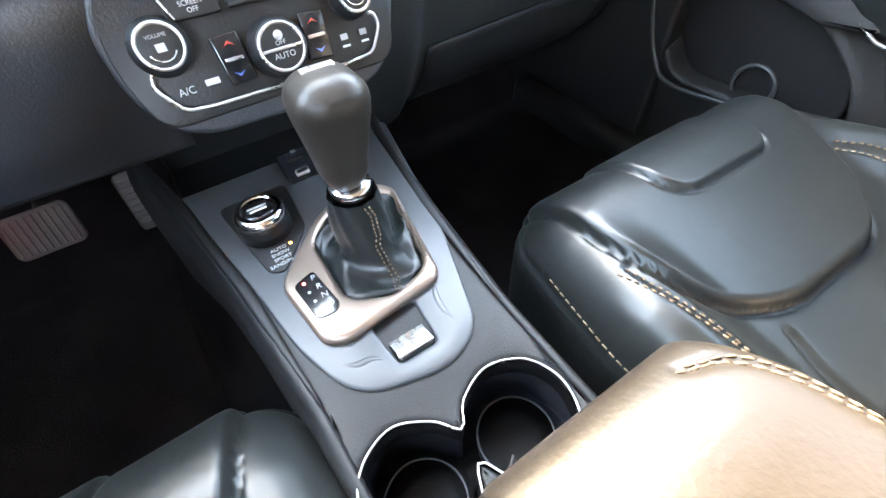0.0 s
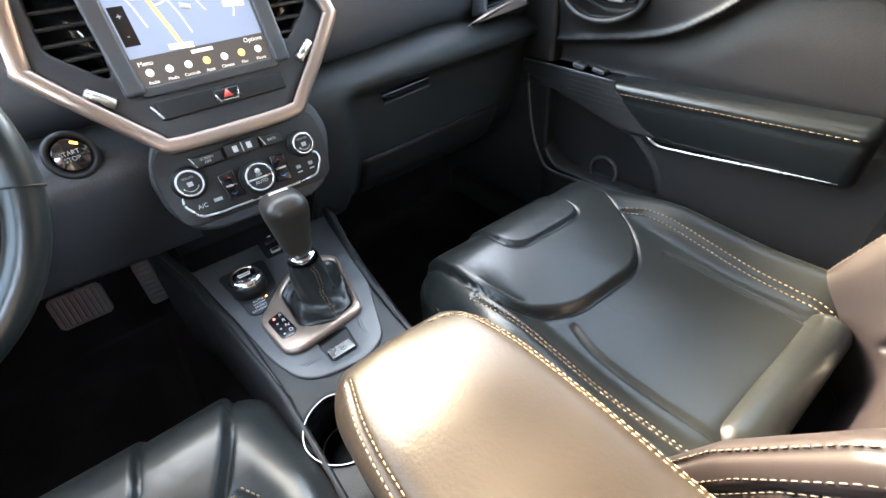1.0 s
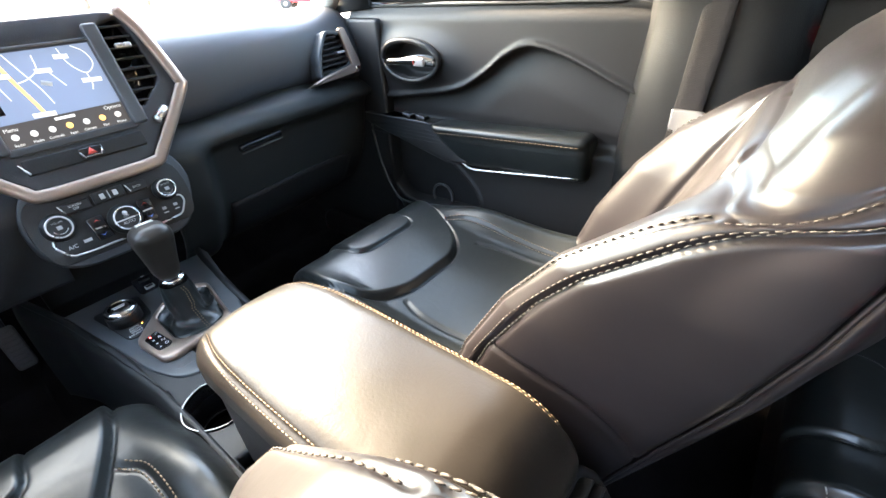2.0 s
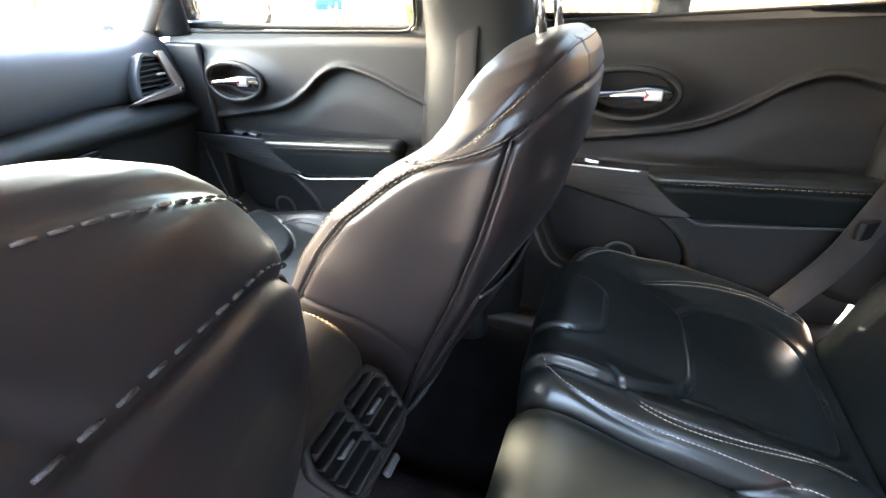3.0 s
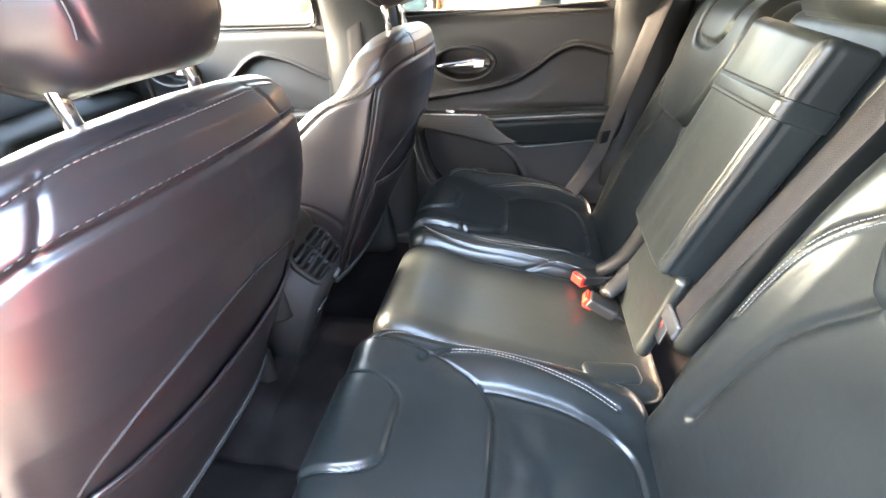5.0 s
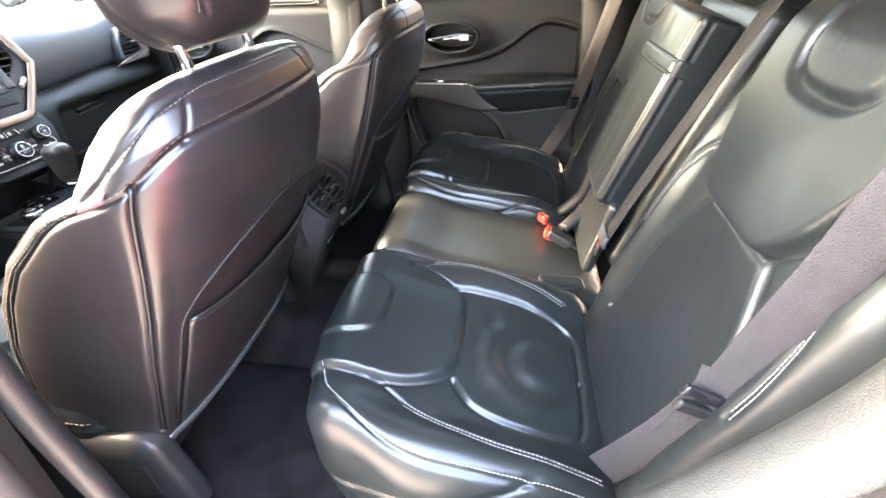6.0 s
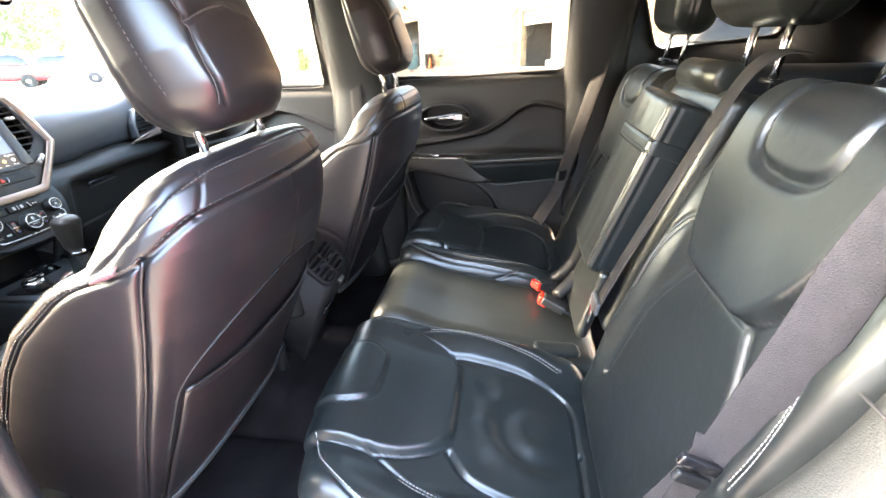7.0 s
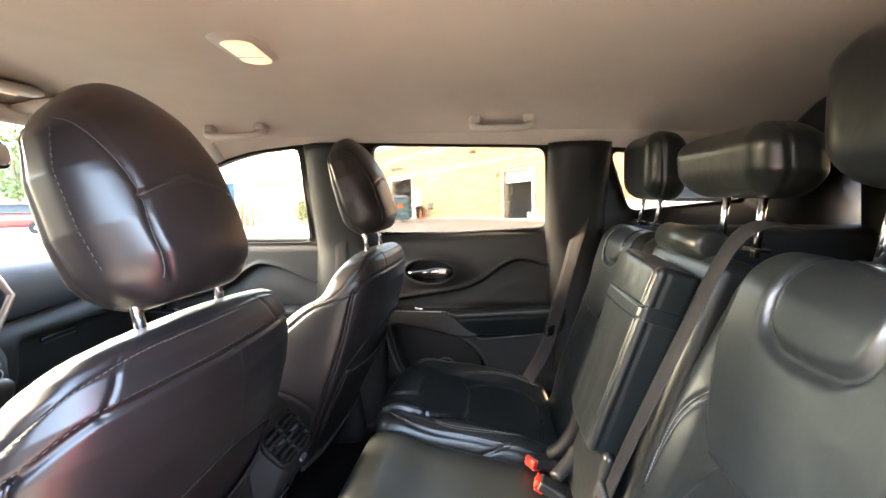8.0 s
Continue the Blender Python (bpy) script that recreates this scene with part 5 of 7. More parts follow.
lb = thing("seat_belt", "dark seat belt by the open rear door with a steel guide", "seat belt", "rear seat belts")
belt(lb, [(-0.56, -0.93, 0.70), (-0.575, -0.961, 0.785), (-0.575, -0.984, 0.89), (-0.578, -1.019, 1.055), (-0.58, -1.033, 1.128), (-0.60, -1.07, 1.28), (-0.615, -1.10, 1.42)], 0.047, facing=(-0.85, 0.5, 0.2))
belt(lb, [(-0.55, -0.90, 0.66), (-0.565, -0.945, 0.77), (-0.574, -0.975, 0.865), (-0.570, -0.98, 0.90)], 0.047, facing=(-0.85, 0.5, 0.2))
for off, mat, lab in ((0.0, gloss_black, "black metal belt tongue"), (-0.022, plastic, "black plastic belt stop")):
    gm = frame_at((-0.580, -0.970 + off * -0.3, 0.872 + off), (0.1, -0.9, -0.42), (0, -0.42, 0.9))
    part("belt_guide", moved(rbox(0.036 if off == 0 else 0.029, 0.008, 0.005, 0.004, (4, 2, 1), 3), gm), mat, lb, lab)
cb = thing("seat_belt", "grey middle seat belt running up beside the armrest", "seat belt", "rear seat belts")
belt(cb, [(-0.135, -0.945, 0.80), (-0.145, -0.975, 0.90), (-0.165, -1.035, 1.08), (-0.18, -1.085, 1.22), (-0.19, -1.12, 1.262), (-0.195, -1.16, 1.262)], 0.05, facing=(0.1, 1, 0.35))
part("tongue", moved(rbox(0.030, 0.004, 0.014, 0.004, (3, 1, 2), 3), pose(-0.134, -0.937, 0.792, 10)), plastic_grey, cb, "grey belt tongue")
part("tongue_plate", moved(rbox(0.013, 0.0015, 0.02, 0.001, (2, 1, 2), 2), pose(-0.125, -0.932, 0.765, 10)), chrome, cb, "steel tongue plate")
rb_ = thing("seat_belt", "dark seat belt beside the rear passenger door", "seat belt", "rear seat belts")
belt(rb_, [(0.615, -0.86, 0.66), (0.63, -0.92, 0.77), (0.638, -0.948, 0.86), (0.655, -1.01, 1.10), (0.668, -1.045, 1.24), (0.665, -1.06, 1.40)], 0.048, facing=(-0.8, 0.6, 0.1))
part("tongue", moved(rbox(0.006, 0.028, 0.018, 0.004, (1, 3, 2), 3), pose(0.630, -0.945, 0.845, 0, 0, 40)), plastic, rb_, "black belt tongue")
fb = thing("seat_belt", "dark front passenger belt hanging on the centre pillar", "seat belt", "front seat belts")
belt(fb, [(0.655, -0.20, 1.42), (0.672, -0.195, 1.20), (0.675, -0.185, 1.0), (0.665, -0.17, 0.75)], 0.047, facing=(-1, 0.1, 0))
part("tongue", moved(rbox(0.005, 0.026, 0.02, 0.004, (1, 3, 2), 3), pose(0.668, -0.185, 0.955)), satin, fb, "steel belt tongue")


# ---- dashboard ----
def letters(txt, size, m, mat, parent, name="lettering"):
    """Raised lettering in the built-in font, laid on the frame m."""
    cu = bpy.data.curves.new(name, "FONT")
    cu.body, cu.size, cu.align_x, cu.align_y, cu.extrude = txt, size, "CENTER", "CENTER", 0.00015
    tmp = bpy.data.objects.new(name, cu)
    me = bpy.data.meshes.new_from_object(tmp)
    bpy.data.objects.remove(tmp)
    me.materials.clear()
    me.materials.append(mat)
    me.transform(m)
    ob = new(name, me)
    ob.parent = parent
    return ob


def on(m, geo, x=0.0, y=0.0, z=0.0, rz=0.0):
    return moved(geo, m @ pose(x, y, z, 0, 0, rz))


dash = thing("dashboard", "dark dashboard with soft upper pad and deep lower panel", "dashboard")


def pad_low(x):
    return 0.962 + 0.018 * math.exp(-((x - 0.45) / 0.16) ** 2) - 0.01 * max(0, (abs(x) - 0.6) / 0.1)


def dash_top(x, v):
    zl = pad_low(x)
    prof = spline([(0.675, zl), (0.655, zl + 0.012), (0.652, zl + 0.05), (0.668, zl + 0.105), (0.71, 1.108), (0.80, 1.118), (1.0, 1.10), (1.26, 1.065)], 40)
    i = v * 39
    a, b = prof[int(i)], prof[min(39, int(i) + 1)]
    y, z = a + (b - a) * (i - int(i))
    return (x, y + 0.025 * (x / 0.7) ** 4 * (1 - v), z)


part("upper_pad", thick(patch(dash_top, np.linspace(-0.71, 0.70, 60), np.linspace(0, 1, 60)), 0.012), plastic_dash, dash, "soft grained slate-grey upper pad")


def dash_low(x, v):
    zl = pad_low(x)
    prof = spline([(0.69, zl - 0.003), (0.645, zl - 0.006), (0.605, zl - 0.022), (0.585, zl - 0.05), (0.59, 0.86), (0.615, 0.76), (0.68, 0.65), (0.78, 0.60), (0.95, 0.60)], 40)
    i = v * 39
    a, b = prof[int(i)], prof[min(39, int(i) + 1)]
    y, z = a + (b - a) * (i - int(i))
    k = smooth((x - 0.17) / 0.06)
    y += 0.05 * float(k) * float(smooth((0.925 - z) / 0.03)) + 0.03 * (x / 0.7) ** 4
    return (x, y, z)


# The passenger side takes a darker plastic, for the shade in its recess.
part("lower_panel", thick(patch(dash_low, np.linspace(0.10, 0.70, 60), np.linspace(0, 1, 50), flip=False), 0.01), plastic_panel, dash, "dark lower dash panel")
part("lower_panel", thick(patch(lambda x, v: dash_low(x, v * 0.41), np.linspace(-0.71, -0.10, 40), np.linspace(0, 1, 40), flip=False), 0.01), plastic_dash, dash, "dark lower dash panel")


def glovebox(u, v):
    x = 0.235 + 0.40 * u
    p = np.array(dash_low(x, 0.42 + 0.33 * v))
    return (p[0], p[1] - 0.006, p[2])


gb = part("glovebox_door", thick(patch(glovebox, np.linspace(0, 1, 24), np.linspace(0, 1, 16)), 0.006), plastic, dash, "dark glovebox lid")
part("glovebox_latch", moved(rbox(0.058, 0.006, 0.008, 0.005, (6, 1, 1), 3), frame_at((0.335, 0.632, 0.885), (1, 0.05, 0.05), (0, 0.9, 0.3))), gloss_black, gb, "black recessed latch")
part("latch_edge", moved(rbox(0.056, 0.0015, 0.0015, 0.001, (4, 1, 1), 2), frame_at((0.335, 0.626, 0.874), (1, 0.05, 0.05), (0, 0.9, 0.3))), plastic_silver, gb, "thin grey latch edge")


def vent(parent, m, outline, slats, name="air_vent"):
    """A black vent box with its slats, drawn in the plane of m (z towards the cabin)."""
    v = part(name, moved(prism(outline, -0.03, -0.024), m), gloss_black, parent, "black air vent")
    poly = np.array(outline)
    y0, y1 = poly[:, 1].min(), poly[:, 1].max()
    for k in range(slats):
        y = y0 + (k + 0.6) * (y1 - y0) / slats
        xs = [a[0] + (y - a[1]) * (b[0] - a[0]) / (b[1] - a[1]) for a, b in zip(outline, outline[1:] + outline[:1]) if (a[1] - y) * (b[1] - y) < 0]
        if len(xs) >= 2:
            part("slat", moved(rbox((max(xs) - min(xs)) / 2, 0.002, 0.009, 0.0015, (2, 1, 1), 2), m @ pose((max(xs) + min(xs)) / 2, y, -0.010, 18)), plastic, v)
    return v


# passenger end vent with a champagne surround
pv = frame_at((0.598, 0.632, 1.024), (1, 0.18, 0), (0, 0.22, 0.97))
vo = rounded([(-0.075, -0.035), (0.035, -0.022), (0.045, 0.045), (-0.015, 0.055), (-0.055, 0.01)], 0.012)
v_out = rounded([(-0.14, -0.050), (0.058, -0.048), (0.075, -0.03), (0.052, 0.062), (0.028, 0.062), (0.040, -0.026), (-0.07, -0.036)], 0.006)
part("vent_trim", moved(prism(v_out, 0.0, 0.010, 0.003), pv), champagne, dash, "champagne trim round the side vent")
part("vent_surround", moved(prism(rounded([(-0.085, -0.042), (0.04, -0.028), (0.052, 0.052), (-0.018, 0.064), (-0.065, 0.014)], 0.012), -0.03, 0.004, 0.002, [vo]), pv), plastic_dash, dash, "dark vent surround")
vent(dash, pv, vo, 7)
part("vent_wheel", on(pv, rbox(0.008, 0.005, 0.004, 0.003, (2, 1, 1), 3), 0.055, -0.038, 0.010), chrome, dash, "small chrome thumb wheel")
part("vent_tab", on(pv, rbox(0.014, 0.003, 0.005, 0.002, (2, 1, 1), 2), 0.012, 0.008, 0.006), satin, dash, "silver vent tab")

# centre stack
stack = thing("centre_stack", "centre stack with touch screen, air vents and climate knobs", "centre console")
SM = frame_at((0.003, 0.59, 0.98), (1, 0, 0), (0, 0.37, 0.93))
hexa = [(-0.088, -0.050), (0.088, -0.050), (0.192, 0.062), (0.172, 0.160), (0.150, 0.205), (-0.150, 0.205), (-0.172, 0.160), (-0.192, 0.062)]
vl = rounded([(-0.165, 0.085), (-0.115, 0.040), (-0.108, 0.085), (-0.110, 0.180), (-0.148, 0.190), (-0.158, 0.150)], 0.01)
vr = [(-x, y) for x, y in reversed(vl)]
scr_hole = rounded([(-0.090, 0.020), (0.090, 0.020), (0.094, 0.160), (-0.094, 0.160)], 0.006)
part("body", moved(prism(rounded(hexa, 0.02), -0.10, 0.0, 0.006, [vl, vr, scr_hole]), SM), plastic_dash, stack, "dark grey hexagonal housing")
ring = spline([(-0.150, 0.205, 0.006), (-0.172, 0.160, 0.006), (-0.193, 0.075, 0.006), (-0.188, 0.055, 0.006), (-0.105, -0.040, 0.006), (-0.085, -0.054, 0.006), (0.0, -0.056, 0.006), (0.085, -0.054, 0.006),
               (0.105, -0.040, 0.006), (0.188, 0.055, 0.006), (0.193, 0.075, 0.006), (0.172, 0.160, 0.006), (0.150, 0.205, 0.006)], 120)
part("champagne_trim", moved(tube(ring, 0.0105, 10, flat=0.55, up=(0, 0, 1)), SM), champagne, stack, "satin champagne trim in a wide U")
for o, s in ((vl, -1), (vr, 1)):
    vv = vent(stack, SM, o, 8)
    part("vent_tab", on(SM, rbox(0.013, 0.004, 0.006, 0.002, (2, 1, 1), 2), s * 0.135, 0.145, 0.0), satin, vv, "silver vent tab")
    wh = part("vent_wheel", moved(tube(np.array([(-0.017, 0, 0), (-0.015, 0, 0), (0.015, 0, 0), (0.017, 0, 0)]), [0.004, 0.007, 0.007, 0.004], 14), SM @ pose(s * 0.136, 0.022, 0.003, 0, 0, s * 38)), satin, stack, "ribbed silver thumb wheel")
part("vent_bar", on(SM, rbox(0.012, 0.085, 0.008, 0.005, (2, 6, 1), 3), -0.099, 0.10, 0.002), plastic_silver, stack, "slim grey bar beside the screen")
part("vent_bar", on(SM, rbox(0.012, 0.085, 0.008, 0.005, (2, 6, 1), 3), 0.099, 0.10, 0.002), plastic_silver, stack, "slim grey bar beside the screen")
part("screen_frame", on(SM, prism(rounded([(-0.094, 0.010), (0.094, 0.010), (0.098, 0.165), (-0.098, 0.165)], 0.008), -0.004, 0.005, 0.002,
                                  [rounded([(-0.086, 0.022), (0.086, 0.022), (0.089, 0.158), (-0.089, 0.158)], 0.004)])), plastic_grey, stack, "dark grey screen frame")
scr = part("screen", on(SM, box(-0.088, 0.088, 0.020, 0.160, -0.004, -0.001, 0.001)), screen_dark, stack, "lit touch screen showing a map")
part("map_area", on(SM, box(-0.086, 0.086, 0.058, 0.158, -0.001, -0.0004, 0.0002)), screen_map, scr, "dark blue map")


def flat_line(pts, w, mat, name, z=0.0002):
    line = np.array([(x, y, z) for x, y in spline(pts, 24)])
    return part(name, moved(tube(line, w, 6, flat=0.12, up=(0, 0, 1)), SM), mat, scr)


flat_line([(-0.044, 0.155), (-0.036, 0.12), (-0.026, 0.085), (-0.020, 0.062)], 0.0026, screen_road, "map_route")
for pts in ([(-0.075, 0.148), (-0.068, 0.138), (-0.058, 0.120), (-0.05, 0.09)], [(-0.068, 0.138), (-0.06, 0.143), (-0.062, 0.155)], [(-0.030, 0.156), (-0.020, 0.13), (-0.008, 0.10), (-0.002, 0.075)],
            [(-0.036, 0.112), (-0.018, 0.116), (0.0, 0.128), (0.004, 0.15)], [(0.012, 0.125), (0.02, 0.11), (0.026, 0.098)], [(0.040, 0.155), (0.045, 0.13), (0.062, 0.112), (0.078, 0.125), (0.074, 0.145), (0.06, 0.156)],
            [(0.062, 0.112), (0.062, 0.095), (0.058, 0.085)]):
    flat_line(pts, 0.0008, screen_pale, "map_road")
for x, y, w in ((-0.045, 0.125, 0.010), (-0.022, 0.062, 0.015), (0.008, 0.125, 0.011), (0.040, 0.142, 0.010), (0.064, 0.100, 0.014)):
    part("street_label", on(SM, rbox(w, 0.0035, 0.0004, 0.0003, (1, 1, 1), 1), x, y, 0.0006, -4), screen_pale, scr, "blank pale street label")
part("map_arrow", on(SM, rbox(0.007, 0.0035, 0.0006, 0.0004, (1, 1, 1), 1), 0.003, 0.106, 0.0008, -20), mark_white, scr)
part("zoom_keys", on(SM, box(-0.084, -0.066, 0.072, 0.118, 0.0, 0.0008, 0.0003)), gloss_black, scr, "dark zoom keys")
letters("+", 0.012, SM @ pose(-0.075, 0.106, 0.0012), mark_white, scr)
letters("-", 0.012, SM @ pose(-0.075, 0.084, 0.0012), mark_white, scr)
letters("Menu", 0.008, SM @ pose(-0.072, 0.050, 0.0004), screen_pale, scr)
letters("Options", 0.008, SM @ pose(0.070, 0.052, 0.0004), screen_pale, scr)
part("street_name", on(SM, rbox(0.014, 0.0022, 0.0003, 0.0002, (1, 1, 1), 1), 0.0, 0.052, 0.0003), screen_pale, scr, "pale bar in place of a street name")
for k, nm in enumerate(("Radio", "Media", "Controls", "Apps", "Climate", "Nav", "Phone")):
    x = -0.072 + k * 0.024
    letters(nm, 0.0055, SM @ pose(x, 0.0265, 0.0004), screen_pale, scr)
    part("screen_icon", moved(lathe([(0.0035, 0), (0.0048, 0.0002), (0.0048, 0.0005), (0.0035, 0.0006)], 16), SM @ pose(x, 0.0385, 0.0)), screen_pale if k not in (3, 5) else screen_road, scr)
part("button_bar", on(SM, rbox(0.088, 0.0125, 0.004, 0.003, (8, 2, 1), 3), 0.003, -0.009, 0.001), plastic, stack, "dark blank bar below the screen")
part("bar_edge", on(SM, rbox(0.0015, 0.010, 0.002, 0.001, (1, 1, 1), 2), -0.086, -0.010, 0.005, 25), satin, stack, "bright edge mark")
hz = part("hazard_button", on(SM, rbox(0.018, 0.008, 0.004, 0.003, (3, 1, 1), 3), 0.006, -0.009, 0.003), gloss_black, stack, "black hazard light button")
part("hazard_mark", on(SM, prism([(-0.007, -0.005), (0.007, -0.005), (0.0, 0.006)], 0, 0.0006), 0.006, -0.008, 0.0070), mark_red, hz, "red triangle")
part("hazard_edge", moved(tube(np.array([(-0.016, 0.002, 0), (-0.012, -0.0075, 0), (0.012, -0.0075, 0), (0.016, 0.002, 0)]), 0.0009, 6), SM @ pose(0.006, -0.009, 0.007)), satin, hz, "thin bright outline")

# climate panel
CM = frame_at((-0.003, 0.548, 0.872), (1, 0, 0), (0, 0.36, 0.933))
cl_out = rounded([(-0.112, -0.052), (0.112, -0.052), (0.124, 0.0), (0.118, 0.050), (0.090, 0.066), (-0.090, 0.066), (-0.118, 0.050), (-0.124, 0.0)], 0.02)
shield = rounded([(-0.076, -0.066), (0.070, -0.070), (0.100, -0.058), (0.118, -0.031), (0.136, 0.020), (0.128, 0.06), (0.105, 0.085), (-0.092, 0.085), (-0.112, 0.063), (-0.128, 0.029), (-0.125, -0.02), (-0.106, -0.054)], 0.02)
part("climate_body", moved(prism(shield, -0.16, -0.003, 0.005), CM), plastic_dash, stack, "dark shield-shaped lower housing")
cl = part("climate_panel", moved(prism(cl_out, -0.006, -0.0005, 0.002), CM), plastic, stack, "dark climate control panel")
for x, y, r, words in ((-0.085, 0.010, 0.0175, "VOLUME"), (0.082, 0.012, 0.0155, "BROWSE"), (0.003, -0.013, 0.020, "AUTO")):
    K = CM @ pose(x, y, 0.002)
    kb = part("knob", moved(lathe([(r * 1.32, 0), (r * 1.30, 0.004), (r * 1.15, 0.006), (r * 1.12, 0.016), (r * 1.05, 0.0185), (r * 0.9, 0.019)], 40), K), plastic, cl, "black rotary knob")
    part("knob_ring", moved(tube(np.array([(r * 0.95 * math.cos(a), r * 0.95 * math.sin(a), 0.0185) for a in np.linspace(0, 2 * math.pi, 48, endpoint=False)]), 0.0015, 8, closed=True), K), satin, kb, "chrome ring")
    part("knob_face", moved(lathe([(r * 0.86, 0.017), (r * 0.86, 0.0185), (r * 0.8, 0.0188)], 32), K), gloss_black, kb, "gloss black knob face")
    if words == "AUTO":
        letters(words, 0.0068, K @ pose(0, -0.0068, 0.0190, 0, 0, 0), mark_white, kb)
        letters("OFF", 0.0052, K @ pose(0, 0.0035, 0.0190), mark_white, kb)
        part("knob_bar", moved(rbox(r * 0.86, 0.0012, 0.001, 0.0006, (2, 1, 1), 2), K @ pose(0, -0.001, 0.019)), satin, kb, "bright bar across the knob")
        part("fan_mark", moved(lathe([(0.0005, 0), (0.004, 0.0002), (0.004, 0.0004)], 12), K @ pose(0, 0.0095, 0.0188)), mark_white, kb)
    else:
        letters(words, 0.0040, K @ pose(0, 0.0075, 0.0190), mark_dim, kb)
        part("knob_mark", moved(rbox(0.0036, 0.0030, 0.0003, 0.0002, (1, 1, 1), 1), K @ pose(0, -0.001, 0.0190)), mark_dim, kb)
        part("knob_inner_ring", moved(tube(np.array([(r * 0.62 * math.cos(a), r * 0.62 * math.sin(a), 0.0188) for a in np.linspace(3.6, 5.8, 20)]), 0.0006, 6), K), satin, kb)


def strip(pts):
    return moved(tube(np.array([(x, y, 0.004) for x, y in pts]), 0.0016, 8), CM)


st1 = rounded([(-0.045, -0.006), (-0.101, -0.006), (-0.104, -0.018), (-0.090, -0.040), (-0.060, -0.043)], 0.008)
part("chrome_outline", strip(resample(np.array(st1)[6:-6], 40)), satin, cl, "thin chrome outline")
part("chrome_outline", strip([(-0.084, -0.0405), (-0.06, -0.0425), (0.0, -0.0432), (0.06, -0.0425), (0.085, -0.0405)]), satin, cl, "thin chrome outline")
part("chrome_outline", strip(resample(np.array([(-x, y) for x, y in st1])[6:-6], 40)), satin, cl, "thin chrome outline")
for s in (-1, 1):
    tb = part("temperature_rocker", on(CM, rbox(0.012, 0.020, 0.003, 0.002, (2, 3, 1), 2), s * 0.038 + 0.002, -0.012, 0.002, -s * 4), gloss_black, cl, "black temperature rocker")
    part("warm_mark", on(CM, prism([(-0.005, -0.002), (0, 0.0025), (0.005, -0.002), (0, 0.0002)], 0, 0.0005), s * 0.038 + 0.002, 0.0, 0.0052), mark_red, tb, "red up arrow")
    part("rocker_bar", on(CM, rbox(0.008, 0.0014, 0.0008, 0.0005, (1, 1, 1), 2), s * 0.038 + 0.002, -0.012, 0.0055), satin, tb, "bright bar")
    part("cool_mark", on(CM, prism([(-0.005, 0.002), (0, -0.0002), (0.005, 0.002), (0, -0.0025)], 0, 0.0005), s * 0.038 + 0.002, -0.024, 0.0052), mark_blue, tb, "blue down arrow")
letters("A/C", 0.0085, CM @ pose(-0.082, -0.026, 0.0025), mark_white, cl)
part("button_mark", on(CM, rbox(0.006, 0.0025, 0.0004, 0.0003, (1, 1, 1), 1), -0.060, -0.024, 0.0025), mark_white, cl)
for x in (0.066, 0.086):
    part("defrost_mark", on(CM, rbox(0.0036, 0.0026, 0.0004, 0.0003, (1, 1, 1), 1), x, -0.020, 0.0025), mark_dim, cl)
    part("defrost_mark", on(CM, rbox(0.0040, 0.001, 0.0004, 0.0003, (1, 1, 1), 1), x, -0.028, 0.0025), mark_white, cl)
for x, w, t in ((-0.050, 0.021, "SCREEN\nOFF"), (0.044, 0.016, "BACK")):
    k = part("panel_key", on(CM, rbox(w, 0.0085, 0.003, 0.002, (2, 1, 1), 2), x, 0.032, 0.003), plastic, cl, "dark key")
    letters(t, 0.0052, CM @ pose(x, 0.032, 0.0063), mark_white, k)
    part("key_edge", on(CM, rbox(0.0008, 0.008, 0.001, 0.0005, (1, 1, 1), 2), x - w + 0.002, 0.033, 0.006, 20), satin, k, "bright key edge")
k = part("panel_key", on(CM, rbox(0.024, 0.0095, 0.003, 0.002, (2, 1, 1), 2), 0.0, 0.034, 0.003), plastic, cl, "dark double key")
for x in (-0.010, 0.010):
    part("key_mark", on(CM, rbox(0.0035, 0.0045, 0.0004, 0.0003, (1, 1, 1), 1), x, 0.034, 0.0062), mark_white, k)
part("key_bar", on(CM, rbox(0.0007, 0.007, 0.0006, 0.0004, (1, 1, 1), 1), 0.0, 0.034, 0.0062), mark_white, k)

# starter button and steering wheel
sb = thing("start_button", "round black engine start button with amber light", "button")
BM = frame_at((-0.192, 0.590, 0.948), (1, 0.1, 0), (0, 0.3, 0.95))
part("button_rim", moved(lathe([(0.030, -0.02), (0.030, 0.002), (0.026, 0.006), (0.0225, 0.004), (0.022, 0.0)], 36), BM), plastic, sb, "grey rim")
part("button_face", moved(lathe([(0.0215, -0.004), (0.0215, 0.003), (0.018, 0.005)], 32), BM), gloss_black, sb, "black face")
letters("START\nSTOP", 0.0075, BM @ pose(-0.001, -0.001, 0.0053), mark_dim, sb)
part("amber_light", moved(rbox(0.004, 0.0015, 0.0005, 0.0004, (1, 1, 1), 1), BM @ pose(0.009, 0.013, 0.0048, 0, 0, -30)), led_amber, sb, "amber light")

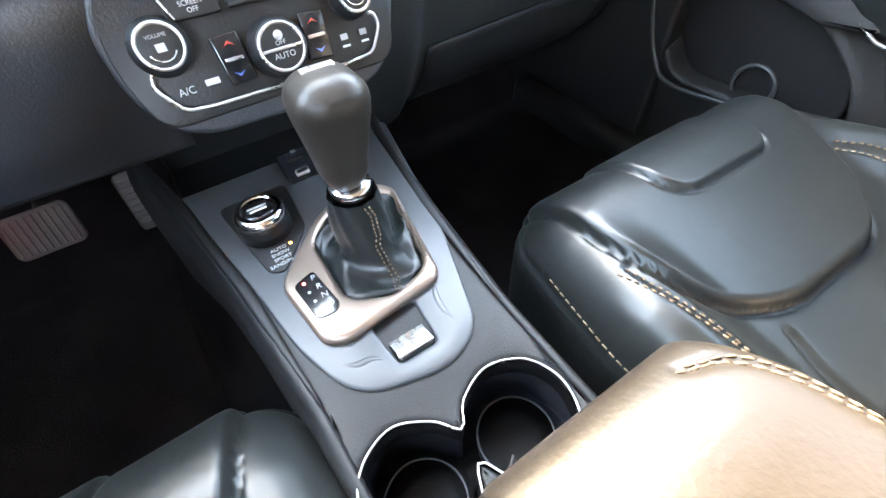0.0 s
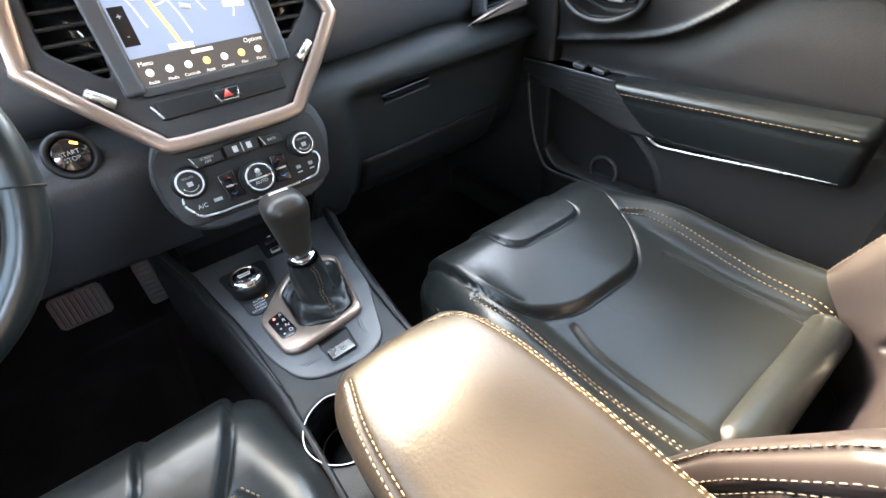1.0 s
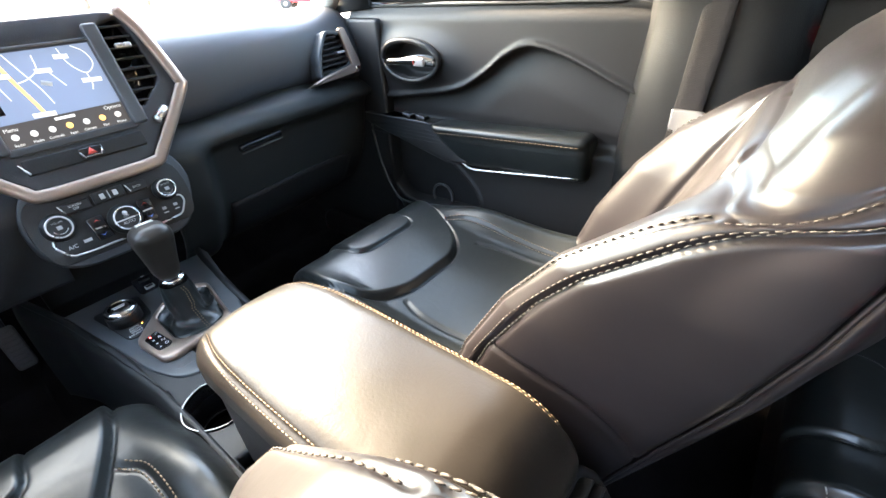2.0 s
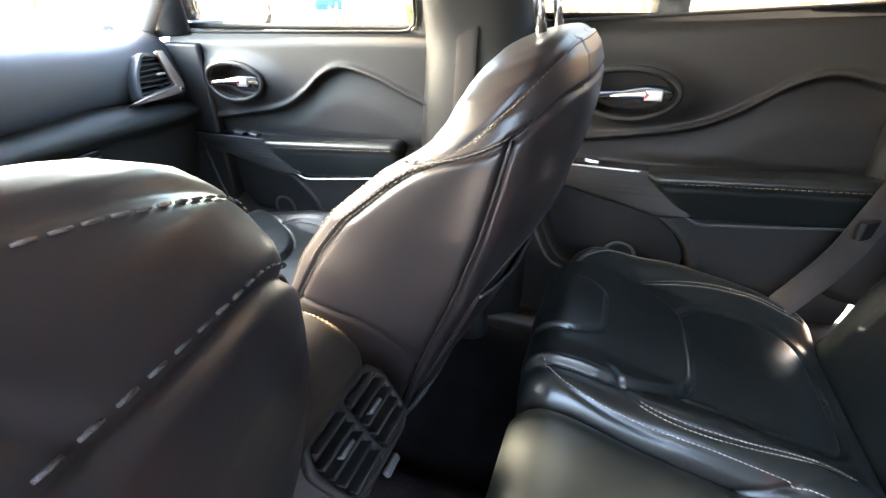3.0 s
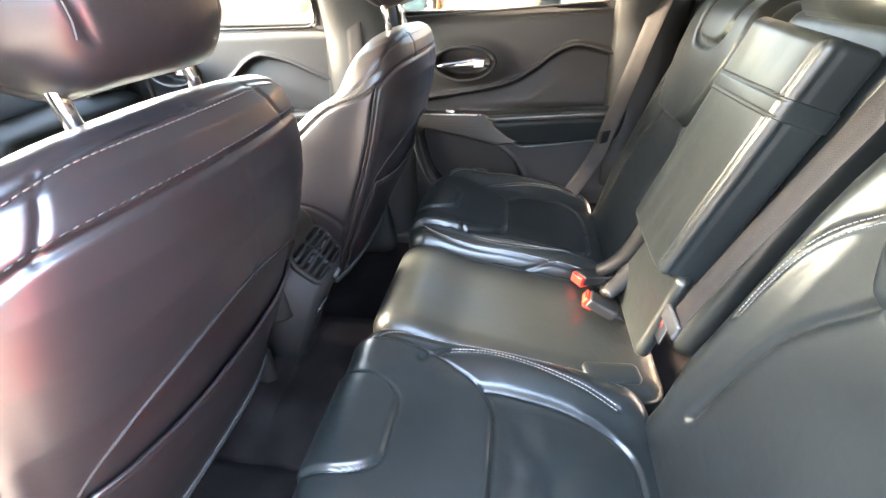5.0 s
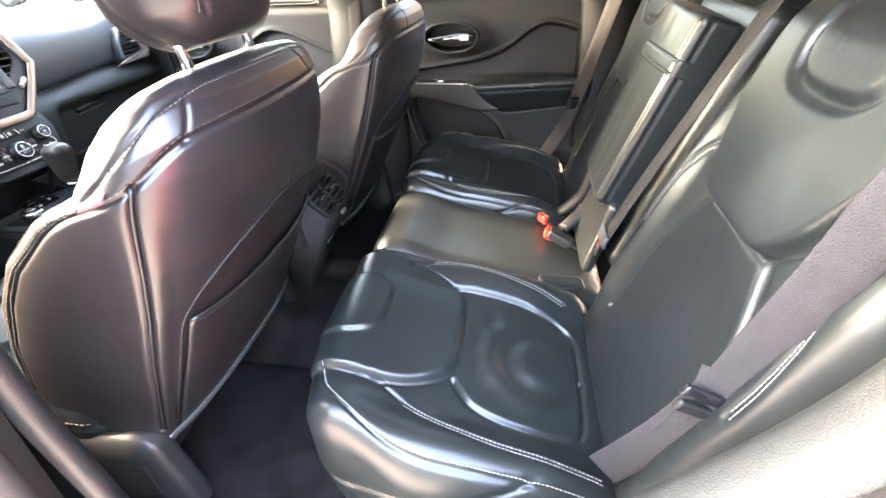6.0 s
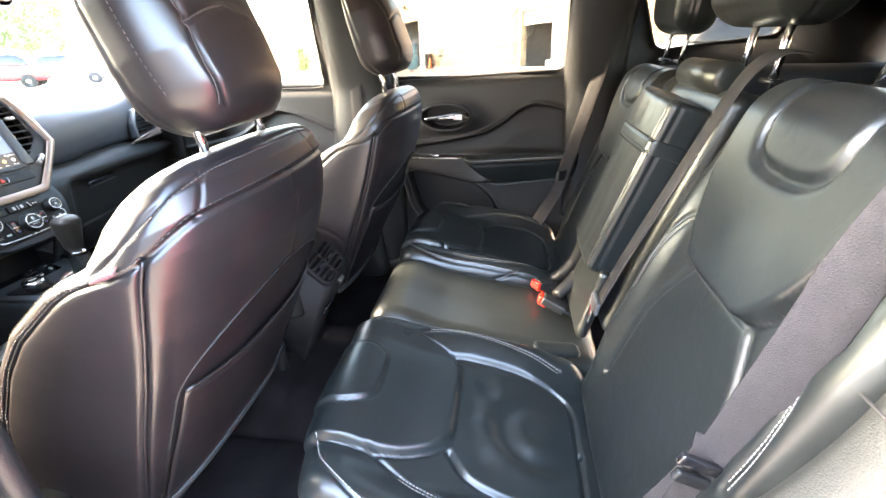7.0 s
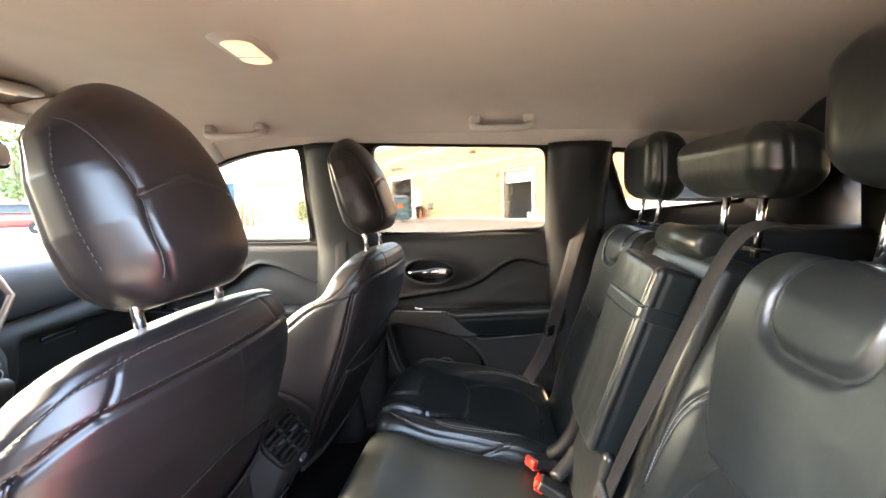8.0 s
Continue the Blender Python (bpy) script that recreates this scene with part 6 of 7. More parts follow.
wheel = thing("steering_wheel", "black leather steering wheel with spokes", "steering wheel")
WM = frame_at((-0.397, 0.405, 1.035), (1, 0, 0), (0, 0.42, 0.907))
rimc = np.array([(0.185 * math.cos(a), 0.180 * math.sin(a), 0) for a in np.linspace(0, 2 * math.pi, 96, endpoint=False)])
rim = part("rim", moved(tube(rimc, 0.0165, 14, closed=True), WM), leather, wheel, "black leather rim")
for a in (-12, 168):
    part("rim_seam", moved(tube(np.array([(0.185 + 0.0172 * math.cos(b), 0, 0.0172 * math.sin(b)) for b in np.linspace(0, 2 * math.pi, 20, endpoint=False)]), 0.0010, 5, closed=True), WM @ pose(0, 0, 0, 0, 0, a)), rubber, rim, "seam across the rim")
part("hub", moved(rbox(0.085, 0.065, 0.03, (0.05, 0.05, 0.02), (4, 4, 2), 5), WM @ pose(0, 0, -0.01)), plastic, wheel, "black hub pad")
for a in (0, 180, 270):
    part("spoke", moved(rbox(0.055, 0.022, 0.010, 0.008, (3, 2, 1), 3), WM @ pose(0, 0, -0.008, 0, 0, a) @ pose(0.125, 0, 0)), plastic_grey, wheel, "grey spoke")
part("column", moved(tube(np.array([(0, 0, -0.03), (0, 0, -0.3)]), 0.045, 16), WM), plastic, wheel, "black steering column")

# ---- centre console ----
con = thing("console", "dark centre console with grey top plate and cup holders", "console")
CX = -0.018


def half_w(y):
    return float(np.interp(y, [-0.30, 0.10, 0.20, 0.30, 0.45, 0.60, 0.75], [0.088, 0.090, 0.090, 0.0925, 0.108, 0.130, 0.165]))


def skirt(s):
    def f(y, v):
        h = half_w(y)
        prof = spline([(h - 0.004, 0.690), (h + 0.004, 0.680), (h + 0.012, 0.64), (h + 0.016, 0.55), (h + 0.018, 0.38)], 20)
        i = v * 19
        a, b = prof[int(i)], prof[min(19, int(i) + 1)]
        x, z = a + (b - a) * (i - int(i))
        return (CX + s * x, y, z)

    return patch(f, np.linspace(0.0, 0.80, 50), np.linspace(0, 1, 20), flip=(s > 0))


for s in (-1, 1):
    part("side_panel", thick(skirt(s), 0.006), plastic, con, "dark grained side panel")
cup = spline([(0.020, 0.252), (0.052, 0.238), (0.064, 0.206), (0.050, 0.172), (0.018, 0.160), (-0.014, 0.172), (-0.030, 0.196), (-0.046, 0.170), (-0.076, 0.158), (-0.106, 0.175), (-0.118, 0.208), (-0.104, 0.240), (-0.072, 0.254),
              (-0.042, 0.240), (-0.026, 0.222), (-0.012, 0.240)], 90, closed=True)[:-1]
left_edge = [(CX - half_w(y), y) for y in np.linspace(0.62, 0.10, 14)]
right_edge = [(CX + half_w(y), y) for y in np.linspace(0.10, 0.62, 14)]
part("top", prism(left_edge + right_edge, 0.665, 0.690, 0.006, [[tuple(p) for p in cup[::-1]]]), plastic, con, "grained dark console top")
wall = [(x, y, z) for z in (0.689, 0.66, 0.63, 0.615, 0.612) for x, y in (cup if z > 0.62 else cup * np.array([0.97, 0.97]) + np.array([-0.001, 0.006]))]
n = len(cup)
cupF = [(i * n + j, i * n + (j + 1) % n, (i + 1) * n + (j + 1) % n, (i + 1) * n + j) for i in range(4) for j in range(n)]
well = part("cup_well", (np.array(wall), cupF), gloss_black, con, "deep black cup holder well")
part("cup_rim", tube(np.array([(x, y, 0.6905) for x, y in cup]), 0.0010, 8, closed=True), satin, well, "thin bright rim line")
part("well_floor", prism([tuple(p) for p in cup], 0.606, 0.6125), rubber, well, "ribbed rubber base")
for cx_, cy_ in ((0.020, 0.206), (-0.073, 0.206)):
    part("well_ring", moved(tube(np.array([(0.034 * math.cos(a), 0.034 * math.sin(a), 0) for a in np.linspace(0, 2 * math.pi, 40, endpoint=False)]), 0.0010, 6, closed=True), pose(cx_, cy_, 0.637)), plastic_grey, well, "inner ring of the well")
    part("well_mat", moved(lathe([(0.033, 0.0), (0.033, 0.003), (0.02, 0.004), (0.002, 0.004)], 32), pose(cx_, cy_, 0.6125)), rubber, well, "round rubber mat")
part("card_divider", moved(rbox(0.022, 0.0015, 0.025, 0.001, (2, 1, 2), 2), pose(-0.018, 0.176, 0.645, 0, 0, 38)), plastic, well, "thin divider")
plate_o = rounded([(-0.150, 0.625), (-0.119, 0.470), (-0.104, 0.350), (-0.080, 0.287), (-0.003, 0.268), (0.038, 0.286), (0.083, 0.412), (0.104, 0.510), (0.130, 0.625)], [0.01, 0.05, 0.03, 0.04, 0.03, 0.04, 0.05, 0.04, 0.01])
boot_hole = rounded([(-0.046, 0.455), (-0.047, 0.372), (-0.008, 0.352), (0.034, 0.366), (0.057, 0.476), (0.040, 0.494), (-0.020, 0.484)], 0.014)
epb_hole = rounded([(-0.042, 0.346), (0.005, 0.343), (0.0, 0.294), (-0.038, 0.294)], 0.006)
plate = part("top_plate", prism(plate_o, 0.684, 0.6945, 0.003, [epb_hole]), plastic_silver, con, "smooth mid-grey plate")
for s in (-1, 1):
    rail = np.array([(CX + s * (half_w(y) - 0.003), y, 0.693 + 0.02 * max(0, y - 0.55)) for y in np.linspace(0.30, 0.79, 30)])
    part("edge_rail", tube(rail, np.interp(rail[:, 1], [0.30, 0.42, 0.79], [0.0008, 0.0060, 0.0070]), 10, flat=0.5), plastic, con, "dark raised edge rail")
bez_o = rounded([(-0.093, 0.424), (-0.084, 0.346), (-0.066, 0.335), (0.034, 0.347), (0.042, 0.356), (0.066, 0.486), (0.050, 0.506), (0.0, 0.508), (-0.030, 0.490), (-0.050, 0.470)], 0.014)
part("gear_bezel", prism(bez_o, 0.694, 0.7045, 0.005, [boot_hole]), champagne, con, "satin champagne gear surround")
gp = part("gear_panel", prism(rounded([(-0.083, 0.414), (-0.060, 0.422), (-0.054, 0.372), (-0.060, 0.365), (-0.078, 0.366)], 0.006), 0.7035, 0.7056, 0.0008), gloss_black, con, "black gear letter panel")
for k, ch in enumerate("PRND"):
    letters(ch, 0.0088, pose(-0.0635 + 0.0008 * k, 0.4125 - 0.0122 * k, 0.7058, 0, 0, -8), mark_white, gp)
    part("gear_light", moved(lathe([(0.0016, 0), (0.0016, 0.0004), (0.001, 0.0006)], 10), pose(-0.0735 + 0.0006 * k, 0.4105 - 0.0122 * k, 0.7055)), led_red if k == 0 else mark_white, gp)
part("brake_switch_bed", box(-0.040, 0.003, 0.293, 0.346, 0.674, 0.680), gloss_black, con, "black recess")
eb = part("parking_brake_switch", moved(rbox(0.0185, 0.0125, 0.006, (0.004, 0.004, 0.004), (3, 3, 1), 4), pose(-0.0195, 0.3065, 0.6885, -12)), gloss_black, con, "glossy parking brake switch")
part("switch_edge", moved(rbox(0.0172, 0.0105, 0.0012, 0.001, (2, 2, 1), 2), pose(-0.0195, 0.3070, 0.6942, -12)), satin, eb, "satin metal switch face")
letters("P", 0.0045, pose(-0.0165, 0.3045, 0.6962, -12), gloss_black, eb)
part("switch_ring", moved(tube(np.array([(0.0036 * math.cos(a), 0.0036 * math.sin(a), 0) for a in np.linspace(0, 2 * math.pi, 24, endpoint=False)]), 0.0004, 5, closed=True), pose(-0.0165, 0.3045, 0.6960, -12)), gloss_black, eb)
for pts in ([(0.036, 0.355), (0.026, 0.338), (0.022, 0.318), (0.026, 0.300)], [(-0.080, 0.322), (-0.068, 0.314), (-0.056, 0.312), (-0.046, 0.304)]):
    line = np.array([(x, y, 0.6943) for x, y in spline(pts, 24)])
    part("finger_groove", tube(line, 0.0003 + 0.0030 * np.sin(np.linspace(0, math.pi, 24)), 8, flat=0.28), plastic_silver, con, "shallow curved finger groove")
dp = part("dial_plate", prism(rounded([(-0.114, 0.575), (-0.096, 0.452), (-0.082, 0.444), (-0.040, 0.492), (-0.034, 0.575)], 0.012), 0.694, 0.697, 0.0012), plastic, con, "dark drive mode plate")
DM = pose(-0.077, 0.512, 0.697)
dl = part("drive_mode_dial", moved(lathe([(0.0275, 0), (0.027, 0.016), (0.0255, 0.020)], 40), DM), plastic, con, "black rotary dial")
part("dial_ring", moved(lathe([(0.0265, 0.018), (0.0262, 0.026), (0.0225, 0.030), (0.0185, 0.0305), (0.0180, 0.028)], 40), DM), chrome, dl, "chrome dial ring")
part("dial_face", moved(lathe([(0.0182, 0.022), (0.0182, 0.0292), (0.010, 0.0298)], 32), DM), gloss_black, dl, "black dial face")
part("dial_lettering", moved(rbox(0.010, 0.0015, 0.0004, 0.0003, (1, 1, 1), 1), DM @ pose(0, 0.003, 0.0298)), mark_white, dl, "pale bar in place of a trade name")
part("dial_lettering", moved(rbox(0.009, 0.0015, 0.0004, 0.0003, (1, 1, 1), 1), DM @ pose(0, -0.002, 0.0298)), mark_white, dl, "pale bar in place of a trade name")
for k, w in enumerate(("AUTO", "SNOW", "SPORT", "SAND/MUD")):
    letters(w, 0.0062, pose(-0.077, 0.4765 - 0.0072 * k, 0.6973), mark_white, dp)
part("mode_light", moved(lathe([(0.0016, 0), (0.0016, 0.0006), (0.001, 0.0008)], 10), pose(-0.0635, 0.4775, 0.697)), led_amber, dp, "amber light")
part("cubby", box(-0.15, 0.135, 0.60, 0.79, 0.640, 0.655), rubber, con, "dark storage cubby floor")
part("cubby_wall", box(-0.150, 0.130, 0.62, 0.632, 0.655, 0.69), plastic, con, "cubby front wall")
part("cubby_back", box(-0.15, 0.135, 0.75, 0.77, 0.65, 0.84), plastic, con, "cubby back wall")
up = part("socket_panel", moved(rbox(0.040, 0.028, 0.004, 0.003, (4, 3, 1), 3), pose(0.012, 0.588, 0.6965, 18)), gloss_black, con, "black socket panel")
part("usb_socket", moved(rbox(0.0085, 0.0045, 0.003, 0.002, (2, 1, 1), 2), pose(-0.008, 0.580, 0.6985, 18)), satin, up, "silver socket rim")
part("usb_slot", moved(rbox(0.0065, 0.0028, 0.003, 0.001, (2, 1, 1), 2), pose(-0.008, 0.580, 0.6991, 18)), rubber, up, "dark slot")
part("card_slot", moved(rbox(0.010, 0.002, 0.003, 0.001, (2, 1, 1), 2), pose(-0.008, 0.600, 0.7045, 18)), rubber, up, "card slot")
letters("SD", 0.0055, pose(-0.006, 0.608, 0.7110, 18), mark_white, up)
letters("AUX", 0.005, pose(0.030, 0.600, 0.7085, 18), mark_white, up)
part("aux_socket", moved(lathe([(0.005, 0), (0.005, 0.003), (0.003, 0.0032)], 16), pose(0.030, 0.586, 0.7, 18)), satin, up, "round socket")

# gear lever
lever = thing("gear_lever", "black leather gear lever with stitched gaiter", "gear lever")


def boot_ring(k):
    base = resample(np.array(boot_hole + boot_hole[:1]), 65)[:-1]
    mid = base.mean(0)
    cx0, cy0 = -0.002, 0.425
    t = k / 13
    s = [1.0, 0.97, 0.90, 0.80, 0.68, 0.57, 0.50, 0.46, 0.44, 0.43, 0.41, 0.39, 0.37, 0.35][k]
    z = [0.7025, 0.7010, 0.6995, 0.6995, 0.7015, 0.705, 0.714, 0.724, 0.734, 0.744, 0.752, 0.760, 0.767, 0.774][k]
    out = []
    for i, p in enumerate(base):
        d = p - mid
        a = math.atan2(d[1], d[0])
        rr = 0.0225 if k > 8 else None
        w = smooth((k - 3) / 6.0)
        circ = np.array([math.cos(a), math.sin(a)]) * (0.030 - 0.0010 * max(0, k - 6))
        q = (1 - w) * d * s + w * circ
        fold = 1 + 0.07 * math.sin(5 * a + k * 0.5) * math.sin(math.pi * min(1, t * 1.5)) + 0.03 * math.sin(11 * a + k)
        c = (1 - w) * mid + w * np.array([cx0, cy0])
        out.append((c[0] + q[0] * fold, c[1] + q[1] * fold, z + 0.004 * math.sin(3 * a + k) * (0 < k < 8)))
    return out


rings = [boot_ring(k) for k in range(14)]
nb = len(rings[0])
bootV = np.array([p for r in rings for p in r])
bootF = [(i * nb + j, i * nb + (j + 1) % nb, (i + 1) * nb + (j + 1) % nb, (i + 1) * nb + j) for i in range(13) for j in range(nb)]
bt = part("gaiter", (bootV, bootF), leather, lever, "soft black leather gaiter in folds")
seam = [np.array(rings[k]).mean(0) * 0 + np.array(rings[k])[int(np.argmin(np.array(rings[k])[:, 1] + 0.35 * np.abs(np.array(rings[k])[:, 0] - 0.004)))] for k in range(1, 14)]
seam = spline(np.array(seam), 90)
for off in (-0.0022, 0.0022):
    part("stitching", join(*[tube(seam[i:i + 3] + np.array([off, -0.0012, 0.0006]), 0.0008, 5) for i in range(0, 86, 4)]), thread, bt, "tan twin stitching")
part("collar", moved(lathe([(0.0185, 0), (0.0195, 0.003), (0.0195, 0.008), (0.0185, 0.010)], 32), pose(-0.002, 0.425, 0.774)), chrome, lever, "chrome collar")


def knob_shape(P, N):
    Q = P.copy()
    u = (P[:, 2] + 0.054) / 0.108
    Q[:, 0] *= np.interp(u, [0, 0.3, 0.7, 0.9, 1], [0.60, 0.72, 0.95, 1.0, 0.95])
    Q[:, 1] *= np.interp(u, [0, 0.3, 0.7, 0.9, 1], [0.60, 0.74, 0.98, 1.04, 0.95])
    Q[:, 1] -= 0.008 * u * u
    return Q


part("knob", moved(rbox(0.030, 0.032, 0.054, (0.024, 0.024, 0.024), (6, 6, 14), 7, knob_shape), pose(-0.004, 0.428, 0.834)), leather_lid, lever, "smooth black leather knob")
part("knob_cap", moved(rbox(0.013, 0.0035, 0.0015, 0.0012, (4, 2, 1), 3), pose(-0.004, 0.428, 0.8872)), satin, lever, "satin metal cap on the knob")

# padded lid of the console


LID_SEAMS = [spline([(0.036, 0.200), (0.060, 0.185), (0.074, 0.13), (0.078, 0.04), (0.078, -0.19)], 60), spline([(-0.060, 0.190), (-0.074, 0.13), (-0.078, 0.04), (-0.078, -0.19)], 60)]


def lid_deform(P, N):
    Q = P.copy()
    Q[:, 0] *= np.interp(P[:, 1], [-0.21, 0.02, 0.12, 0.17, 0.21], [1.0, 1.0, 0.99, 0.96, 0.90])
    Q[:, 2] -= 0.016 * smooth((P[:, 1] - 0.08) / 0.14) ** 1.5 * (N[:, 2] > -0.2)
    Q[:, 2] -= 0.022 * smooth((-0.13 - P[:, 1]) / 0.09) * (N[:, 2] > -0.2)
    up = np.clip(N[:, 2], 0, 1)
    Q[:, 2] += up * 0.011 * (1 - (P[:, 0] / 0.085) ** 2)
    d = sum(groove(l, 0.0028, 0.0022)(Q[:, :2]) for l in LID_SEAMS) * up
    d = d + 0.0012 * up * np.array([noise.noise((p[0] * 14, p[1] * 14, 2)) for p in P])
    return Q + N * d[:, None]


lg = rbox(0.088, 0.215, 0.034, (0.030, 0.055, 0.024), (60, 120, 4), 12, lid_deform)
LM = pose(-0.006, -0.056, 0.838)
lc = part("lid", moved(lg, LM), leather_lid, con, "padded dark leather armrest lid")
for line in LID_SEAMS:
    for d in (-0.0032, 0.0032):
        part("stitching", moved(sew(lg, [line + np.array([d, 0])], 2, 1, 0.0045, 0.0015, 0.00055), LM), thread, lc, "tan stitching")
part("bin", moved(rbox(0.080, 0.195, 0.085, (0.025, 0.05, 0.02), (4, 8, 4), 5), pose(-0.006, -0.055, 0.735)), plastic, con, "dark storage bin under the lid")

# rear end of the console with vents
def console_end():
    """The rear end in side view: a slanted vent face over a foot that falls away forwards."""
    side = rounded([(-0.10, 0.806), (-0.262, 0.808), (-0.318, 0.742), (-0.317, 0.722), (-0.262, 0.61), (-0.215, 0.50), (-0.205, 0.455), (-0.10, 0.455)], [0.01, 0.02, 0.014, 0.02, 0.06, 0.04, 0.01, 0.01])
    V, F = prism(side, -0.082, 0.082, 0.014)
    k = np.interp(V[:, 1], [0.45, 0.60, 0.74, 0.81], [0.62, 0.80, 1.0, 0.95])
    return np.stack([0.004 + V[:, 2] * k * 0.92, V[:, 0], V[:, 1]], 1), F


RM = frame_at((0.006, -0.289, 0.774), (1, 0, 0), (0, 0.65, 0.76))
part("rear_body", console_end(), rubber, con, "dark moulded console end")
rv_o = rounded([(-0.060, 0.046), (0.062, 0.046), (0.076, 0.020), (0.066, -0.036), (0.045, -0.046), (-0.045, -0.046), (-0.066, -0.036), (-0.076, 0.020)], 0.010)
rvh = [rounded([(-0.056, 0.037), (-0.005, 0.037), (-0.005, -0.036), (-0.046, -0.036), (-0.058, -0.028), (-0.066, 0.016)], 0.008), rounded([(0.056, 0.037), (0.066, 0.016), (0.058, -0.028), (0.046, -0.036), (0.005, -0.036), (0.005, 0.037)], 0.008)]
part("vent_frame", moved(prism(rv_o, 0.0, 0.012, 0.004, rvh), RM), rubber, con, "dark rear vent frame")
for o in rvh:
    vent(con, RM @ pose(0, 0, 0.020), o, 5)
    part("vent_tab", on(RM, rbox(0.012, 0.003, 0.005, 0.002, (2, 1, 1), 2), 0.03 if o is rvh[1] else -0.03, 0.004, 0.012), plastic_silver, con, "small grey vent tab")
part("vent_wheel", on(RM, rbox(0.014, 0.005, 0.004, 0.003, (3, 1, 1), 3), 0.0, -0.056, 0.006), plastic_silver, con, "small ribbed thumb wheel")
part("socket_cap", moved(rbox(0.022, 0.012, 0.004, 0.003, (3, 1, 1), 3), frame_at((-0.010, -0.288, 0.655), (1, 0, 0), (0, -0.44, 0.90))), gloss_black, con, "black socket cover")

# pedals
bp = thing("brake_pedal", "black ribbed rubber brake pedal", "pedal")
PM = frame_at((-0.352, 0.855, 0.572), (1, 0, 0), (0, 0.45, 0.89))
part("pad", moved(rbox(0.047, 0.034, 0.007, (0.012, 0.012, 0.005), (4, 3, 1), 3), PM), pedal_lit, bp, "rubber pad")
for k in range(9):
    part("rib", on(PM, rbox(0.0022, 0.029, 0.0022, 0.0018, (1, 3, 1), 2), -0.038 + 0.0095 * k, 0, 0.0075), pedal_lit, bp)
part("arm", tube(spline([(-0.345, 0.862, 0.58), (-0.335, 0.93, 0.63), (-0.33, 0.95, 0.75), (-0.33, 0.93, 0.86)], 20), 0.009, 8), plastic, bp, "steel arm")
ap = thing("accelerator_pedal", "narrow black ribbed accelerator pedal", "pedal")
AM = frame_at((-0.237, 0.945, 0.505), (1, 0.0, 0), (0, 0.35, 0.93))
part("pad", moved(rbox(0.020, 0.055, 0.006, (0.008, 0.012, 0.004), (2, 4, 1), 3), AM), pedal_lit, ap, "rubber pad")
for k in range(8):
    part("rib", on(AM, rbox(0.016, 0.0018, 0.002, 0.0015, (2, 1, 1), 2), 0, -0.042 + 0.012 * k, 0.0065), pedal_lit, ap)
part("arm", tube(spline([(-0.237, 0.965, 0.53), (-0.235, 1.02, 0.60), (-0.235, 1.05, 0.78)], 16), 0.008, 8), plastic, ap, "steel arm")

# ---- under the roof ----
dome = thing("dome_lamp", "lit oval roof lamp in a pale surround", "lamp")
DMX = pose(0.035, -0.24, roof_z(0.035, -0.24) - 0.002, 180, 0, 8)
part("lamp_frame", moved(rbox(0.104, 0.054, 0.020, (0.050, 0.050, 0.018), (4, 3, 1), 8), DMX), headliner_plastic, dome, "pale plastic surround")
lens = part("lamp_lens", moved(rbox(0.076, 0.031, 0.006, (0.028, 0.028, 0.005), (4, 3, 1), 6), DMX @ pose(0, 0.004, 0.0165)), lamp_on, dome, "glowing warm ribbed lens")
part("lens_rib", moved(rbox(0.001, 0.028, 0.001, 0.0008, (1, 2, 1), 2), DMX @ pose(0.012, 0.004, 0.0228)), headliner_plastic, dome, "joint between the two lens halves")
oc = thing("overhead_console", "pale overhead console with a lit map lamp", "lamp")
part("housing", moved(rbox(0.09, 0.09, 0.014, (0.04, 0.04, 0.016), (4, 4, 1), 5), pose(0.06, 0.43, roof_z(0.06, 0.43) - 0.008, 192)), headliner_plastic, oc, "pale plastic housing")
part("lamp_lens", moved(rbox(0.03, 0.012, 0.004, 0.0035, (3, 2, 1), 3), pose(0.10, 0.43, roof_z(0.06, 0.43) - 0.021, 192)), lamp_on, oc, "glowing warm lens")


def grab(y0, y1, label):
    g = thing("grab_handle", label, "grab handle", "grab handles")
    x, z = 0.550, 1.520
    L = y1 - y0
    line = spline([(x + 0.012, y0, z + 0.022), (x - 0.005, y0 + 0.004, z + 0.010), (x - 0.024, y0 + 0.024, z - 0.008), (x - 0.030, (y0 + y1) / 2, z - 0.011), (x - 0.024, y1 - 0.024, z - 0.008), (x - 0.005, y1 - 0.004, z + 0.010), (x + 0.012, y1, z + 0.022)], 40)
    part("grip", tube(line, 0.0120, 12, flat=0.95), headliner_plastic, g, "pale plastic grip")
    for y in (y0 + 0.012, y1 - 0.012):
        part("mount", moved(rbox(0.020, 0.019, 0.018, 0.012, (2, 2, 2), 4), pose(x + 0.002, y, z + 0.014, 0, 35)), headliner_plastic, g, "pale plastic mount")
    return g


grab(-0.865, -0.675, "pale fold-down grab handle above the rear door")
grab(0.01, 0.215, "pale fold-down grab handle above the front door")
vis = thing("sun_visor", "folded pale fabric sun visor", "sun visor")
part("pad", moved(rbox(0.20, 0.075, 0.012, (0.03, 0.03, 0.011), (6, 4, 1), 5), pose(0.36, 0.44, roof_z(0.36, 0.44) - 0.02, 172)), headliner, vis, "pale fabric pad")
rvm = thing("rear_view_mirror", "black rear-view mirror on the windscreen", "mirror")
MMX = frame_at((0.055, 0.54, 1.425), (1, -0.12, 0), (0, 0.12, 0.99))
part("housing", moved(rbox(0.122, 0.036, 0.018, (0.025, 0.025, 0.014), (6, 3, 1), 5), MMX), gloss_black, rvm, "black housing")
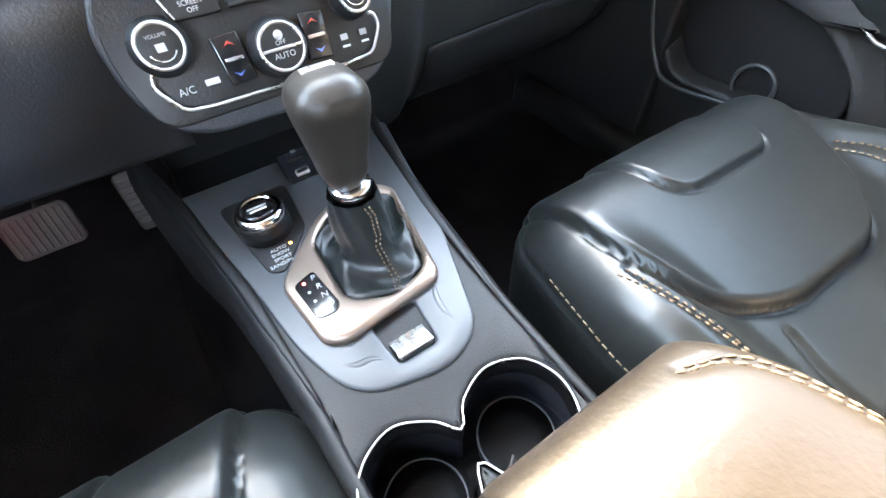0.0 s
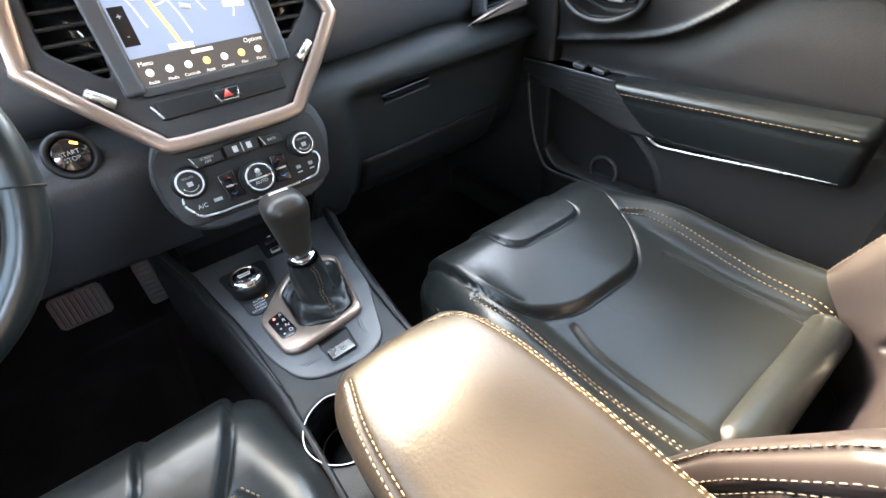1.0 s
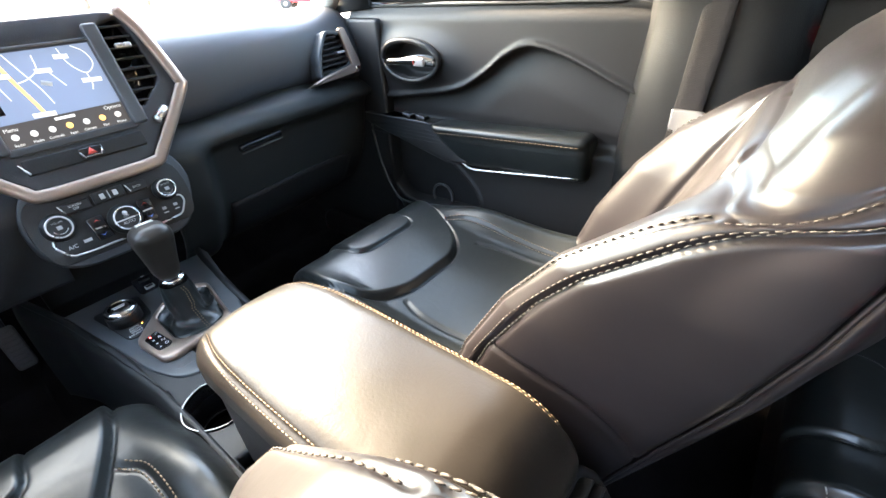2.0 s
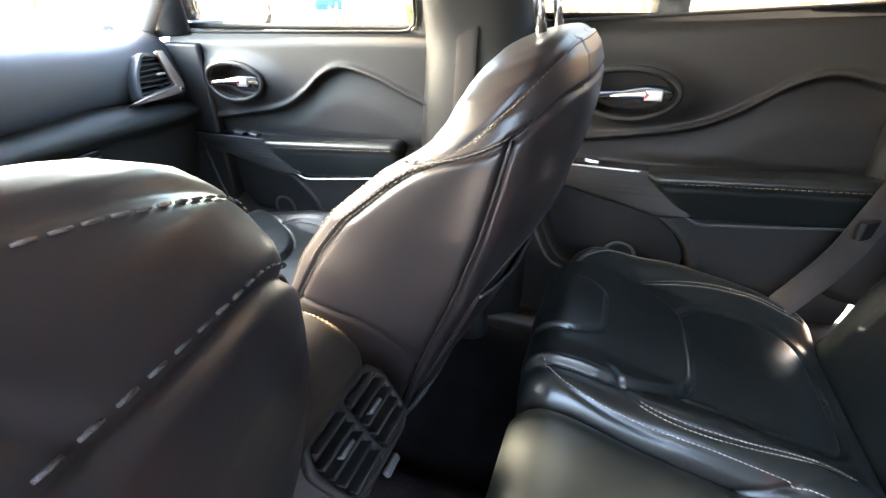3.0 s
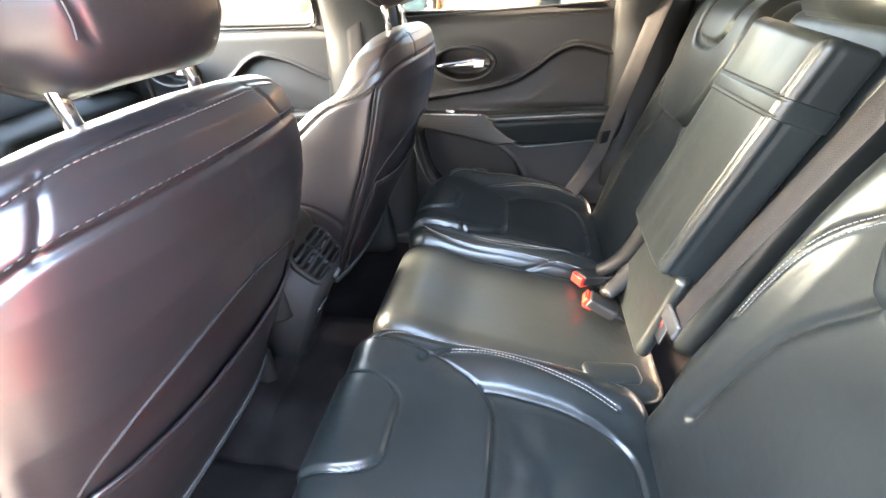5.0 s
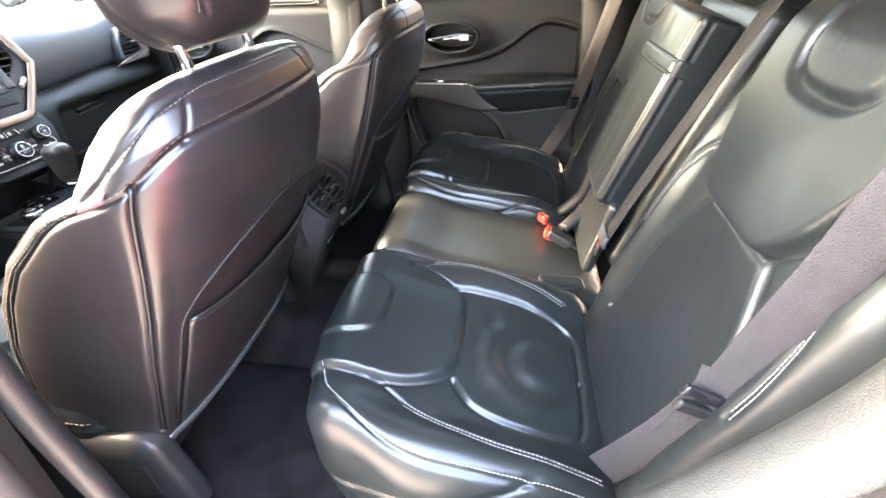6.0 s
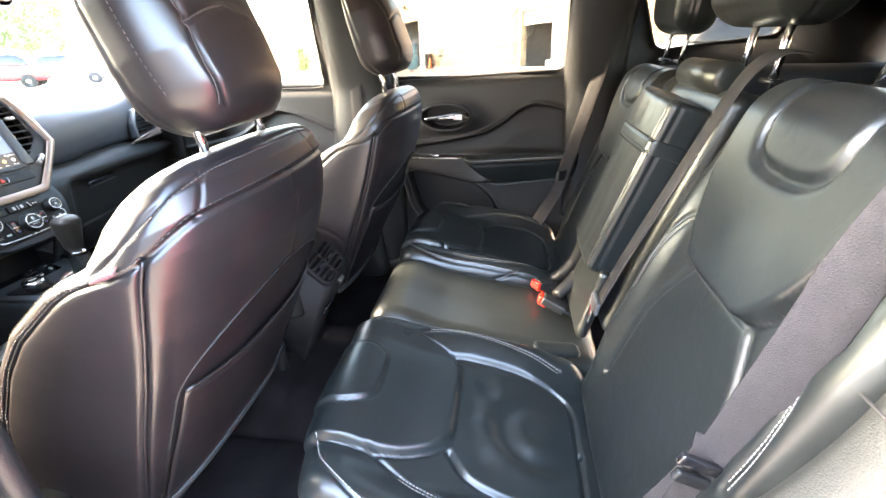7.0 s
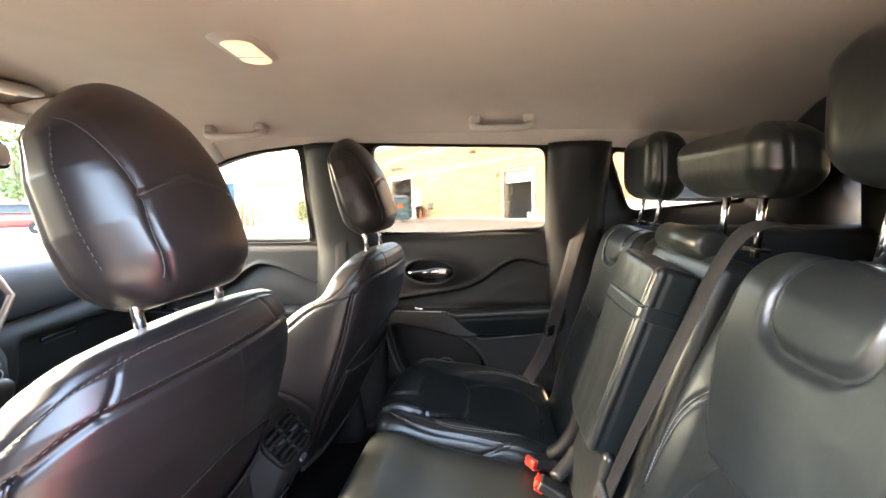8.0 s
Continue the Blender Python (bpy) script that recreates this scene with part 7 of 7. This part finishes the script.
part("mirror_face", moved(rbox(0.112, 0.029, 0.002, (0.02, 0.02, 0.001), (6, 3, 1), 4), MMX @ pose(0, 0, 0.0185)), mg, rvm, "mirror glass")
part("stem", tube(np.array([(0.02, 0.55, 1.43), (0.02, 0.60, 1.475)]), 0.012, 10), gloss_black, rvm, "black stem")


# ---- outside ----
def ground_z(x, y):
    """The yard is level round the car and falls gently along the hall."""
    s = (x - 21.6) * 0.79 + (y + 1.8) * 0.61
    return 0.03 - 0.036 * max(0.0, min(s, 40.0))


gx = np.concatenate([[-400, -60, -10], np.linspace(-4, 48, 53), [80, 400]])
gy = np.concatenate([[-400, -80], np.linspace(-40, 60, 21), [120, 400]])
tagged(part("ground", patch(lambda x, y: (x, y, ground_z(x, y)), gx, gy), asphalt), "pale sunlit concrete yard falling gently along the hall", "ground", kind="structure")

# Unseen wall, added to hold back sky light from the open doorway.
tagged(part("wall_yard_west", box(-4.0, -3.8, -9.0, 5.0, -0.1, 2.5, 0.02), dark_wall), "added plain grey wall, unseen, that dims light through the doorway", "wall", kind="structure")

# the long block-built hall: its local x runs along the wall, away from the car
ALONG = Vector((0.79, 0.61, -0.036)).normalized()
BACKWARD = ALONG.cross(Vector((0, 0, 1))).normalized()   # from the yard into the hall
HALL = Matrix((-ALONG, BACKWARD, (-ALONG).cross(BACKWARD).normalized())).transposed().to_4x4()
HALL.translation = Vector((21.6, -1.8, 0.03))


def hall_box(x0, x1, y0, y1, z0, z1, r=0.02):
    return moved(box(-x1, -x0, y0, y1, z0, z1, r), HALL)


hall = thing("hall", "long sunlit tan block hall with roller doors and pale bands", "building")
DOORS = [(-1.25, 1.10, 2.52), (11.65, 15.4, 3.0)]       # openings: from, to, height
solid = [(-32.0, DOORS[0][0]), (DOORS[0][1], DOORS[1][0]), (DOORS[1][1], 42.0)]
TOP = 5.4
for a, b in solid:
    part("wall", hall_box(a, b, 0.0, 0.3, -0.6, TOP), mortar, hall, "tan mortar wall")
for a, b, h in DOORS:
    part("lintel", hall_box(a, b, 0.0, 0.3, h, TOP), mortar, hall, "tan wall above the doorway")
part("roof_edge", hall_box(-32, 42, -0.05, 0.4, TOP, TOP + 0.25), block_pale, hall, "pale roof edge")
part("pale_band", hall_box(-32, 42, -0.03, 0.05, 3.03, 3.23), block_pale, hall, "pale block band")
part("pale_band", hall_box(-32, 42, -0.03, 0.05, 4.40, 4.60), block_pale, hall, "pale block band")
for a, b, h in DOORS:
    for x in (a, b):
        part("door_post", hall_box(x - 0.10, x + 0.10, -0.05, 0.32, -0.1, h), paint_white if x == a else block_pale, hall, "pale door jamb")
    part("door_head", hall_box(a, b, -0.04, 0.1, h - 0.08, h + 0.06), block_pale, hall, "pale door head")
part("roller_door", hall_box(DOORS[0][0] + 0.1, DOORS[0][1] - 0.1, 0.1, 0.18, 1.86, 2.52), paint_white, hall, "half-raised white roller door")
for a, b, h in DOORS:
    part("room_back", hall_box(a - 1.0, b + 1.0, 5.0, 5.1, -0.1, 4.0), dark_inside, hall, "dim room behind the doorway")
    part("room_floor", hall_box(a - 1.0, b + 1.0, 0.2, 5.0, -0.12, -0.04), concrete, hall, "concrete floor inside")
    part("room_side", hall_box(a - 1.1, a - 1.0, 0.3, 5.0, -0.1, 4.0), dark_inside, hall, "room side wall")
    part("room_side", hall_box(b + 1.0, b + 1.1, 0.3, 5.0, -0.1, 4.0), dark_inside, hall, "room side wall")
    part("room_top", hall_box(a - 1.0, b + 1.0, 0.3, 5.0, 3.9, 4.0), dark_inside, hall, "room ceiling")
part("entrance_door", hall_box(10.35, 11.25, -0.04, 0.05, 0.0, 1.95), paint_white, hall, "white steel door")
for x in (3.5, 13.5, 14.7):
    part("wall_lamp", hall_box(x, x + 0.3, -0.25, 0.0, 3.75, 3.92, 0.05), gloss_black, hall, "dark wall lamp")
part("plinth", hall_box(-32, 42, -0.25, 0.0, -0.15, 0.06), concrete, hall, "concrete apron along the wall")


def blocks(x0, x1):
    """The split-face blocks of the wall between two places, course by course."""
    L, H = 0.40, 0.20
    shared = [data_mesh("block", *rbox(L / 2 - 0.006, 0.03, H / 2 - 0.006, 0.012, (2, 1, 1), 1, lambda P, N, q=q: P + np.array([[0, -0.02 * noise.noise((p[0] * 9 + q * 7, q, p[2] * 9)), 0] for p in P])), block) for q in range(4)]
    near, rest = [], []
    rows = int((TOP - 0.05) / H)
    for r in range(rows):
        z = 0.1 + r * H
        if 3.0 < z < 3.25 or 4.38 < z < 4.62:
            continue
        x = x0 + (0.2 if r % 2 else 0.0)
        while x < x1:
            if not any(a - 0.3 < x < b + 0.3 and z < h + 0.15 for a, b, h in DOORS) and not (10.1 < x < 11.5 and z < 2.05):
                (near if 0.9 < x < 4.8 and z < 3.5 else rest).append((x, z))
            x += L
    for i, (x, z) in enumerate(near[:300]):
        ob = new("block", shared[i % 4])
        ob.parent = hall
        ob.matrix_local = HALL @ pose(-x, -0.005, z)
    V0, F0 = rbox(L / 2 - 0.006, 0.03, H / 2 - 0.006, 0.012, (1, 1, 1), 1)
    n0 = len(V0)
    V, F = [], []
    for i, (x, z) in enumerate(rest + near[300:]):
        V.append(V0 + np.array([-x, -0.005 - 0.012 * random.random(), z]))
        F.extend([tuple(j + i * n0 for j in f) for f in F0])
    ob = part("far_blocks", moved((np.vstack(V), F), HALL), block, hall, "tan split-face blocks")
    ob["kind"] = "stuff"


blocks(-20.0, 24.0)


def hall_at(x, y, z=0.0, rz=0.0):
    return HALL @ pose(-x, y, z, 0, 0, rz)


# things in front of the hall
sk = thing("waste_skip", "grey-green steel waste skip on castors with labels", "skip")
S0 = Matrix.Translation((22.0, 4.9, ground_z(22.0, 4.9))) @ pose(0, 0, 0, 0, 0, -70)
part("tub", moved(rbox(0.95, 0.65, 0.55, 0.05, (2, 2, 2), 2, lambda P, N: P * np.array([1, 1, 1]) + np.stack([0 * P[:, 0], 0.15 * P[:, 2], 0 * P[:, 0]], 1)), S0 @ pose(0, 0, 0.72)), paint_green, sk, "grey-green tub")
part("lid", moved(rbox(0.97, 0.66, 0.05, 0.03, (2, 2, 1), 2), S0 @ pose(0, 0.1, 1.32, 6)), plastic_grey, sk, "grey lid")
part("sign_plate", moved(rbox(0.22, 0.01, 0.16, 0.005, (1, 1, 1), 1), S0 @ pose(-0.35, -0.75, 0.85, -8)), paint_white, sk, "white label plate")
part("sign_plate", moved(rbox(0.16, 0.01, 0.12, 0.005, (1, 1, 1), 1), S0 @ pose(0.45, -0.76, 0.90, -8)), orange, sk, "orange label plate")
for x in (-0.7, 0.7):
    for y in (-0.45, 0.45):
        part("castor", moved(tube(np.array([(-0.03, 0, 0), (0.03, 0, 0)]), 0.09, 14), S0 @ pose(x, y, 0.10)), rubber, sk)
ch = thing("chair", "dark metal chair standing against the hall wall", "chair")
C0 = hall_at(8.0, -0.7, 0.06, 20)
part("seat", moved(rbox(0.22, 0.22, 0.02, 0.015, (2, 2, 1), 2), C0 @ pose(0, 0, 0.45)), gloss_black, ch)
part("backrest", moved(rbox(0.22, 0.015, 0.22, 0.012, (2, 1, 2), 2), C0 @ pose(0, 0.2, 0.78, -8)), gloss_black, ch)
for x in (-0.2, 0.2):
    for y in (-0.2, 0.2):
        part("leg", moved(tube(np.array([(x, y, 0.0), (x, y, 0.45)]), 0.015, 6), C0), gloss_black, ch)
cn = thing("traffic_cone", "small orange traffic cone by the white door", "cone")
part("body", moved(lathe([(0.13, 0.02), (0.12, 0.04), (0.03, 0.65), (0.02, 0.66)], 16), hall_at(9.5, -0.5)), orange, cn)
part("base", moved(rbox(0.18, 0.18, 0.02, 0.015, (1, 1, 1), 2), hall_at(9.5, -0.5, 0.02)), rubber, cn)
bn = thing("fire_extinguisher_box", "dark box and bin beside the white door", "bin")
part("body", moved(rbox(0.2, 0.2, 0.45, 0.03, (1, 1, 1), 2), hall_at(10.0, -0.35, 0.45)), gloss_black, bn)
tr = thing("trolley", "steel trolley and buckets inside the doorway", "trolley")
for x in (-0.5, 0.5):
    for y in (-0.25, 0.25):
        part("leg", moved(tube(np.array([(x, y, 0.0), (x, y, 0.9)]), 0.02, 6), hall_at(-0.4, 1.4)), satin, tr)
for z in (0.25, 0.85):
    part("shelf", moved(rbox(0.52, 0.27, 0.02, 0.01, (1, 1, 1), 1), hall_at(-0.4, 1.4, z)), satin, tr)
part("bucket", moved(lathe([(0.13, 0.0), (0.16, 0.32), (0.15, 0.33)], 16), hall_at(-0.2, 0.7)), paint_white, tr)

# low block wall, blue container, leaning timber
yard = thing("yard_wall", "low tan block wall at the end of the yard", "wall")
p0, p1 = Vector((22.1, 12.4, 0)), Vector((21.55, 6.0, 0))
YW = frame_at((p0.x, p0.y, 0.85), (p1 - p0), (0, 0, 1))
YW = Matrix((YW.col[0].to_3d(), YW.col[2].to_3d() * -1, YW.col[1].to_3d())).transposed().to_4x4()
YW.translation = Vector((p0.x, p0.y, -0.32))
part("wall", moved(box(0, (p1 - p0).length, -0.1, 0.1, 0, 2.35), YW), mortar, yard, "tan mortar")
part("coping", moved(box(-0.05, (p1 - p0).length + 0.05, -0.15, 0.15, 2.35, 2.45), YW), block_pale, yard, "pale coping")
bw = data_mesh("yard_block", *rbox(0.194, 0.03, 0.094, 0.01, (1, 1, 1), 1), block)
for r in range(11):
    for c in range(int((p1 - p0).length / 0.4) - (r % 2)):
        ob = new("block", bw)
        ob.parent = yard
        ob.matrix_local = YW @ pose(0.2 + c * 0.4 + (0.2 if r % 2 else 0), -0.10, 0.1 + r * 0.2)
ct = thing("container", "blue ribbed steel container behind the timber", "container")
CT = pose(-0.85 + 0.831 * 42, -0.755 + 0.556 * 42, -0.4, 0, 0, 34)
part("body", moved(box(-1.2, 1.2, -1.05, 1.05, 1.0, 2.9, 0.03), CT), paint_blue, ct, "blue steel body")
part("skirt", moved(box(-1.1, 1.1, -1.0, 1.0, 0.0, 1.0, 0.03), CT), paint_white, ct, "white lower part")
for k in range(7):
    part("rib", moved(box(-1.25, -1.2, -1.0 + k * 0.3, -0.9 + k * 0.3, 1.05, 2.85, 0.02), CT), paint_blue, ct)
tb = thing("timber_stack", "loose grey-brown timber leaning in a row", "timber")
for k in range(26):
    u = k / 25
    x, y = 20.9 + 1.2 * u + random.uniform(-0.2, 0.2), 13.9 - 1.3 * u + random.uniform(-0.2, 0.2)
    h = random.uniform(0.9, 1.5)
    part("plank", moved(box(-0.05, 0.05, -0.03, 0.03, 0, h, 0.005), pose(x, y, ground_z(x, y) - 0.02, random.uniform(-12, 12), random.uniform(-10, 25), random.uniform(0, 90))), timber, tb)


def parked_car(x, y, z, rz, paint, label):
    c = thing("parked_car", label, "car", "parked cars", at=(x, y, z))
    c.rotation_euler = (0, 0, radians(rz))

    def hull(P, N):
        Q = P.copy()
        return Q

    part("body", moved(rbox(2.3, 0.9, 0.36, (0.3, 0.15, 0.15), (6, 4, 2), 4), pose(0, 0, 0.72)), paint, c, "painted body")
    part("cabin", moved(rbox(1.15, 0.78, 0.32, (0.45, 0.15, 0.2), (4, 4, 2), 4, lambda P, N: P * np.stack([1.15 - 0.5 * P[:, 2], 1 - 0.25 * P[:, 2], 1 + 0 * P[:, 2]], 1)), pose(-0.2, 0, 1.30)), gloss_black, c, "dark glazed cabin")
    part("roof", moved(rbox(0.85, 0.62, 0.04, (0.3, 0.2, 0.03), (2, 2, 1), 3), pose(-0.2, 0, 1.60)), paint, c, "painted roof")
    for xx in (-1.4, 1.4):
        for yy in (-0.85, 0.85):
            t = part("tyre", moved(lathe([(0.20, -0.1), (0.32, -0.1), (0.34, -0.06), (0.34, 0.06), (0.32, 0.1), (0.20, 0.1)], 24), pose(xx, yy, 0.34, 90)), rubber, c)
            part("rim", moved(lathe([(0.21, -0.09), (0.05, -0.105), (0.02, 0.105), (0.21, 0.09)], 12), pose(xx, yy, 0.34, 90)), satin, t)
    part("headlight", moved(rbox(0.06, 0.16, 0.07, 0.04, (1, 1, 1), 2), pose(2.22, 0.6, 0.80)), mark_white, c)
    part("headlight", moved(rbox(0.06, 0.16, 0.07, 0.04, (1, 1, 1), 2), pose(2.22, -0.6, 0.80)), mark_white, c)
    return c


for x, y, rz, paint, lab in ((19.3, 25.2, 130, car_red, "red car parked across the yard"), (23.5, 25.5, 130, paint_white, "white car parked across the yard"), (10.0, -5.8, 65, paint_white, "white car parked beside the hall")):
    parked_car(x, y, ground_z(x, y), rz, paint, lab)


def tree(x, y, z, h, label):
    t = thing("tree", label, "tree", "trees", at=(x, y, z))
    part("trunk", tube(spline([(0, 0, 0), (0.1, 0.05, h * 0.3), (-0.1, 0, h * 0.6), (0, 0, h * 0.9)], 16), np.linspace(0.16, 0.03, 16) * h / 6, 8), bark, t)
    V, F = [], []
    for k in range(1100):
        a, r, u = random.uniform(0, 6.28), random.random() ** 0.5, random.uniform(0.25, 1.05)
        rad = h * 0.36 * math.sin(math.pi * min(1, (u - 0.15) / 0.95)) ** 0.6 * (0.8 + 0.3 * math.sin(3 * a + 5 * u))
        c = np.array([r * rad * math.cos(a), r * rad * math.sin(a), u * h])
        s = random.uniform(0.10, 0.26) * h / 6
        d1 = np.array([random.gauss(0, 1) for _ in range(3)])
        d1 /= np.linalg.norm(d1)
        d2 = np.cross(d1, [random.gauss(0, 1) for _ in range(3)])
        d2 /= np.linalg.norm(d2)
        n = len(V)
        V += [c - d1 * s, c + d2 * s * 0.5, c + d1 * s, c - d2 * s * 0.5]
        F.append((n, n + 1, n + 2, n + 3))
    part("crown", (np.array(V), F), leaf, t, "loose leafy crown", smooth=False)
    return t


for k, (a, dep, h) in enumerate(((51, 60, 9), (49, 66, 8), (54, 58, 9), (57, 70, 10), (60, 62, 9), (64, 66, 9), (68, 64, 8), (73, 66, 9), (35.5, 80, 4.5), (37.2, 85, 4.5), (46.5, 75, 7))):
    tree(-0.85 + dep * math.cos(radians(a)), -0.755 + dep * math.sin(radians(a)), -0.7, h, "leafy green tree beyond the yard")
tree(21.3, 9.5, ground_z(21.3, 9.5), 1.2, "small green shrub against the low wall")
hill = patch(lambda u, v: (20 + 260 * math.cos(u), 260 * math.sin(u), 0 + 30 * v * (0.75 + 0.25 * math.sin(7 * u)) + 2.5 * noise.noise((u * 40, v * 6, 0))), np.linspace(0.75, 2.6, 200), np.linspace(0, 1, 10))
tagged(part("far_woods", hill, leaf_hazed), "wooded hillside far off, haze put into its green", "backdrop", kind="structure")
